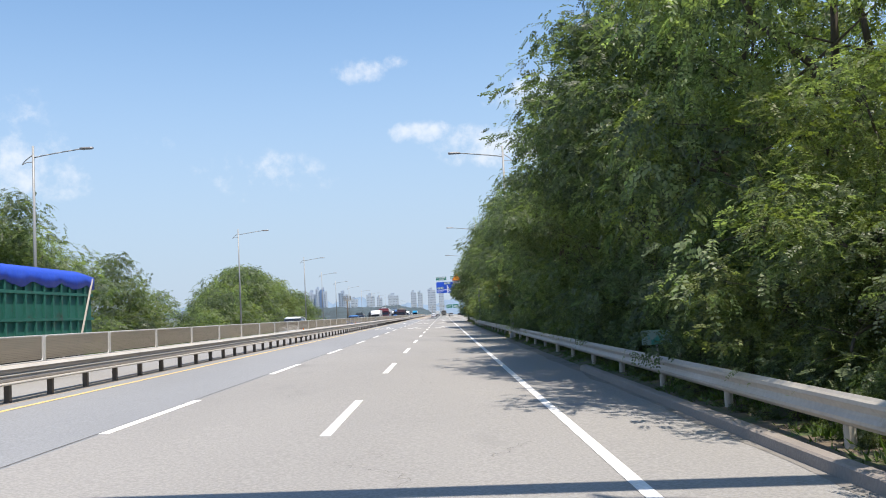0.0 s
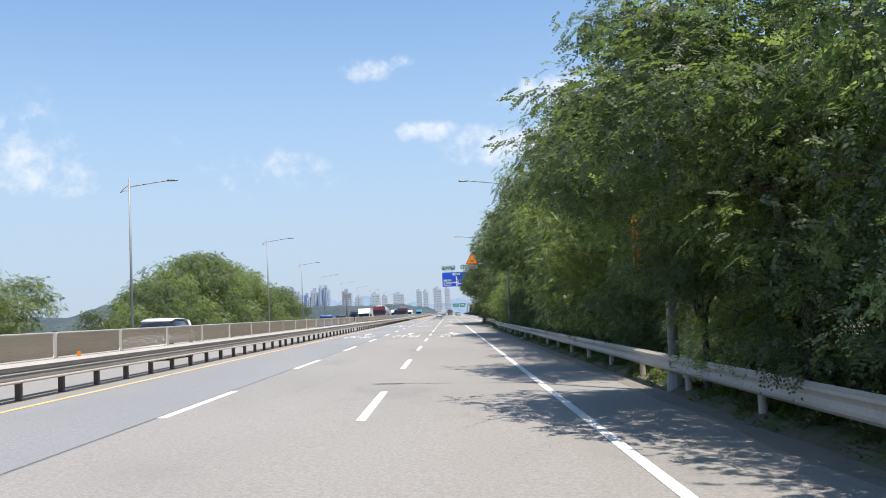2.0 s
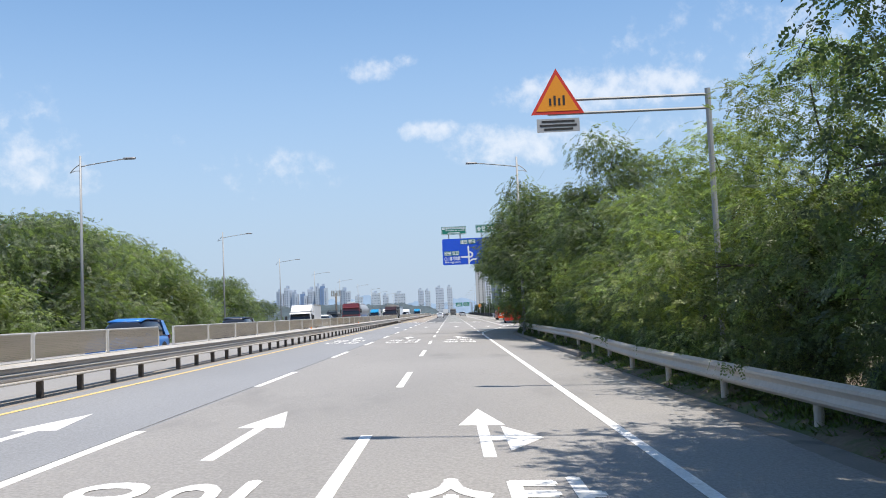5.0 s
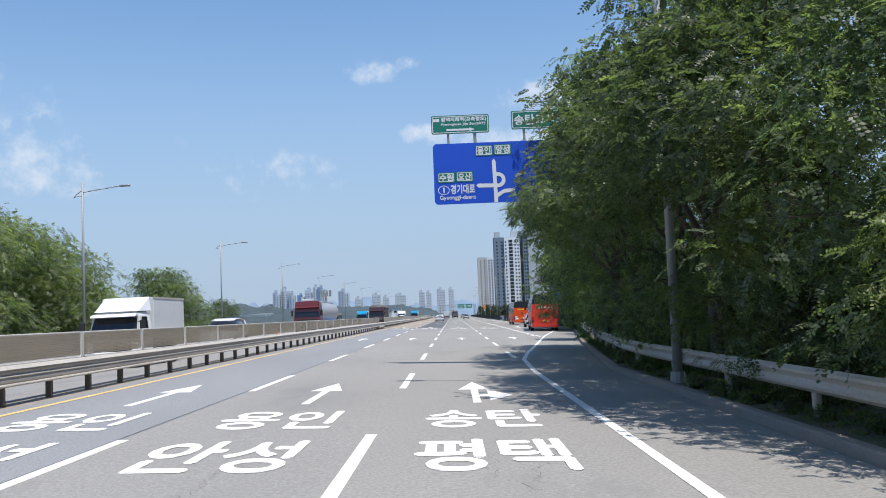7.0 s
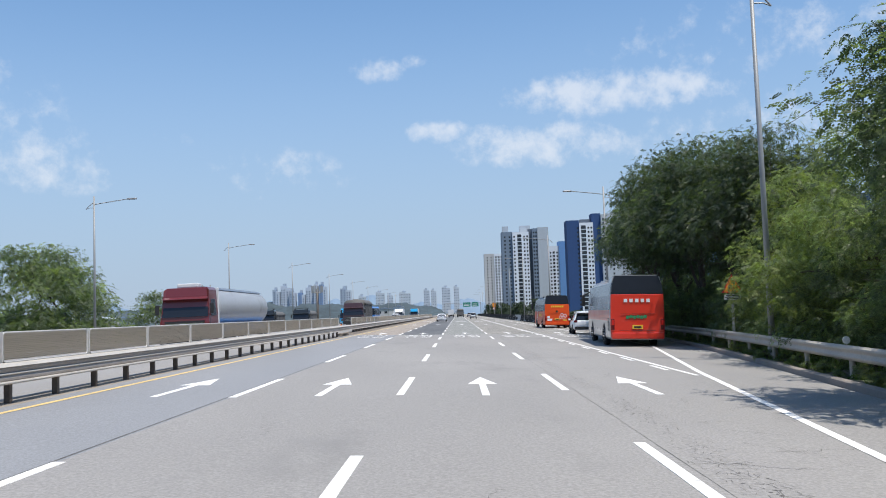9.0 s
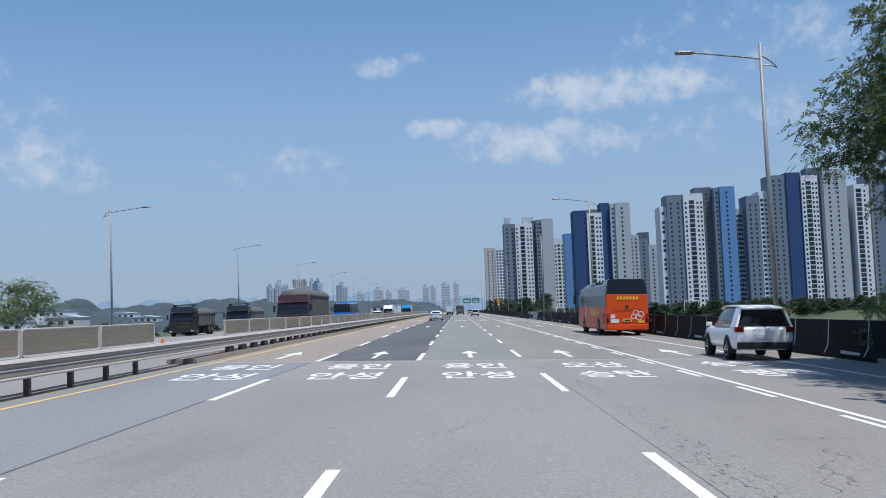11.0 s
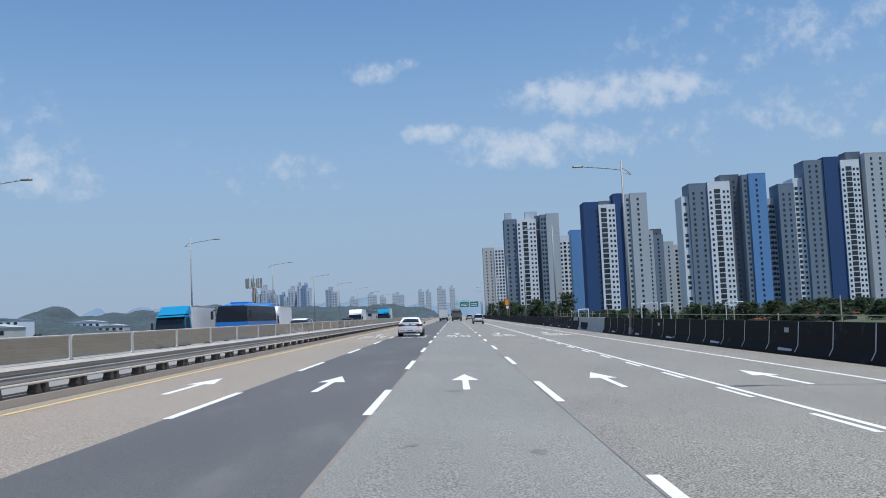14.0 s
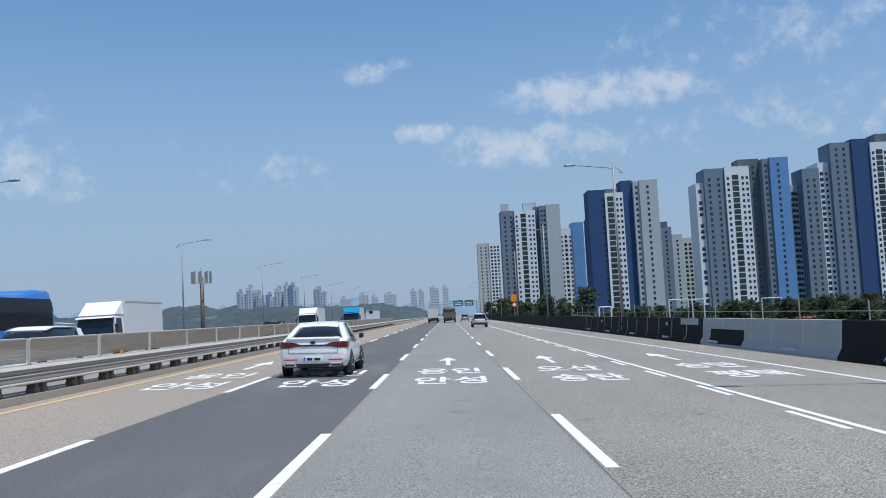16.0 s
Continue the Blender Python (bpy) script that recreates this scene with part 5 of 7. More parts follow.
    g.sweep([[(x, 0.02, z) for x, z in ((-0.78, 0.28), (0.78, 0.28), (0.8, 0.385), (-0.8, 0.385))], [(x, 0.3, z) for x, z in ((-0.8, 0.24), (0.8, 0.24), (0.82, 0.385), (-0.82, 0.385))]])
    part("rear_diffuser", g, BLACK_TRIM, t)
    g = Geo()
    g.sweep([[(0.075 * math.cos(2 * math.pi * i / 18), y, 0.945 + 0.036 * math.sin(2 * math.pi * i / 18)) for i in range(18)] for y in (-0.02, 0.03)])
    part("boot_badge", g, BLACK_TRIM, t, "plain oval boot badge")
    g = Geo()
    g.box(-0.26, 0.26, -0.022, 0.04, 0.44, 0.555)
    pl = part("number_plate", g, PLATE_W, t, "white number plate with dark bars", bevel=0.004)
    for x0, x1 in ((-0.16, -0.02), (0.03, 0.2)):
        g = Geo()
        g.box(x0, x1, -0.026, -0.021, 0.465, 0.53)
        part("plate_bar", g, BLACK_TRIM, pl)
    g = Geo()
    g.box(-0.25, -0.2, -0.026, -0.021, 0.445, 0.55)
    part("plate_band", g, BLUE_PAINT, pl)
    g = Geo()
    g.sweep([[(0.02, 1.42, 1.41), (-0.02, 1.42, 1.41), (-0.004, 1.36, 1.48), (0.004, 1.36, 1.48)], [(0.02, 1.6, 1.44), (-0.02, 1.6, 1.44), (-0.006, 1.45, 1.5), (0.006, 1.45, 1.5)]])
    part("roof_fin", g, paint_m, t)
    return t


def suv(name, label, paint_m, at, facing=1):
    t = thing(name, label, "car", at)
    body = [(0.0, (0.42, 0.95, 0.78, 0.0)), (0.08, (0.33, 1.02, 0.86, 0.0)), (0.4, (0.3, 1.02, 0.91, 0.0)), (1.5, (0.3, 1.0, 0.92, 0.0)), (3.0, (0.3, 0.98, 0.92, 0.02)), (3.5, (0.3, 0.98, 0.91, 0.07)), (4.1, (0.32, 0.92, 0.88, 0.08)), (4.4, (0.4, 0.8, 0.78, 0.05)), (4.5, (0.5, 0.66, 0.66, 0.02))]
    loft(body, body_ring, paint_m, "body", t)
    loft([(0.1, (1.0, 1.1, 0.76, 0.64)), (0.35, (1.0, 1.55, 0.83, 0.64)), (0.8, (1.0, 1.62, 0.85, 0.64)), (2.2, (0.98, 1.63, 0.86, 0.64)), (2.7, (0.98, 1.52, 0.85, 0.62)), (3.3, (0.98, 1.1, 0.8, 0.6))], cabin_ring, GLASS_DARK, "glasshouse", t)
    g = Geo()
    g.sweep([[(x, y, z) for x, z in ((-0.6, zz - 0.02), (-0.66, zz + 0.01), (-0.4, zz + 0.045), (0.4, zz + 0.045), (0.66, zz + 0.01), (0.6, zz - 0.02))] for y, zz in ((0.12, 1.56), (0.8, 1.635), (2.2, 1.64), (2.65, 1.56))])
    part("roof", g, paint_m, t, smooth=True)
    for s in (-1, 1):
        g = Geo()
        g.sweep([[(s * 0.66, 0.2, 1.58), (s * 0.6, 0.2, 1.58), (s * 0.6, 0.55, 1.6), (s * 0.68, 0.6, 1.6)], [(s * 0.86, 0.06, 1.0), (s * 0.78, 0.06, 1.0), (s * 0.8, 0.5, 1.0), (s * 0.88, 0.6, 1.0)]])
        part("rear_pillar", g, paint_m, t)
        g = Geo()
        g.box(min(s * 0.62, s * 0.88), max(s * 0.62, s * 0.88), -0.02, 0.14, 0.86, 1.02)
        part("tail_lamp", g, TAIL_RED, t, bevel=0.02)
        g = Geo()
        g.box(min(s * 0.9, s * 1.08), max(s * 0.9, s * 1.08), 2.9, 3.05, 1.0, 1.13)
        part("wing_mirror", g, paint_m, t, bevel=0.03)
        for y in (0.9, 3.6):
            g = Geo()
            g.tube((s * 0.83, y, 0.37), (s * 0.922, y, 0.37), 0.40, n=24)
            part("wheel_arch", g, BLACK_TRIM, t)
            wheel(t, s * 0.83, y, 0.35, 0.24, s)
    g = Geo()
    g.box(-0.82, 0.82, -0.03, 0.1, 0.36, 0.56)
    part("rear_bumper", g, BLACK_TRIM, t, bevel=0.03)
    g = Geo()
    g.box(-0.26, 0.26, -0.035, 0.0, 0.68, 0.79)
    part("number_plate", g, PLATE_W, t)
    return t


def bus(name, label, lower, upper, at, style):
    """A 12 m coach, rear at y = 0, on its wheels at z = 0."""
    t = thing(name, label, "bus", at)
    W, L, H = 1.25, 11.9, 3.3

    def ring(y, inset, z0, z1):
        w = W - inset
        return [(-w, y, z0), (-w, y, z1), (w, y, z1), (w, y, z0)]

    g = Geo()
    g.sweep([[(-W + 0.05, y, 0.32), (-W, y, 0.42), (-W, y, 1.72), (W, y, 1.72), (W, y, 0.42), (W - 0.05, y, 0.32)] for y in (0.1, 0.35, L - 0.2, L)])
    part("lower_body", g, lower, t, bevel=0.03)
    g = Geo()
    g.sweep([[(-W, y0, 1.72), (-W + 0.02, y1, 2.4), (-W + 0.1, y2, 2.98), (W - 0.1, y2, 2.98), (W - 0.02, y1, 2.4), (W, y0, 1.72)] for y0, y1, y2 in ((0.2, 0.25, 0.3), (0.6, 0.6, 0.6), (L - 0.3, L - 0.35, L - 0.5), (L, L - 0.08, L - 0.4))])
    part("side_glass", g, BUS_BLACK if style != "red" else TINT_BLUE, t)
    g = Geo()
    pts = [(0.28, 3.34), (1.4, 3.34), (2.1, 3.2), (2.9, 3.1), (6.5, 3.1), (7.0, 3.22), (9.5, 3.22), (10.4, 3.12), (L - 0.4, 3.04)]
    g.sweep([[(-W + 0.1, y, 2.95), (-W + 0.16, y, z - 0.1), (-W + 0.32, y, z), (W - 0.32, y, z), (W - 0.16, y, z - 0.1), (W - 0.1, y, 2.95)] for y, z in pts])
    part("roof", g, upper, t, smooth=False)
    g = Geo()
    g.box(-0.75, 0.75, 7.0, 9.3, 3.2, 3.34)
    part("air_conditioner", g, upper, t, bevel=0.05)
    # rear: painted panel, dark glass above, lamps, plate
    g = Geo()
    g.sweep([[(-W + 0.02, 0.06, 0.42), (-W + 0.0, 0.03, 1.0), (-W + 0.04, 0.05, 2.44), (W - 0.04, 0.05, 2.44), (W, 0.03, 1.0), (W - 0.02, 0.06, 0.42)], [(-W, 0.32, 0.42), (-W, 0.32, 1.0), (-W + 0.02, 0.32, 2.44), (W - 0.02, 0.32, 2.44), (W, 0.32, 1.0), (W, 0.32, 0.42)]])
    part("rear_panel", g, lower if style != "red" else RED_PAINT, t, bevel=0.04)
    g = Geo()
    g.sweep([[(-W + 0.05, 0.06, 2.46), (-W + 0.1, 0.12, 2.85), (-W + 0.25, 0.2, 3.3), (W - 0.25, 0.2, 3.3), (W - 0.1, 0.12, 2.85), (W - 0.05, 0.06, 2.46)], [(-W + 0.02, 0.4, 2.46), (-W + 0.08, 0.42, 2.85), (-W + 0.2, 0.5, 3.3), (W - 0.2, 0.5, 3.3), (W - 0.08, 0.42, 2.85), (W - 0.02, 0.4, 2.46)]])
    part("rear_window", g, BUS_BLACK, t, "wide black rear window")
    g = Geo()
    g.box(-W + 0.05, W - 0.05, -0.08, 0.3, 0.36, 0.66)
    part("rear_bumper", g, lower if style != "red" else RED_PAINT, t, bevel=0.05)
    for z, x0, x1 in ((1.52, -0.78, 0.78), (0.75, -0.85, 0.85)):
        g = Geo()
        g.box(x0, x1, 0.014, 0.03, z - 0.006, z + 0.006)
        part("hatch_gap", g, BLACK_TRIM, t)
    for s in (-1, 1):
        g = Geo()
        g.box(min(s * 1.06, s * 1.22), max(s * 1.06, s * 1.22), -0.005, 0.06, 0.78, 1.28)
        lampc = part("tail_lamp", g, TAIL_RED, t, bevel=0.02)
        g = Geo()
        g.box(min(s * 1.08, s * 1.2), max(s * 1.08, s * 1.2), -0.012, 0.0, 1.0, 1.24)
        part("brake_light", g, LIT_RED, lampc)
        g = Geo()
        g.box(min(s * 1.246, s * 1.262), max(s * 1.246, s * 1.262), 0.55, 1.15, 0.72, 1.32)
        gr = part("engine_grille", g, BLACK_TRIM, t)
        for k in range(9):
            g = Geo()
            g.box(min(s * 1.26, s * 1.268), max(s * 1.26, s * 1.268), 0.57, 1.13, 0.745 + k * 0.064, 0.765 + k * 0.064)
            part("slat", g, lower, gr)
        for y in (2.9, 9.2):
            g = Geo()
            g.tube((s * 1.12, y, 0.5), (s * 1.257, y, 0.5), 0.58, n=28)
            part("wheel_arch", g, BLACK_TRIM, t)
            wheel(t, s * 1.13, y, 0.5, 0.29, s)
        for y in (4.6, 6.2, 7.6):
            g = Geo()
            g.box(s * 1.25 - 0.006, s * 1.25 + 0.006, y, y + 0.12, 0.7, 0.78)
            part("hatch_handle", g, BLACK_TRIM, t)
        g = Geo()
        g.tube((s * 1.2, L - 0.35, 2.75), (s * 1.52, L + 0.15, 2.6), 0.03, n=6)
        arm = part("mirror_arm", g, BLACK_TRIM, t)
        g = Geo()
        g.box(s * 1.52 - 0.1, s * 1.52 + 0.1, L + 0.05, L + 0.2, 1.95, 2.6)
        part("mirror_head", g, BLACK_TRIM, arm, bevel=0.04)
    g = Geo()
    g.box(-0.24, 0.24, 0.0, 0.035, 0.82, 1.0)
    plate = part("number_plate", g, PLATE_Y, t, "yellow number plate with dark bars")
    g = Geo()
    g.box(-0.17, 0.17, -0.006, 0.0, 0.86, 0.95)
    part("plate_bar", g, BLACK_TRIM, plate)
    if style == "orange":
        for k in range(7):
            g = Geo()
            x = -0.62 + k * 0.185
            g.sweep([[(x, 0.02, 2.12), (x + 0.13, 0.02, 2.12), (x + 0.17, 0.02, 2.3), (x + 0.04, 0.02, 2.3)], [(x, 0.045, 2.12), (x + 0.13, 0.045, 2.12), (x + 0.17, 0.045, 2.3), (x + 0.04, 0.045, 2.3)]])
            part("yellow_bar", g, YELLOW_MARK, t)
            g = Geo()
            y = 6.5 - k * 0.5
            zb, zt = 1.18, 1.66 if k in (0, 4) else 1.5
            g.sweep([[(-1.256, y, zb), (-1.256, y - 0.24, zb), (-1.256, y - 0.34, zt), (-1.256, y - 0.14, zt)], [(-1.247, y, zb), (-1.247, y - 0.24, zb), (-1.247, y - 0.34, zt), (-1.247, y - 0.14, zt)]])
            part("yellow_bar", g, YELLOW_MARK, t)
        for x, z, r in ((0.5, 1.36, 0.14), (0.8, 1.26, 0.16), (0.36, 1.12, 0.13), (0.66, 1.06, 0.15)):
            g = Geo()
            n = 20
            g.sweep([[(x + (r + d) * math.cos(2 * math.pi * i / n), yy, z + (r + d) * math.sin(2 * math.pi * i / n)) for d, yy in ((-0.02, 0.02), (0.02, 0.02), (0.02, 0.034), (-0.02, 0.034))] for i in range(n + 1)])
            part("ring_ornament", g, WHITE_MARK, t)
        for x0, x1, z0, z1 in ((-0.98, -0.72, 1.02, 1.24), (-0.98, -0.5, 0.74, 0.98), (0.62, 0.98, 0.76, 0.88)):
            g = Geo()
            g.box(x0, x1, 0.02, 0.034, z0, z1)
            part("sticker", g, PLATE_W if x0 < 0 else YELLOW_MARK, t)
        g = Geo()
        g.tube((-0.02, 0.015, 1.7), (-0.02, 0.034, 1.7), 0.11, n=18)
        part("badge", g, CHROME, t)
        g = Geo()
        for k in range(3):
            y, z, r = 8.6 - k * 0.2, 1.0 + 0.25 * k, 0.22
            g.sweep([[(xx, y + (r + d) * math.cos(2 * math.pi * i / 20), z + (r + d) * math.sin(2 * math.pi * i / 20)) for d, xx in ((-0.025, -1.252), (0.025, -1.252), (0.025, -1.258), (-0.025, -1.258))] for i in range(21)])
        part("ring_ornament", g, WHITE_MARK, t)
    if style == "red":
        for k in range(5):
            g = Geo()
            g.box(-0.62 + k * 0.26, -0.46 + k * 0.26, 0.016, 0.04, 2.06, 2.22)
            part("white_bar", g, WHITE_MARK, t)
        for k in range(6):
            g = Geo()
            x = -0.45 + k * 0.16
            g.tube((x, 0.018, 1.36 + 0.03 * (k % 2)), (x, 0.034, 1.36 + 0.03 * (k % 2)), 0.085, n=8)
            part("green_emblem", g, GREEN_MARK, t)
        for s in (-1, 1):
            g = Geo()
            g.box(s * 1.252 - 0.003, s * 1.252 + 0.003, 0.4, 11.8, 1.2, 1.7)
            part("red_band", g, RED_PAINT, t)
    return t


def truck(name, label, cab_m, at, cargo, length=8.0, high=3.3, width=1.2, cab_h=2.75, extra=None):
    """A lorry facing -y, front bumper at y = 0. cargo: box, tarp, tank, dump."""
    t = thing(name, label, "truck", at)
    W = width
    cab_l = 1.75 if high > 2.6 else 1.5
    g = Geo()
    k = cab_h
    WT = k - 0.2 if k < 2.9 else k - 0.62
    g.sweep([[(-W, 0.02, 0.5), (-W, 0.0, 0.45 * k), (-W + 0.03, 0.12, 0.55 * k), (-W + 0.1, 0.38, k - 0.12), (-W + 0.22, 0.55, k), (W - 0.22, 0.55, k), (W - 0.1, 0.38, k - 0.12), (W - 0.03, 0.12, 0.55 * k), (W, 0.0, 0.45 * k), (W, 0.02, 0.5)], [(-W, cab_l, 0.5), (-W, cab_l, 0.45 * k), (-W, cab_l, 0.55 * k), (-W + 0.08, cab_l, k - 0.12), (-W + 0.2, cab_l, k), (W - 0.2, cab_l, k), (W - 0.08, cab_l, k - 0.12), (W, cab_l, 0.55 * k), (W, cab_l, 0.45 * k), (W, cab_l, 0.5)]])
    part("cab", g, cab_m, t, bevel=0.04)
    g = Geo()
    g.quad((-W + 0.07, 0.075, 0.535 * k), (W - 0.07, 0.075, 0.535 * k), (W - 0.17, 0.375, WT), (-W + 0.17, 0.375, WT))
    g.quad((-W + 0.07, 0.095, 0.535 * k), (-W + 0.17, 0.395, WT), (W - 0.17, 0.395, WT), (W - 0.07, 0.095, 0.535 * k))
    part("windscreen", g, GLASS_DARK, t)
    g = Geo()
    g.sweep([[(-W + 0.12, 0.2, WT + 0.1), (W - 0.12, 0.2, WT + 0.1), (W - 0.12, 0.05, WT + 0.02), (-W + 0.12, 0.05, WT + 0.02)], [(-W + 0.12, 0.42, WT + 0.14), (W - 0.12, 0.42, WT + 0.14), (W - 0.12, 0.36, WT + 0.04), (-W + 0.12, 0.36, WT + 0.04)]])
    part("sun_visor", g, cab_m, t)
    g = Geo()
    g.box(-W + 0.25, W - 0.25, -0.03, 0.04, 0.3 * k, 0.47 * k)
    gr = part("grille", g, BLACK_TRIM, t)
    for j in range(3):
        g = Geo()
        g.box(-W + 0.3, W - 0.3, -0.045, -0.03, (0.32 + 0.05 * j) * k, (0.335 + 0.05 * j) * k)
        part("grille_bar", g, CHROME, gr)
    g = Geo()
    g.box(-W, W, -0.06, 0.3, 0.35, 0.3 * k)
    part("bumper", g, cab_m if cargo in ("box",) else BLACK_TRIM, t, bevel=0.04)
    for s in (-1, 1):
        g = Geo()
        g.quad((s * (W + 0.004), 0.35, 0.55 * k), (s * (W + 0.004), cab_l - 0.35, 0.55 * k), (s * (W - 0.055), cab_l - 0.4, WT), (s * (W - 0.055), 0.6, WT))
        g.quad((s * (W - 0.01), 0.35, 0.55 * k), (s * (W - 0.075), 0.6, WT), (s * (W - 0.075), cab_l - 0.4, WT), (s * (W - 0.01), cab_l - 0.35, 0.55 * k))
        part("side_window", g, GLASS_DARK, t)
        g = Geo()
        g.box(s * (W - 0.18) - 0.15, s * (W - 0.18) + 0.15, -0.075, 0.0, 0.42, 0.42 + 0.14)
        part("headlamp", g, HEAD_CLEAR, t, bevel=0.02)
        g = Geo()
        g.box(s * (W + 0.14) - 0.09, s * (W + 0.14) + 0.09, 0.0, 0.1, 0.58 * k, 0.58 * k + 0.5)
        mir = part("wing_mirror", g, BLACK_TRIM, t, bevel=0.03)
        g = Geo()
        g.tube((s * (W - 0.05), 0.15, 0.58 * k + 0.45), (s * (W + 0.14), 0.05, 0.58 * k + 0.45), 0.02, n=6)
        part("mirror_arm", g, BLACK_TRIM, mir)
        r = 0.5 if high > 2.6 else 0.36
        ys = [0.95, length - 1.2] + ([length - 2.4] if length > 7 else []) + ([length * 0.5] if length > 11 else [])
        for y in ys:
            wheel(t, s * (W - 0.16), y, r, 0.3, s)
    g = Geo()
    g.box(-0.42, 0.42, 0.4, length, 0.55, 0.85)
    part("chassis", g, BLACK_TRIM, t)
    y0 = cab_l + 0.12
    if cargo == "box":
        g = Geo()
        g.box(-W - 0.02, W + 0.02, y0, length, 0.95, high)
        part("cargo_box", g, BOX_WHITE, t, bevel=0.02)
        g = Geo()
        for s in (-1, 1):
            g.box(s * (W + 0.02) - 0.015, s * (W + 0.02) + 0.015, y0 - 0.01, length + 0.01, high - 0.06, high + 0.01)
            g.box(s * (W + 0.02) - 0.015, s * (W + 0.02) + 0.015, y0 - 0.01, length + 0.01, 0.93, 1.0)
        part("box_trim", g, STEEL, t)
        g = Geo()
        g.sweep([[(-W + 0.1, 0.35, k), (W - 0.1, 0.35, k), (W - 0.2, 0.45, k + 0.04), (-W + 0.2, 0.45, k + 0.04)], [(-W + 0.02, cab_l, k), (W - 0.02, cab_l, k), (W - 0.1, cab_l, high + 0.02), (-W + 0.1, cab_l, high + 0.02)]])
        part("wind_deflector", g, cab_m, t, bevel=0.03)
    if cargo == "tarp":
        g = Geo()
        g.box(-W, W, y0, length, 1.0, high - 0.55)
        part("cargo_body", g, TARP_GREY, t, bevel=0.02)
        for j in range(int((length - y0) / 1.1)):
            for s in (-1, 1):
                g = Geo()
                y = y0 + 0.5 + j * 1.1
                g.box(s * W - 0.03, s * W + 0.03, y, y + 0.08, 1.0, high - 0.5)
                part("side_rib", g, BLACK_TRIM, t)
        g = Geo()
        rings = []
        for j, y in enumerate(np.linspace(y0 - 0.1, length + 0.1, 12)):
            sag = 0.05 * math.sin(j * 2.1)
            rings.append([(-W - 0.05, y, high - 0.62 + sag * 0.4), (-W - 0.04, y, high - 0.4), (-W * 0.8, y, high - 0.08 + sag), (0, y, high + 0.06 + sag), (W * 0.8, y, high - 0.08 + sag), (W + 0.04, y, high - 0.4), (W + 0.05, y, high - 0.62 + sag * 0.4)])
        g.sweep(rings)
        part("tarpaulin", g, TARP_GREY, t, "taut grey tarpaulin over the load", smooth=True)
    if cargo == "tank":
        g = Geo()
        n = 24
        cz, rr = 2.2, 1.12
        rings = []
        for y, f in ((y0 + 0.5, 0.7), (y0 + 0.75, 0.95), (y0 + 1.0, 1.0), (length - 0.5, 1.0), (length - 0.1, 0.92), (length, 0.75)):
            rings.append([(rr * 1.05 * f * math.cos(2 * math.pi * i / n), y, cz + rr * f * math.sin(2 * math.pi * i / n)) for i in range(n)])
        g.sweep(rings)
        part("tank", g, TANK_GREY, t, smooth=True)
        g = Geo()
        g.sweep([[(rr * 1.08 * math.cos(a), y, cz + rr * 1.03 * math.sin(a)) for a in np.linspace(0.95, math.pi - 0.95, 11)] for y in (y0 + 0.55, y0 + 1.0, length - 0.4, length + 0.02)], closed=False)
        part("tank_cover", g, BROWN_PAINT, t, "dark maroon sheet over the tank's crown", smooth=True)
        g = Geo()
        g.box(-W + 0.1, W - 0.1, y0 + 0.35, y0 + 0.5, 1.0, 3.2)
        part("headboard", g, BOX_WHITE, t, bevel=0.03)
        for s in (0.35, 0.75):
            g = Geo()
            g.tube((s, y0 + 0.3, 1.0), (s, y0 + 0.3, 3.35), 0.025, n=6)
            part("ladder_rail", g, STEEL, t)
        for j in range(7):
            g = Geo()
            g.tube((0.35, y0 + 0.3, 1.2 + 0.3 * j), (0.75, y0 + 0.3, 1.2 + 0.3 * j), 0.02, n=6)
            part("ladder_rung", g, STEEL, t)
        g = Geo()
        g.box(-0.55, 0.55, 0.7, 1.3, k, k + 0.22)
        part("roof_air_unit", g, BOX_WHITE, t, bevel=0.05)
        g = Geo()
        g.box(-W + 0.05, W - 0.05, y0 + 0.6, length, 0.9, 1.25)
        part("tank_skirt", g, BLUE_PAINT, t)
    if cargo == "dump":
        g = Geo()
        g.box(-W, W, y0, length, 1.0, high - 0.3)
        part("dump_body", g, GREEN_STEEL, t, bevel=0.02)
        for s in (-1, 1):
            for j in range(int((length - y0) / 0.62)):
                g = Geo()
                y = y0 + 0.2 + 0.62 * j
                g.box(s * W - 0.07, s * W + 0.07, y, y + 0.1, 1.0, high - 0.35)
                part("side_rib", g, GREEN_STEEL, t)
            for z in (1.75, 2.55):
                g = Geo()
                g.box(s * W - 0.08, s * W + 0.08, y0, length, z, z + 0.09)
                part("side_rail", g, GREEN_STEEL, t)
            g = Geo()
            g.tube((s * (W + 0.1), length - 0.05, high - 0.3), (s * (W + 0.1), length - 1.25, 1.1), 0.035, n=6)
            part("tarp_arm", g, STEEL, t)
        g = Geo()
        rings = []
        for j, y in enumerate(np.linspace(y0 - 0.05, length + 0.12, 16)):
            hang = 0.36 + 0.1 * math.sin(j * 1.7) + 0.05 * math.sin(j * 3.1)
            rings.append([(-W - 0.09, y, high - 0.25 - hang), (-W - 0.1, y, high - 0.25), (-W * 0.6, y, high + 0.02 * math.sin(j)), (0, y, high - 0.1 + 0.05 * math.sin(j * 2.3)), (W * 0.6, y, high), (W + 0.1, y, high - 0.25), (W + 0.09, y, high - 0.25 - hang)])
        g.sweep(rings)
        part("tarpaulin", g, TARP_BLUE, t, "bright blue tarpaulin hanging over the rim", smooth=True)
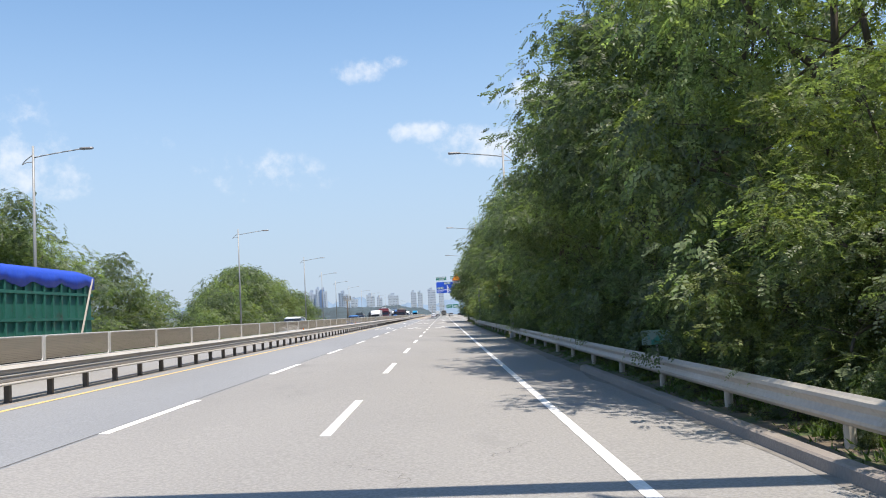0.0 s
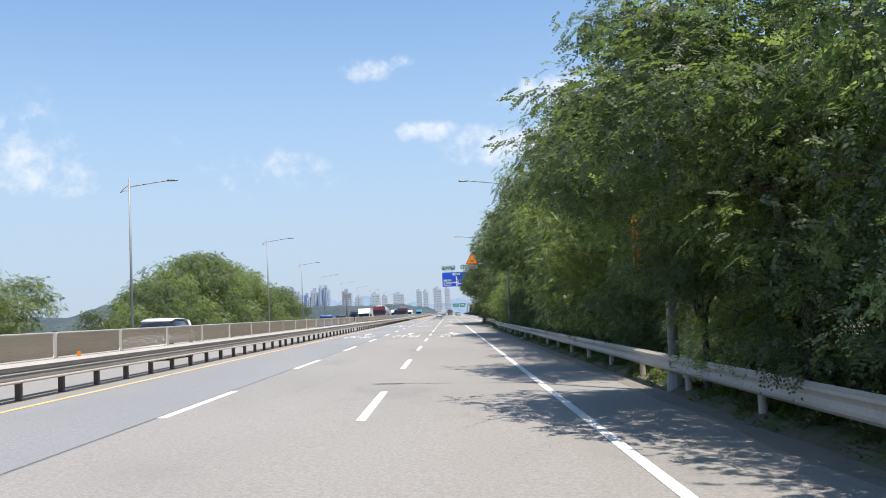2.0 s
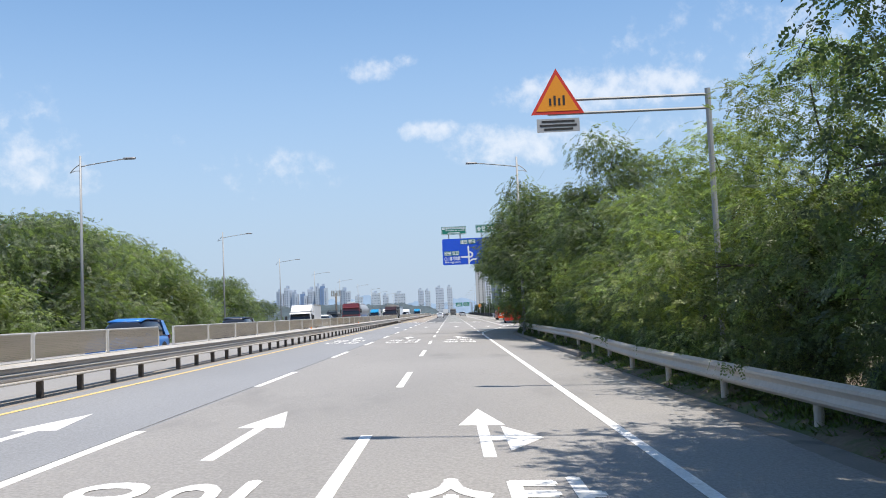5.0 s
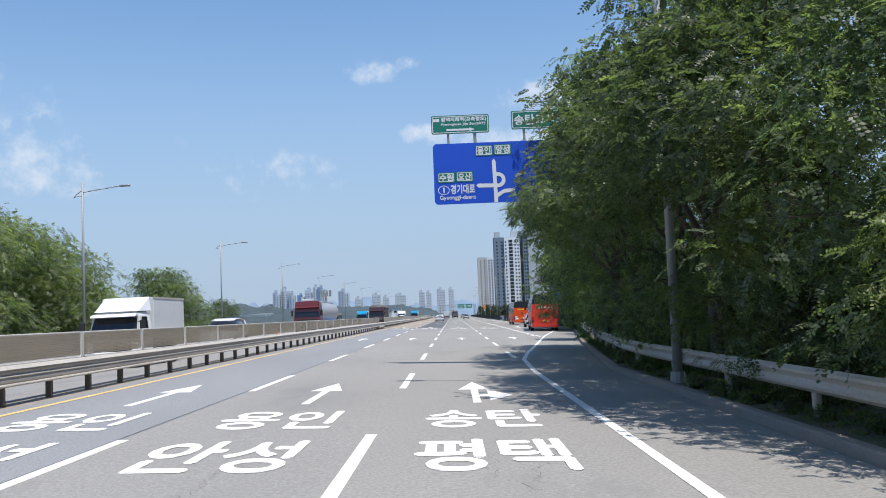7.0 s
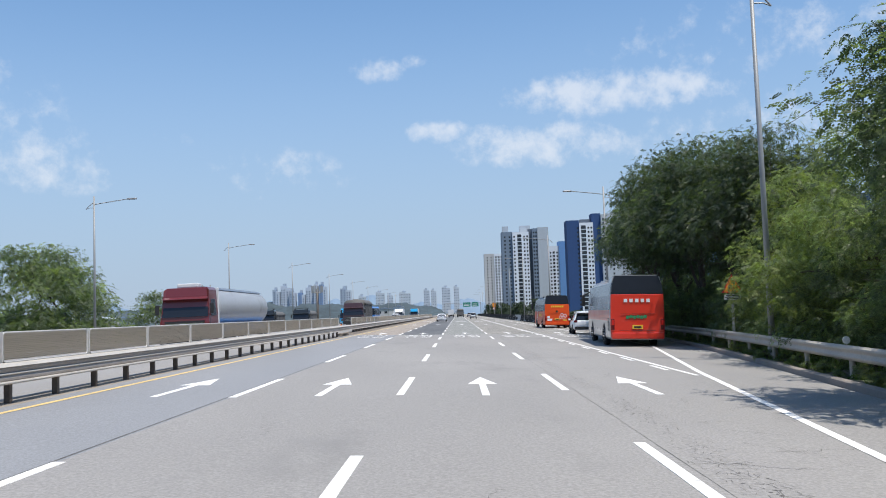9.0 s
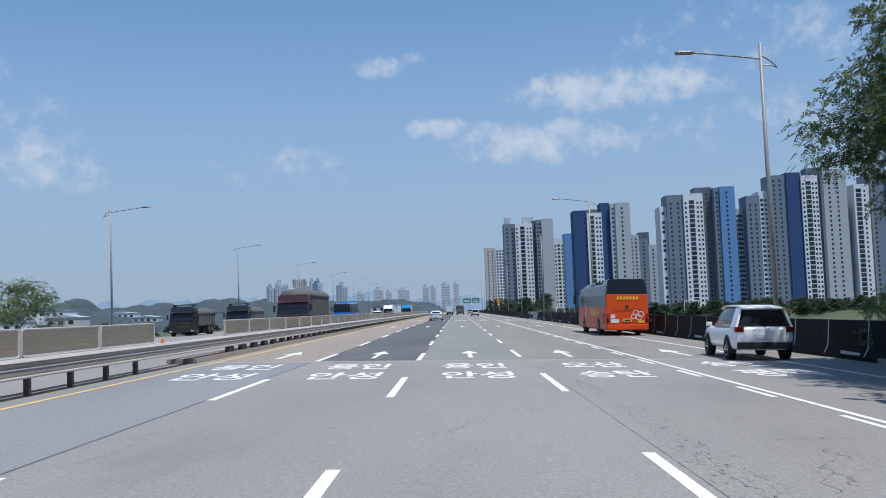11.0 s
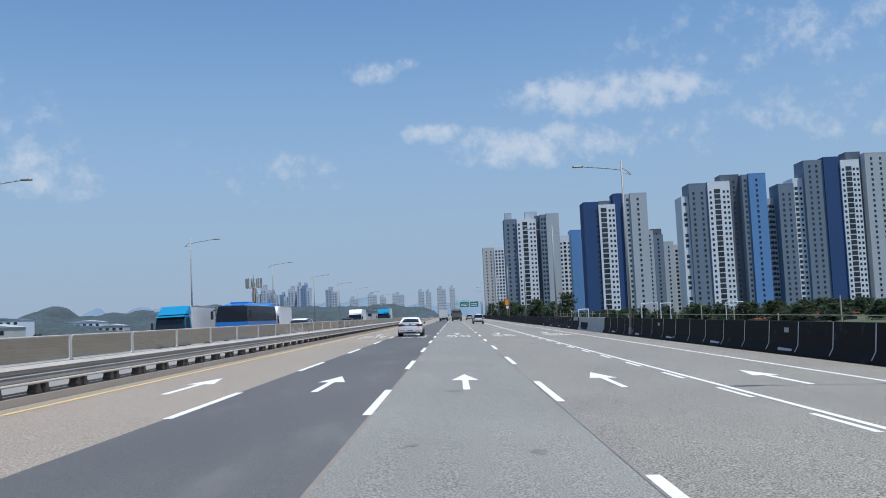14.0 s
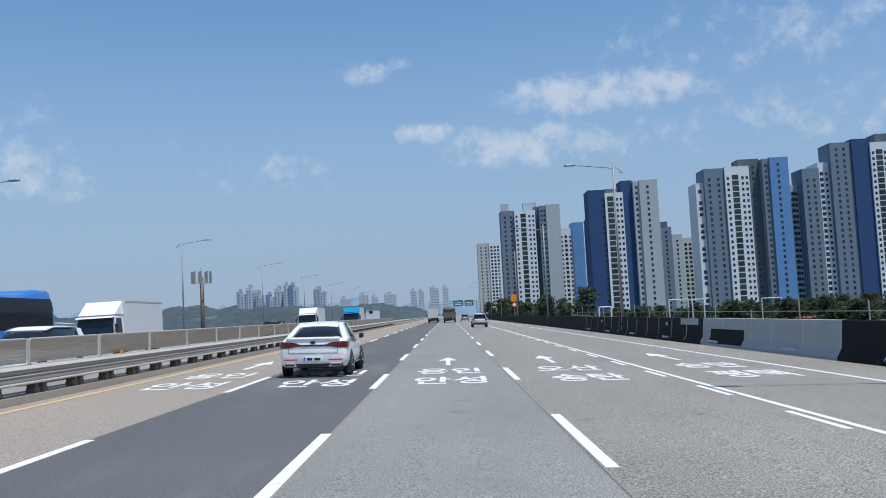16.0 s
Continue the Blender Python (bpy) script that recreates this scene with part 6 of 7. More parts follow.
    if extra == "rack":
        for y in (0.7, 1.2, 1.7):
            g = Geo()
            g.tube((-0.95, y, k + 0.2), (0.95, y, k + 0.2), 0.03, n=6)
            part("roof_rack_bar", g, BLACK_TRIM, t)
        for x in (-0.95, 0.95):
            g = Geo()
            g.box(x - 0.03, x + 0.03, 0.6, 1.75, k - 0.02, k + 0.22)
            part("roof_rack_side", g, BLACK_TRIM, t)
    return t


ROLL_R = math.degrees(math.atan(-SLOPE))


def stand(x, y, turn=0.0):
    """The pose of a vehicle on the tilted road."""
    tilt = ROLL_R if x > CROWN else -math.degrees(math.atan(0.012))
    return pose(x, y, gz(x), 0, tilt, turn)


bus("coach", "orange coach with black windows parked in the lay-by", ORANGE_PAINT, BLACK_PAINT, stand(9.55, 265.6), "orange")
bus("coach", "red-backed silver coach parked under the trees", GREY_PAINT, GREY_PAINT, stand(7.8, 215.3, -3.3), "red")
suv("suv", "white sport utility car parked between two coaches", WHITE_PAINT, stand(8.8, 239.5, -3.0))
sedan("sedan", "white sedan with dark glass on the bridge lane", WHITE_PAINT, stand(-3.63, 346.7))
suv("suv", "white sport utility car far down the road", SILVER_PAINT, stand(3.9, 432.0))
t = truck("delivery_truck", "white box truck far down the highway", WHITE_PAINT, stand(-2.9, 517, 180), "box", 6.5, 2.9, 1.05, 2.1)
t = truck("dump_truck", "grey tipper truck far down the highway", SILVER_PAINT, stand(0.5, 512, 180), "tarp", 8.0, 3.1, 1.2, 2.6)
suv("car", "grey car far down the highway", GREY_PAINT, stand(4.2, 540))
# the oncoming carriageway
truck("tipper_truck", "green tipper truck with a blue tarpaulin", CYAN_PAINT, stand(-13.3, 21.6), "dump", 9.6, 3.45, 1.25, 2.7)
suv("van", "white van on the oncoming lanes", WHITE_PAINT, stand(-12.2, 76, 180))
suv("car", "blue car on the oncoming lanes", BLUE_PAINT, stand(-12.6, 130, 180))
suv("car", "dark car on the oncoming lanes", NAVY_PAINT, stand(-13.6, 151, 180))
truck("box_truck", "small white box truck on the oncoming lanes", WHITE_PAINT, stand(-12.2, 164.0), "box", 5.3, 2.45, 0.9, 1.95)
suv("van", "white van on the oncoming lanes", WHITE_PAINT, stand(-13.2, 185.5, 180))
truck("tank_lorry", "maroon lorry with a pale steel tank trailer", MAROON_PAINT, stand(-14.2, 218.4), "tank", 15.0, 3.4, 1.25, 3.2)
truck("covered_truck", "dark brown truck with a grey tarpaulin body", BROWN_PAINT, stand(-12.9, 281.0), "tarp", 11.0, 3.45, 1.25, 3.05)
truck("truck", "black truck with a roof rack", BLACK_PAINT, stand(-27.8, 302.0), "tarp", 8.0, 2.7, 1.25, 2.9, "rack")
truck("truck", "black truck with a roof rack", BLACK_PAINT, stand(-24.2, 310.0), "tarp", 8.0, 2.7, 1.25, 2.9, "rack")
truck("truck", "blue truck with a white cargo box", CYAN_PAINT, stand(-21.7, 345.5), "box", 8.5, 3.15, 1.2, 2.5)
bus("coach", "blue coach with dark glass on the oncoming lanes", BLUE_PAINT, BLUE_PAINT, stand(-17.8, 360.6, 180), "blue")
truck("truck", "white truck with a white cargo box", WHITE_PAINT, stand(-20.5, 375.0), "box", 9.0, 3.3, 1.2, 2.5)
suv("car", "white car behind the glare screens", WHITE_PAINT, stand(-12.6, 352.0, 180))
suv("van", "dark van far along the oncoming lanes", NAVY_PAINT, stand(-14.5, 400.0, 180))
truck("truck", "white truck far along the oncoming lanes", WHITE_PAINT, stand(-17.5, 436.0), "box", 8.0, 3.2, 1.2, 2.5)
truck("truck", "blue truck far along the oncoming lanes", CYAN_PAINT, stand(-14.0, 455.0), "box", 8.0, 3.2, 1.2, 2.5)


# ---- signs ----
BLUE_SIGN = material("blue_sign_sheet", (0.004, 0.075, 0.56), 0.5, vary=0.05, grain=8, patch=0.8)
GREEN_SIGN = material("green_sign_sheet", (0.004, 0.17, 0.12), 0.5, vary=0.05, grain=8, patch=0.8)
SIGN_WHITE = material("white_sign_sheet", (0.72, 0.74, 0.76), 0.45, vary=0.04)
ORANGE_SIGN = material("orange_sign_sheet", (0.72, 0.26, 0.012), 0.5, vary=0.06)
RED_SIGN = material("red_sign_border", (0.55, 0.035, 0.02), 0.5, vary=0.06)
SIGN_BACK = material("grey_sign_metal", (0.4, 0.4, 0.4), 0.5, 0.4, vary=0.06)


def plate(parent, name, x0, x1, z0, z1, y, mat, r=0.08, d=0.03, border=None):
    """An upright sheet with rounded corners facing -y, with an optional border drawn inside it."""
    def ring(a0, a1, b0, b1, rr):
        out = []
        for cx, cz, s in ((a1 - rr, b1 - rr, 0), (a0 + rr, b1 - rr, 90), (a0 + rr, b0 + rr, 180), (a1 - rr, b0 + rr, 270)):
            out += [(cx + rr * math.cos(radians(s + 22.5 * i)), cz + rr * math.sin(radians(s + 22.5 * i))) for i in range(5)]
        return out

    g = Geo()
    o = ring(x0, x1, z0, z1, r)
    g.sweep([[(x, y, z) for x, z in o], [(x, y + d, z) for x, z in o]])
    ob = part(name, g, mat, parent)
    if border:
        g = Geo()
        e, w = 0.03, 0.022
        a, b = ring(x0 + e, x1 - e, z0 + e, z1 - e, r * 0.8), ring(x0 + e + w, x1 - e - w, z0 + e + w, z1 - e - w, r * 0.6)
        n = len(a)
        for i in range(n):
            j = (i + 1) % n
            g.quad((a[i][0], y - 0.004, a[i][1]), (b[i][0], y - 0.004, b[i][1]), (b[j][0], y - 0.004, b[j][1]), (a[j][0], y - 0.004, a[j][1]))
        part("border", g, border, ob)
    return ob


def letters(parent, words, x, z, w, h, y, mat=SIGN_WHITE, fat=0.006):
    me = bold(text_mesh("lettering", words, mat, w, h, 0.0), fat)
    ob = part("lettering", me, None, parent)
    ob.matrix_basis = pose(x, y, z, 90, 0, 0)
    return ob


def flat(parent, name, pts, y, mat):
    g = Geo()
    n = len(pts)
    g.v = [(x, y, z) for x, z in pts] + [(x, y + 0.006, z) for x, z in pts]
    g.f = [tuple(range(n))] + [(i, (i + 1) % n, (i + 1) % n + n, i + n) for i in range(n)]
    g.m = [0] * len(g.f)
    return part(name, g, mat, parent)


def gantry():
    y = 161.8
    t = thing("direction_sign", "blue overhead direction sign with two green signs on top", "road sign")
    g = Geo()
    g.tube((6.1, y + 0.3, -0.5), (6.1, y + 0.3, 7.6), 0.17, 0.13, n=12)
    part("mast", g, LAMP_STEEL, t, smooth=True)
    for z in (5.6, 6.7):
        g = Geo()
        g.tube((6.1, y + 0.3, z), (-0.6, y + 0.2, z + 0.05), 0.085, 0.06, n=10)
        part("cantilever", g, LAMP_STEEL, t, smooth=True)
    for x in (-0.45, 0.4, 2.0, 2.9):
        g = Geo()
        g.box(x - 0.035, x + 0.035, y + 0.06, y + 0.14, 5.3, 7.5)
        part("bracket", g, LAMP_STEEL, t)
    b = plate(t, "blue_panel", -0.96, 3.05, 5.14, 7.1, y, BLUE_SIGN, 0.12)
    yy = y - 0.006
    # the sheet's own grid: a across from its edge, b down from its top, in centimetres
    X = lambda a: -0.96 + a / 100
    Z = lambda b: 7.1 - b / 100
    for (a, c, p, q), words in (((136, 191.5, 9.5, 44), "용인"), ((196, 251, 8.5, 43), "양성"), ((12, 67.5, 93, 126.5), "수원"), ((71, 126, 92, 125.5), "오산")):
        q2 = plate(b, "green_tab", X(a), X(c), Z(q), Z(p), yy - 0.004, GREEN_SIGN, 0.03, 0.008, SIGN_WHITE)
        letters(q2, words, X(a + 7), Z(q - 6), (c - a - 14) / 100, (q - p - 12) / 100, yy - 0.011)
    letters(b, "경기대로", X(53), Z(163), 0.77, 0.29, yy)
    letters(b, "Gyeonggi-daero", X(17), Z(185), 1.16, 0.17, yy, fat=0.003)
    flat(b, "route_digit", [(X(29), Z(160)), (X(33), Z(160)), (X(33), Z(141)), (X(30), Z(141)), (X(26.5), Z(144.5)), (X(29), Z(146))], yy, SIGN_WHITE)
    g = Geo()
    n = 24
    cx, cz = X(30.5), Z(150.5)
    for i in range(n):
        a0, a1 = 2 * math.pi * i / n, 2 * math.pi * (i + 1) / n
        P = [(cx + k * 0.185 * math.cos(v), cz + k * 0.15 * math.sin(v)) for k in (0.88, 1.0) for v in (a0, a1)]
        g.quad((P[0][0], yy, P[0][1]), (P[2][0], yy, P[2][1]), (P[3][0], yy, P[3][1]), (P[1][0], yy, P[1][1]))
    part("route_ring", g, SIGN_WHITE, b)
    flat(b, "arrow_stem", [(X(191), Z(195)), (X(203), Z(195)), (X(200), Z(63)), (X(194), Z(53.5)), (X(188), Z(63))], yy, SIGN_WHITE)
    flat(b, "arrow_left", [(X(134), Z(139)), (X(142), Z(133)), (X(205), Z(135)), (X(205), Z(147)), (X(142), Z(146))], yy - 0.002, SIGN_WHITE)
    g = Geo()
    for i in range(10):
        a0, a1 = radians(-95 + 21 * i), radians(-95 + 21 * (i + 1))
        P = [(X(205) + k * math.cos(v), Z(123) + k * math.sin(v)) for k in (0.125, 0.245) for v in (a0, a1)]
        g.quad((P[0][0], yy - 0.003, P[0][1]), (P[2][0], yy - 0.003, P[2][1]), (P[3][0], yy - 0.003, P[3][1]), (P[1][0], yy - 0.003, P[1][1]))
    part("arrow_loop", g, SIGN_WHITE, b)
    flat(b, "arrow_right", [(X(202), Z(180)), (X(202), Z(166)), (X(222), Z(154)), (X(250), Z(152)), (X(259), Z(157)), (X(250), Z(163)), (X(224), Z(166))], yy - 0.002, SIGN_WHITE)
    g1 = plate(t, "green_panel", -0.98, 0.88, 7.42, 8.02, y, GREEN_SIGN, 0.05, 0.03, SIGN_WHITE)
    letters(g1, "평택지제역(고속철도)", -0.66, 7.8, 1.45, 0.15, yy)
    letters(g1, "Pyeongtaek Jije Stn(SRT)", -0.66, 7.67, 1.42, 0.095, yy, fat=0.003)
    flat(g1, "arrow", [(-0.5, 7.515), (0.25, 7.515), (0.25, 7.485), (0.42, 7.545), (0.25, 7.605), (0.25, 7.575), (-0.5, 7.575)], yy, SIGN_WHITE)
    flat(g1, "train_symbol", [(-0.92, 7.82), (-0.72, 7.82), (-0.72, 7.92), (-0.92, 7.92)], yy, SIGN_WHITE)
    g2 = plate(t, "green_panel", 1.6, 3.5, 7.48, 8.08, y, GREEN_SIGN, 0.05, 0.03, SIGN_WHITE)
    letters(g2, "송탄교차로", 1.7, 7.62, 1.65, 0.33, yy)
    for x in (-0.45, 0.42, 2.0, 3.0):
        g = Geo()
        g.box(x - 0.04, x + 0.04, y + 0.032, y + 0.08, 7.0, 7.95)
        part("stay", g, LAMP_STEEL, t)


gantry()


def warning_sign(x, y, z, s, label, pole_x, arm=False, plate_below=True, ground=None):
    t = thing("warning_sign", label, "road sign")
    P = lambda k, dx: [(x - s * k, z - s * 0.58 * k + 0.58 * (1 - k) * 0.0), (x + s * k, z - s * 0.58 * k), (x, z + s * 1.16 * k)]
    g = Geo()
    g.sweep([[(a, y, b) for a, b in P(1.0, 0)], [(a, y + 0.03, b) for a, b in P(1.0, 0)]])
    b = part("border_plate", g, RED_SIGN, t)
    g = Geo()
    g.sweep([[(a, y - 0.006, b2) for a, b2 in P(0.8, 0)], [(a, y, b2) for a, b2 in P(0.8, 0)]])
    f = part("face", g, ORANGE_SIGN, b)
    for k in range(4):
        g = Geo()
        xx = x - s * 0.3 + k * s * 0.17
        g.box(xx, xx + s * 0.08, y - 0.012, y - 0.006, z - s * 0.25, z + s * (0.02 + 0.1 * (k % 2)))
        part("symbol", g, BLACK_TRIM, f)
    if plate_below:
        g = Geo()
        g.box(x - s * 0.8, x + s * 0.8, y, y + 0.03, z - s * 1.25, z - s * 0.75)
        p = part("lower_plate", g, SIGN_BACK, t, "grey-white plate with rows of dark bars")
        for zz, w in ((0.84, 0.62), (0.99, 0.7), (1.13, 0.55)):
            g = Geo()
            g.box(x - s * w, x + s * w, y - 0.005, y, z - s * (zz + 0.06), z - s * (zz - 0.02))
            part("plate_bar", g, BLACK_TRIM, p)
    zb = -0.4 if ground is None else ground
    g = Geo()
    g.tube((pole_x, y + 0.08, zb), (pole_x, y + 0.08, z + (0.1 if arm else s * 0.4)), 0.06, n=10)
    part("pole", g, LAMP_STEEL, t)
    if arm:
        for zz in (z - 0.3, z - 0.02):
            g = Geo()
            g.tube((pole_x, y + 0.08, zz), (x - 0.2, y + 0.06, zz), 0.03, n=8)
            part("arm", g, LAMP_STEEL, t)


warning_sign(1.82, 112.0, 5.85, 0.54, "orange triangular warning sign with a red border on an arm", 4.9, True)
warning_sign(10.54, 209.5, 2.3, 0.42, "orange triangular warning sign among the leaves", 10.54)


def bridge_sign():
    t = thing("warning_sign", "orange square warning sign over a round one at the bridge end", "road sign")
    plate(t, "orange_panel", 11.35, 12.45, 3.3, 4.6, 482.0, ORANGE_SIGN, 0.1, 0.03, BLACK_TRIM)
    g = Geo()
    g.tube((11.9, 482.0, 2.75), (11.9, 481.97, 2.75), 0.42, n=24)
    ring = part("round_panel", g, RED_SIGN, t)
    g = Geo()
    g.tube((11.9, 481.968, 2.75), (11.9, 481.96, 2.75), 0.31, n=24)
    part("face", g, SIGN_WHITE, ring)
    g = Geo()
    g.tube((11.9, 482.1, -0.4), (11.9, 482.1, 4.4), 0.06, n=10)
    part("pole", g, LAMP_STEEL, t)


bridge_sign()


def p_sign():
    t = thing("parking_sign", "orange parking notice strapped to a lamp pole, half hidden by leaves", "road sign")
    b = plate(t, "panel", 3.3, 3.95, 2.28, 3.3, 53.9, ORANGE_SIGN, 0.04, 0.03, BLACK_TRIM)
    letters(b, "P", 3.46, 2.56, 0.09, 0.13, 53.89, BLACK_TRIM)
    for k in range(3):
        flat(b, "dark_bar", [(3.44 + 0.15 * k, 2.76), (3.54 + 0.15 * k, 2.76), (3.54 + 0.15 * k, 2.88), (3.44 + 0.15 * k, 2.88)], 53.89, BLACK_TRIM)
        flat(b, "small_bar", [(3.38 + 0.18 * k, 2.38), (3.49 + 0.18 * k, 2.38), (3.49 + 0.18 * k, 2.45), (3.38 + 0.18 * k, 2.45)], 53.89, BLACK_TRIM)
    for z in (2.5, 3.1):
        g = Geo()
        g.box(3.4, 4.17, 53.935, 53.97, z, z + 0.05)
        g.box(4.14, 4.18, 53.93, 54.42, z, z + 0.05)
        part("strap", g, STEEL, t)
    t2 = thing("marker_board", "small pale green board on a post behind the guard rail", "road sign")
    g = Geo()
    g.tube((4.85, 21.04, -0.1), (4.85, 21.04, 0.95), 0.03, n=8)
    part("post", g, STEEL, t2)
    g = Geo()
    g.box(4.5, 5.2, 20.99, 21.008, 0.64, 0.98)
    part("board", g, material("faded_green_board", (0.3, 0.42, 0.4), 0.6, vary=0.12, grain=12, patch=2.0, stain=((0.08, 0.36, 0.3), 2.5, 0.5, 0.6)), t2, bevel=0.005)


p_sign()


def far_gantry():
    t = thing("overhead_gantry", "far overhead gantry with two green direction signs", "road sign")
    y = 790
    for x in (-9.0, 15.4):
        g = Geo()
        g.tube((x, y, -0.4), (x, y, 8.4), 0.22, n=10)
        part("mast", g, LAMP_STEEL, t)
    for z in (7.2, 8.2):
        g = Geo()
        g.tube((-9.0, y, z), (15.4, y, z), 0.13, n=8)
        part("beam", g, LAMP_STEEL, t)
    for x0, x1 in ((3.4, 8.4), (9.2, 13.8)):
        b = plate(t, "green_panel", x0, x1, 5.6, 8.6, y - 0.3, GREEN_SIGN, 0.1, 0.05, SIGN_WHITE)
        for k in range(2):
            flat(b, "white_bar", [(x0 + 0.6, 6.3 + 0.9 * k), (x1 - 0.8, 6.3 + 0.9 * k), (x1 - 0.8, 6.65 + 0.9 * k), (x0 + 0.6, 6.65 + 0.9 * k)], y - 0.32, SIGN_WHITE)


far_gantry()


# ---- apartment towers ----
APT_WHITE = material("white_tower_paint", (0.66, 0.7, 0.76), 0.8, vary=0.05, grain=0.8, patch=0.06)
APT_GREY = material("pale_grey_tower_paint", (0.39, 0.432, 0.475), 0.8, vary=0.06, grain=0.8, patch=0.06)
# blue-grey, navy and slate are darkened to hold the shade of turned sides
APT_BLUEGREY = material("shaded_blue_grey_tower_paint", (0.15, 0.2, 0.265), 0.8, vary=0.06, grain=0.8, patch=0.06)
APT_NAVY = material("shaded_navy_tower_paint", (0.02, 0.062, 0.175), 0.8, vary=0.08, grain=0.8, patch=0.06)
APT_BLUE = material("sky_blue_tower_paint", (0.11, 0.25, 0.5), 0.8, vary=0.06, grain=0.8, patch=0.06)
APT_SLATE = material("shaded_slate_tower_paint", (0.09, 0.115, 0.15), 0.8, vary=0.08, grain=0.8, patch=0.06)
APT_BEIGE = material("beige_tower_paint", (0.46, 0.46, 0.46), 0.8, vary=0.06, grain=0.8, patch=0.06)
APT_GLASS = material("dark_apartment_window", (0.03, 0.034, 0.04), 0.2, vary=0.3, grain=0.5, patch=0.2, tint=0.5)
BASE_Z = -6.5


def window_mesh(w, h):
    g = Geo()
    g.box(-w / 2, w / 2, -0.07, 0.05, 0, h)
    return g.mesh("window", APT_GLASS)


WIN_S, WIN_M, WIN_L = window_mesh(1.15, 1.35), window_mesh(1.7, 1.7), window_mesh(3.2, 2.3)


def tower(label, wings, floor=2.85):
    """wings: (x0, x1, y front, depth, top, paint, ((column, size, skip), ...)) with columns as fractions of the wing's width."""
    t = thing("apartment_tower", label, "apartment building", group="apartment towers")
    for x0, x1, y, d, top, mat, cols in wings:
        g = Geo()
        g.box(x0, x1, y, y + d, BASE_Z - 1, top)
        w = part("wing", g, mat, t)
        g = Geo()
        g.box(x0 - 0.02, x1 + 0.02, y - 0.02, y + d + 0.02, top, top + 0.55)
        part("parapet", g, mat, w)
        for fx, size, every in cols:
            z = BASE_Z + 4.5
            n = 0
            while z < top - 3.2:
                if every == 1 or n % every != every - 1:
                    o = part("window", size, None, w)
                    o.location = (x0 + (x1 - x0) * fx, y, z)
                z += floor
                n += 1
    return t


S, M, Lg = WIN_S, WIN_M, WIN_L
tower("white and blue-grey apartment tower with rows of windows", [
    (35.4, 43.7, 872, 14, 62.0, APT_BLUEGREY, ((0.3, S, 1), (0.75, S, 1))),
    (43.7, 56.2, 870, 14, 61.5, APT_WHITE, ((0.1, S, 1), (0.42, Lg, 1), (0.72, S, 1), (0.9, S, 1))),
    (56.2, 59.0, 876, 12, 64.0, APT_SLATE, ()),
    (59.0, 63.0, 871, 14, 64.0, APT_BLUEGREY, ((0.3, S, 1), (0.75, S, 1))),
    (63.0, 71.4, 870.5, 14, 64.6, APT_GREY, ()),
    (36.5, 41.0, 877, 6, 66.8, APT_GREY, ()), (50.0, 58.0, 878, 6, 67.0, APT_GREY, ())])
tower("navy and white apartment tower with a pale grey slab", [
    (74.8, 83.2, 783, 14, 60.5, APT_NAVY, ((0.88, S, 1),)),
    (83.2, 92.4, 782, 14, 58.6, APT_WHITE, ((0.3, Lg, 1), (0.66, S, 1), (0.88, S, 1))),
    (92.4, 98.2, 786, 12, 65.0, APT_NAVY, ()),
    (98.2, 101.2, 783.5, 14, 64.0, APT_GREY, ((0.5, S, 1),)),
    (101.2, 110.4, 782.5, 14, 64.4, APT_GREY, ((0.45, S, 1),)),
    (85.0, 92.0, 790, 5, 61.6, APT_SLATE, ())])
tower("grey and sky-blue apartment tower", [
    (126.3, 130.2, 770, 14, 59.5, APT_WHITE, ((0.5, M, 4),)),
    (130.2, 140.2, 768, 14, 66.2, APT_BLUEGREY, ((0.25, S, 1), (0.7, S, 1))),
    (140.2, 152.2, 767, 14, 66.6, APT_WHITE, ((0.12, S, 1), (0.42, Lg, 1), (0.72, S, 1), (0.9, S, 1))),
    (149.0, 159.4, 773, 10, 70.8, APT_SLATE, ((0.7, S, 1),)),
    (159.4, 162.8, 768.5, 14, 69.8, APT_BLUEGREY, ((0.5, S, 1),)),
    (162.8, 172.0, 767.5, 14, 70.2, APT_BLUE, ((0.45, S, 1),))])
tower("white and grey apartment tower", [
    (172.2, 178.6, 775, 14, 56.8, APT_GREY, ((0.35, S, 1), (0.6, M, 1), (0.85, S, 1))),
    (178.6, 187.0, 768, 14, 63.8, APT_BLUEGREY, ((0.3, S, 1), (0.7, S, 1))),
    (187.0, 192.4, 769, 14, 66.6, APT_WHITE, ((0.3, M, 1), (0.75, S, 1)))])
tower("tall navy and white apartment tower", [
    (192.4, 202.8, 766, 14, 75.6, APT_BLUEGREY, ((0.3, S, 1), (0.65, S, 1))),
    (202.8, 211.4, 765, 15, 76.8, APT_NAVY, ()),
    (211.4, 221.4, 764, 15, 74.6, APT_WHITE, ((0.12, S, 1), (0.42, Lg, 1), (0.7, S, 1), (0.9, S, 1))),
    (218.0, 226.0, 772, 9, 80.0, APT_SLATE, ()),
    (226.0, 240.0, 767, 14, 78.4, APT_GREY, ((0.25, S, 1), (0.6, S, 1)))])
tower("pale grey apartment tower", [
    (243.0, 252.0, 764, 14, 68.0, APT_WHITE, ((0.3, Lg, 1), (0.7, S, 1))), (252.0, 262.0, 766, 14, 74.0, APT_BLUEGREY, ((0.4, S, 1),)), (262.0, 272.0, 768, 14, 70.0, APT_NAVY, ())])
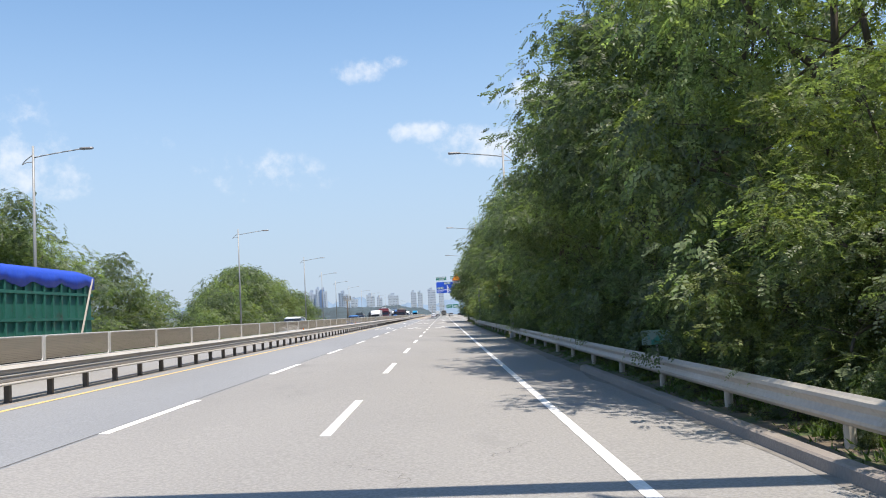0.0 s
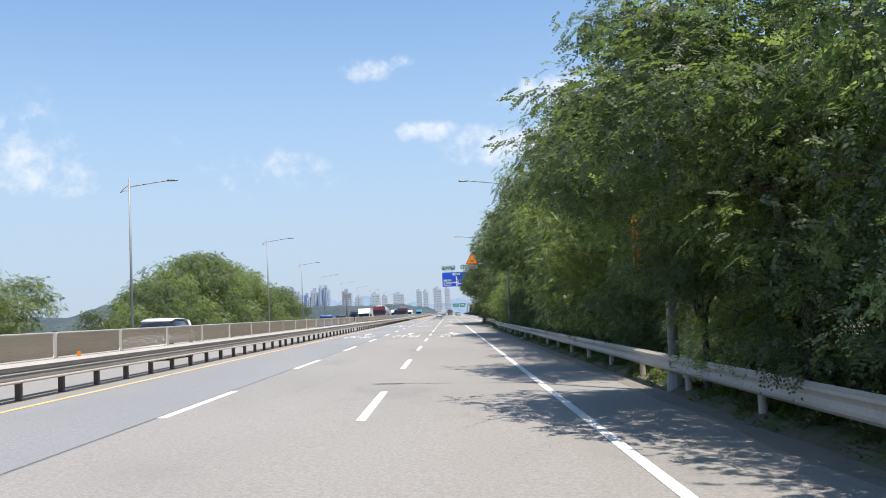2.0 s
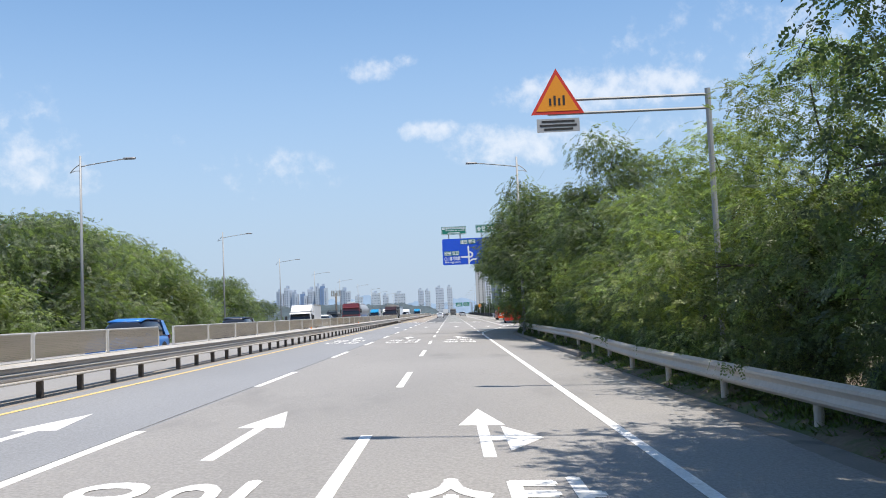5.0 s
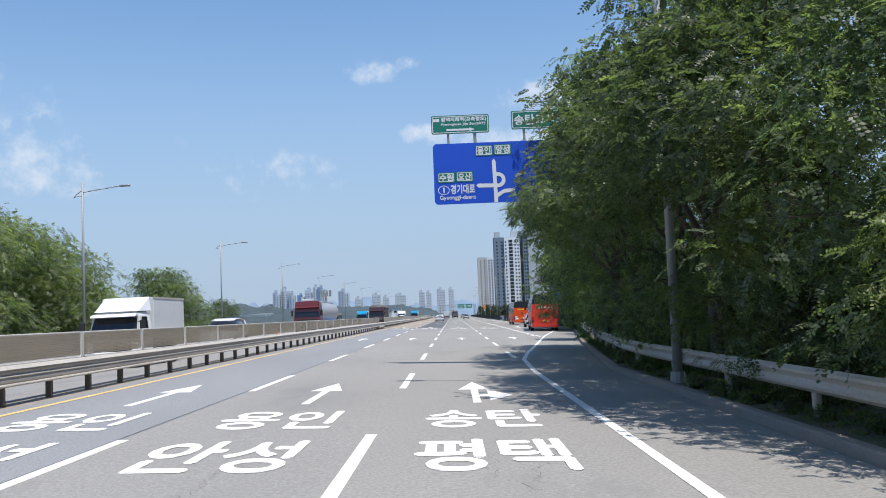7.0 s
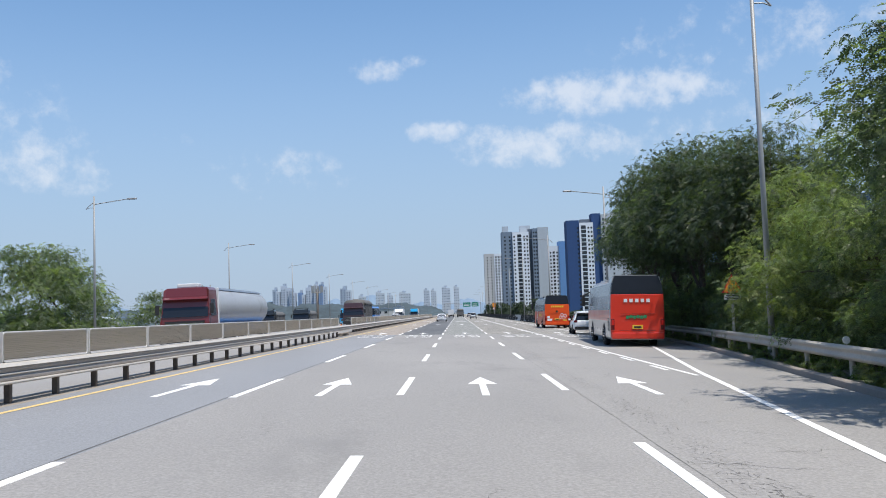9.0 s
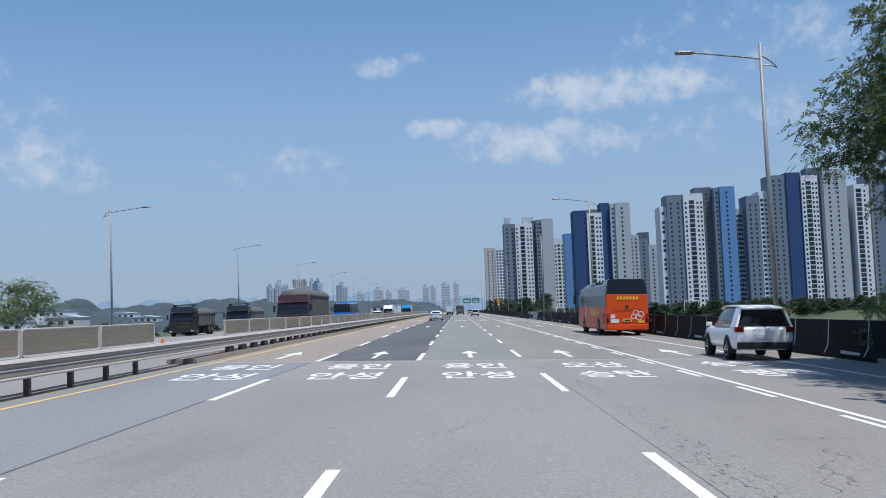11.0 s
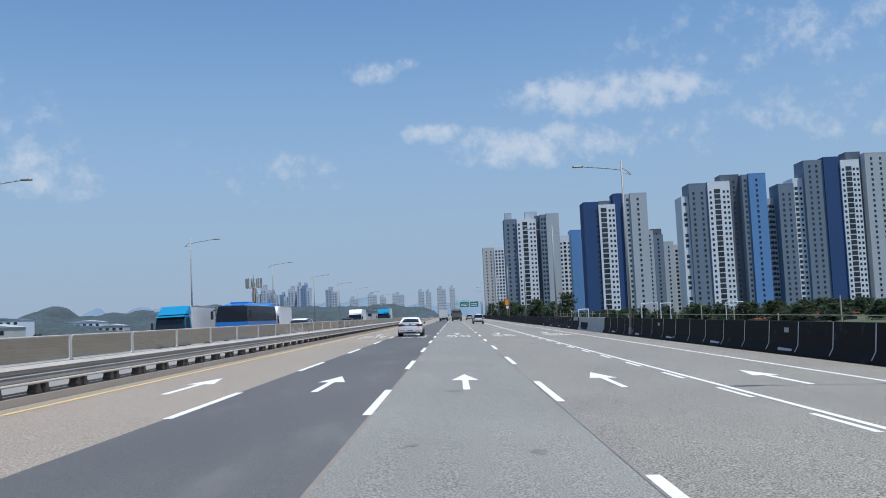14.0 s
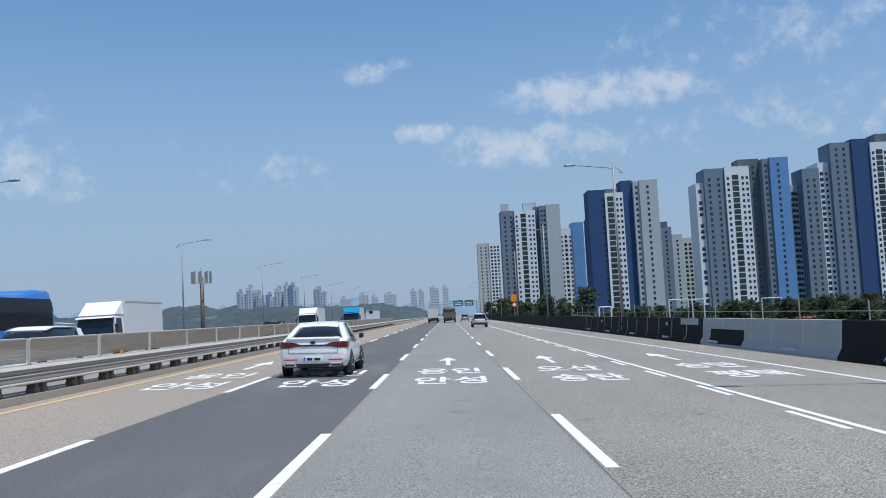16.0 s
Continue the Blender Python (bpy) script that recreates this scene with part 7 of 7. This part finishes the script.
tower("beige apartment tower with many windows", [
    (28.0, 37.9, 1081, 16, 59.0, APT_BEIGE, ((0.3, S, 1), (0.7, S, 1))), (37.9, 47.0, 1080, 16, 58.6, APT_WHITE, ((0.2, M, 1), (0.5, M, 1), (0.8, M, 1)))])
tower("white apartment tower standing behind", [
    (74.0, 82.4, 901, 14, 52.0, APT_WHITE, ((0.2, S, 1), (0.5, M, 1), (0.82, S, 1))), (82.4, 89.6, 900, 14, 55.5, APT_BLUE, ()), (93.0, 99.0, 905, 14, 58.0, APT_NAVY, ((0.5, S, 1),))])
tower("grey apartment tower standing behind", [
    (132.0, 140.0, 905, 14, 53.0, APT_GREY, ((0.3, S, 1), (0.7, S, 1))), (140.0, 147.0, 906, 14, 50.0, APT_BLUEGREY, ((0.5, S, 1),)), (121.0, 127.0, 906, 14, 42.0, APT_BEIGE, ((0.5, M, 1),)), (147.3, 154.0, 907, 13, 45.0, APT_GREY, ((0.5, S, 1),)), (154.0, 161.0, 908, 13, 42.5, APT_BEIGE, ((0.3, M, 1), (0.7, M, 1)))])
tower("blue-grey apartment tower standing behind", [
    (160.0, 168.0, 1000, 14, 62.0, APT_SLATE, ((0.5, S, 1),)), (151.0, 160.0, 1002, 14, 46.0, APT_GREY, ((0.3, S, 1), (0.7, S, 1)))])


# aerial haze is put into these tower and window colours: pale, washed with blue
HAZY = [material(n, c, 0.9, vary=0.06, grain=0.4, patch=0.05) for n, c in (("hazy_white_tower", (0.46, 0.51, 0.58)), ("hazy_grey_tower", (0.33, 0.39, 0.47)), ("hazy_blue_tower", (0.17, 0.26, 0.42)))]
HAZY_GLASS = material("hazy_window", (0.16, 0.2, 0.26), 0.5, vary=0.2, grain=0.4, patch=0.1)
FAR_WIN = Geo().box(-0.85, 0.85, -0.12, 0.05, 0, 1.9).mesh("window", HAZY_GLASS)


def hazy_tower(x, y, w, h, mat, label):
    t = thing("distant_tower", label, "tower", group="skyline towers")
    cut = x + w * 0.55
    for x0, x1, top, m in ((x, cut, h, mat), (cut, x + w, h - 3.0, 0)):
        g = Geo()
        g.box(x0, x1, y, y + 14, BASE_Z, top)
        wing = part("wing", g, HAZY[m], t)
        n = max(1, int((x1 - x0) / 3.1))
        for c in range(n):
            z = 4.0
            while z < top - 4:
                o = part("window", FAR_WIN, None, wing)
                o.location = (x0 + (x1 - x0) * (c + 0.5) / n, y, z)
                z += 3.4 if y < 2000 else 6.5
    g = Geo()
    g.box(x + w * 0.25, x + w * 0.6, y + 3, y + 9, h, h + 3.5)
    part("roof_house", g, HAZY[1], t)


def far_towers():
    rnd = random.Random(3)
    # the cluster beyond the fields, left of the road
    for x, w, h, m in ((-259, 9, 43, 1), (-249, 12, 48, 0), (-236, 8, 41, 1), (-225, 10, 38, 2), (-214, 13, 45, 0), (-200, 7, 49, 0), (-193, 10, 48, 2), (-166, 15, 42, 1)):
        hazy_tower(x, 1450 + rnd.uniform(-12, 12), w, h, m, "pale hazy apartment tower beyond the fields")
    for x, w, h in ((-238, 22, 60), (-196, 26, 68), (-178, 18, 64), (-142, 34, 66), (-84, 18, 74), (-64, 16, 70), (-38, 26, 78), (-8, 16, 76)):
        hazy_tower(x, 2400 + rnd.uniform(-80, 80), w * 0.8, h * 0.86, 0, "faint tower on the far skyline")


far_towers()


def low_buildings():
    rnd = random.Random(8)
    for x, y, w, h, d, mat, name in ((-232, 640, 26, 3.5, 14, APT_WHITE, "warehouse"), (-205, 660, 18, 5.0, 12, APT_BEIGE, "warehouse"), (-330, 900, 34, 12, 16, APT_WHITE, "office_block"), (-296, 760, 40, 2.2, 14, APT_GREY, "warehouse"), (-66, 900, 14, 6.5, 14, APT_BEIGE, "office_block"), (-52, 905, 8, 8, 12, APT_WHITE, "office_block"), (-250, 1200, 60, 10, 20, APT_WHITE, "factory"), (-330, 1300, 70, 9, 20, APT_WHITE, "factory"), (-300, 980, 26, 9, 16, APT_WHITE, "factory"), (-262, 940, 20, 5, 14, APT_BEIGE, "warehouse")):
        t = thing(name, "pale low building far beyond the highway", "building")
        g = Geo()
        g.box(x, x + w, y, y + d, BASE_Z - 1, h)
        part("wall", g, mat, t)
        g = Geo()
        g.sweep([[(x - 0.4, yy, h), (x + w / 2, yy, h + 1.6), (x + w + 0.4, yy, h)] for yy in (y - 0.4, y + d + 0.4)])
        part("roof", g, APT_BLUEGREY if rnd.random() < 0.4 else APT_GREY, t)
        for k in range(int(w / 5)):
            g = Geo()
            g.box(x + 2 + 5 * k, x + 4.4 + 5 * k, y - 0.06, y + 0.05, h - 3.2, h - 1.4)
            part("window", g, APT_GLASS, t)
    t = thing("shed", "low shed with a red sheet-metal roof", "shed")
    g = Geo()
    g.box(104, 134, 582, 596, BASE_Z - 1, -5.0)
    part("wall", g, APT_SLATE, t)
    g = Geo()
    g.sweep([[(103, y, -4.9), (103, y, -4.6), (118, y, -3.4), (135, y, -3.6), (135, y, -3.9)] for y in (581, 597)])
    part("roof", g, material("red_sheet_roof", (0.42, 0.09, 0.055), 0.6, vary=0.12, grain=4, patch=0.4), t)


low_buildings()


def mast():
    t = thing("telecom_mast", "grey telecom mast with a ring of antennas", "mast")
    x, y = -55.0, 527.0
    g = Geo()
    g.tube((x, y, -6.5), (x, y, 13.0), 0.55, 0.42, n=14)
    part("pole", g, POST_DARK, t, smooth=True)
    g = Geo()
    for a in range(12):
        a0, a1 = 2 * math.pi * a / 12, 2 * math.pi * (a + 1) / 12
        g.tube((x + 2.0 * math.cos(a0), y + 2.0 * math.sin(a0), 11.6), (x + 2.0 * math.cos(a1), y + 2.0 * math.sin(a1), 11.6), 0.09, n=6)
        if a % 3 == 0:
            g.tube((x, y, 11.4), (x + 2.0 * math.cos(a0), y + 2.0 * math.sin(a0), 11.6), 0.08, n=6)
    part("ring", g, STEEL, t)
    for a in range(9):
        b = 2 * math.pi * a / 9
        px, py = x + 2.1 * math.cos(b), y + 2.1 * math.sin(b)
        g = Geo()
        g.box(px - 0.2, px + 0.2, py - 0.12, py + 0.12, 11.5, 14.2)
        part("antenna", g, LAMP_STEEL, t, bevel=0.03)
    g = Geo()
    g.tube((x, y, 13.0), (x, y, 15.2), 0.12, 0.05, n=8)
    part("spike", g, STEEL, t)


mast()

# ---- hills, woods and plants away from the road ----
# bluish green: some distance haze is put into the colour of the woods
HAZED_WOODS = material("wooded_hill", (0.05, 0.072, 0.082), 0.95, vary=0.5, grain=0.22, patch=0.03, bump=1.0)


def hill(x0, x1, y, top, depth, seed, mat=None, rough=1.0, label="low wooded hill beyond the fields"):
    """A wooded ridge with an uneven, leafy outline."""
    g = Geo()
    nx, ny = 150, 10
    for j in range(ny):
        v = j / (ny - 1)
        for i in range(nx):
            u = i / (nx - 1)
            x = x0 + (x1 - x0) * u
            ends = smooth_step(0, 0.14, u) * smooth_step(1, 0.86, u)
            prof = ends * (0.72 + 0.42 * noise.noise((x * 0.011, seed, 0)) + 0.16 * noise.noise((x * 0.04, seed, 4)))
            rise = min(1.0, 1.55 * v) ** 0.6 if v < 0.8 else 1.0 - (v - 0.8) * 2
            z = BASE_Z - 1 + (top - BASE_Z) * prof * rise
            z += rough * (1.5 * noise.noise((x * 0.15, j * 2.0, seed)) + 1.2 * noise.noise((x * 0.45, j * 5.0, seed)))
            g.v.append((x, y + depth * v, z))
    for j in range(ny - 1):
        for i in range(nx - 1):
            a = j * nx + i
            g.f.append((a, a + 1, a + nx + 1, a + nx))
            g.m.append(0)
    tagged(part("wooded_hill", g, mat or HAZED_WOODS, smooth=True), label, "hill", kind="structure")


# the far ridges' blue is distance haze put into the base colour
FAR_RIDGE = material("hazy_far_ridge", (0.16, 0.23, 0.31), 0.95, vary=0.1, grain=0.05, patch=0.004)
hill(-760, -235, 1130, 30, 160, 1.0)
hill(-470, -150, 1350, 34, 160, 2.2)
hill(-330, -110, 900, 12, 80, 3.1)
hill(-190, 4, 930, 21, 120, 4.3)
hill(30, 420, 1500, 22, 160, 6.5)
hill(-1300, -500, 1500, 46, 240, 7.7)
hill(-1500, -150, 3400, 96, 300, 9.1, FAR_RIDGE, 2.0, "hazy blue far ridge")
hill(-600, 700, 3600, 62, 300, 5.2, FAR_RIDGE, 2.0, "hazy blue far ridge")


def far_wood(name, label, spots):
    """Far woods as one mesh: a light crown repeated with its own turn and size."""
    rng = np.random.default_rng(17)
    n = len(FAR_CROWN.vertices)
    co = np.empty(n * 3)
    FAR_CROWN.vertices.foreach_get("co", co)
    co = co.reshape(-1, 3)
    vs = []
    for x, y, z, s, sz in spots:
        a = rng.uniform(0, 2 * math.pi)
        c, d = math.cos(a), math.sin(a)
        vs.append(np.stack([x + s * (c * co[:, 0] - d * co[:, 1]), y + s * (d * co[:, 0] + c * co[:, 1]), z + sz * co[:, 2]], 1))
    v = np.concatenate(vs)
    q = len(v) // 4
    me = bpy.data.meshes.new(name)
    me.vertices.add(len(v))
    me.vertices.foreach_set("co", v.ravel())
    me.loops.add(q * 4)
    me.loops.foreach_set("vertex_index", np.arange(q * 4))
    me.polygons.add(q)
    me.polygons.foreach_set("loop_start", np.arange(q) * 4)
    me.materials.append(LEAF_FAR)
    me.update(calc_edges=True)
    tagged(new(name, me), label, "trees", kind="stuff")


def far_plants():
    rnd = random.Random(21)
    lab = "leafy tree beyond the oncoming lanes"
    for y, h, x in ((58, 13.2, -37), (63, 12.4, -40), (66, 13.5, -38), (71, 12.8, -36), (75, 12.6, -37), (80, 11.6, -38), (84, 10.8, -36), (93, 9.6, -36), (101, 8.4, -35), (108, 6.2, -35), (131, 3.6, -36), (136, 4.8, -35), (142, 6.0, -36), (147, 6.8, -37), (151, 7.2, -39), (155, 7.4, -37), (159, 8.4, -40), (163, 9.8, -38), (168, 11.4, -41), (173, 12.4, -39), (179, 13.0, -40), (184, 13.4, -39), (190, 13.4, -41), (196, 13.4, -40), (201, 13.9, -42), (206, 14.2, -40), (211, 14.4, -42), (217, 13.0, -39), (222, 13.0, -40), (227, 12.2, -39), (233, 8.0, -38), (240, 7.0, -39), (248, 5.6, -40), (262, 10.0, -39), (267, 10.2, -40), (272, 8.6, -40), (300, 6.4, -40)):
        x -= 4.5 * smooth_step(160, 250, y) * 0.6
        z = ground_height(x, y)
        kind = rnd.choice((0, 2, 2))
        own = 11.0 if kind == 0 else 9.2
        s = (h - z) / own
        plant(kind, x, y, z - 0.2, s * 1.08, rnd.uniform(0, 360), label=lab, group="trees beyond the oncoming lanes", sz=s)
        if rnd.random() < 0.7:
            plant(3, x + 3.5, y + 4, ground_height(x + 3.5, y + 4) - 0.2, 1.3, rnd.uniform(0, 360), "bush", "green bush beyond the oncoming lanes", "bush", "bushes beyond the oncoming lanes")
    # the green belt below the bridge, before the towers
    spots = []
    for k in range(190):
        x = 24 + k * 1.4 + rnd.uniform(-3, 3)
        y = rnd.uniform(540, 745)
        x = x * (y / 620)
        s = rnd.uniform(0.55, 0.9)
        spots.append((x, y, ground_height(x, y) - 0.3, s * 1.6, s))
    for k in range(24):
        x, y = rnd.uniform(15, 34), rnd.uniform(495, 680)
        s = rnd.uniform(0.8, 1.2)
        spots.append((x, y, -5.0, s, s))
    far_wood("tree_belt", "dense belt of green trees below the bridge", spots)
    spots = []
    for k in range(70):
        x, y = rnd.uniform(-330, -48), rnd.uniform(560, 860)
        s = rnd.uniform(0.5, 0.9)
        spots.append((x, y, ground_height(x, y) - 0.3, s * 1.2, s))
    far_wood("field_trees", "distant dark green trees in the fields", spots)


far_plants()


def fence():
    t = thing("site_fence", "thin steel posts and rails below the bridge", "fence")
    for k in range(34):
        x, y = 16.5 + 0.35 * k, 300 + 9 * k
        g = Geo()
        g.tube((x, y, -6.5), (x, y, 0.9 + 0.4 * (k % 3)), 0.035, n=6)
        part("post", g, STEEL, t)
    for z in (-0.6, 0.2, 0.8):
        g = Geo()
        g.tube((16.5, 300, z), (16.5 + 0.35 * 33, 300 + 9 * 33, z), 0.018, n=6)
        part("rail", g, STEEL, t)


fence()


def portal_frames():
    for x, y, w, h in ((58, 560, 5.0, 2.4), (63, 556, 3.0, 2.2), (96, 600, 6.0, 1.6), (33, 520, 2.6, 1.5)):
        t = thing("portal_frame", "white steel portal frame below the bridge", "frame")
        for d in (0, w):
            g = Geo()
            g.tube((x + d, y, BASE_Z - 0.5), (x + d, y, h), 0.16, n=8)
            part("post", g, APT_WHITE, t)
        g = Geo()
        g.tube((x - 0.1, y, h), (x + w + 0.1, y, h), 0.14, n=8)
        part("beam", g, APT_WHITE, t)
    t = thing("overhead_cable", "thin dark overhead cable above the trees", "cable")
    g = Geo()
    a, b = Vector((40, 300, 24)), Vector((11.5, 192, 8.6))
    pts = [a.lerp(b, i / 16) - Vector((0, 0, 4 * 0.9 * (i / 16) * (1 - i / 16))) for i in range(17)]
    for c, d in zip(pts, pts[1:]):
        g.tube(c, d, 0.02, n=6)
    part("wire", g, BLACK_TRIM, t)
    for q in (a, b):
        g = Geo()
        g.tube((q.x, q.y, -7), q, 0.14, 0.1, n=10)
        part("pole", g, KERB, t)


portal_frames()


# stays out of view: added to cast a strip of shadow across the lanes
def overhead_gantry():
    t = thing("overhead_gantry", "unseen steel gantry added over the lanes to cast a shadow", "gantry")
    g = Geo()
    g.tube((5.6, 6.6, -0.5), (5.6, 6.6, 7.4), 0.18, 0.15, n=12)
    part("pole", g, LAMP_STEEL, t, smooth=True)
    g = Geo()
    g.tube((5.6, 6.6, 7.1), (-9.5, 6.0, 7.2), 0.24, 0.2, n=12)
    part("arm", g, LAMP_STEEL, t, smooth=True)


overhead_gantry()


def verge_grass():
    rng = np.random.default_rng(4)
    n = 60000
    y = rng.uniform(-6, 236, n)
    y += 0.8 * np.sin(y * 2.1) + 0.5 * np.sin(y * 5.3)
    off = rng.uniform(0.02, 1.5, n)
    x = np.array([bank_foot(v) for v in y]) + off
    z = np.array([gz(min(v, 12)) for v in x]) + np.interp(off, [a for a, b in BANK], [b for a, b in BANK]) - 0.02
    h = rng.uniform(0.05, 0.26, n) * (0.75 + 0.35 * np.sin(y * 0.9)) * np.clip(0.35 + off, 0.35, 1.0)
    a = rng.uniform(0, 2 * math.pi, n)
    w = rng.uniform(0.012, 0.04, n)
    dx, dy = np.cos(a) * w, np.sin(a) * w
    lx, ly = rng.normal(0, 0.1, n), rng.normal(0, 0.1, n)
    v = np.stack([np.stack([x - dx, y - dy, z], 1), np.stack([x + dx, y + dy, z], 1), np.stack([x + lx, y + ly, z + h], 1)], 1).reshape(-1, 3)
    me = bpy.data.meshes.new("verge_grass")
    me.from_pydata(v.tolist(), [], np.arange(n * 3).reshape(-1, 3).tolist())
    me.materials.append(GRASS)
    tagged(new("verge_grass", me), "green weeds and grass on the verge", "grass", kind="stuff")


verge_grass()
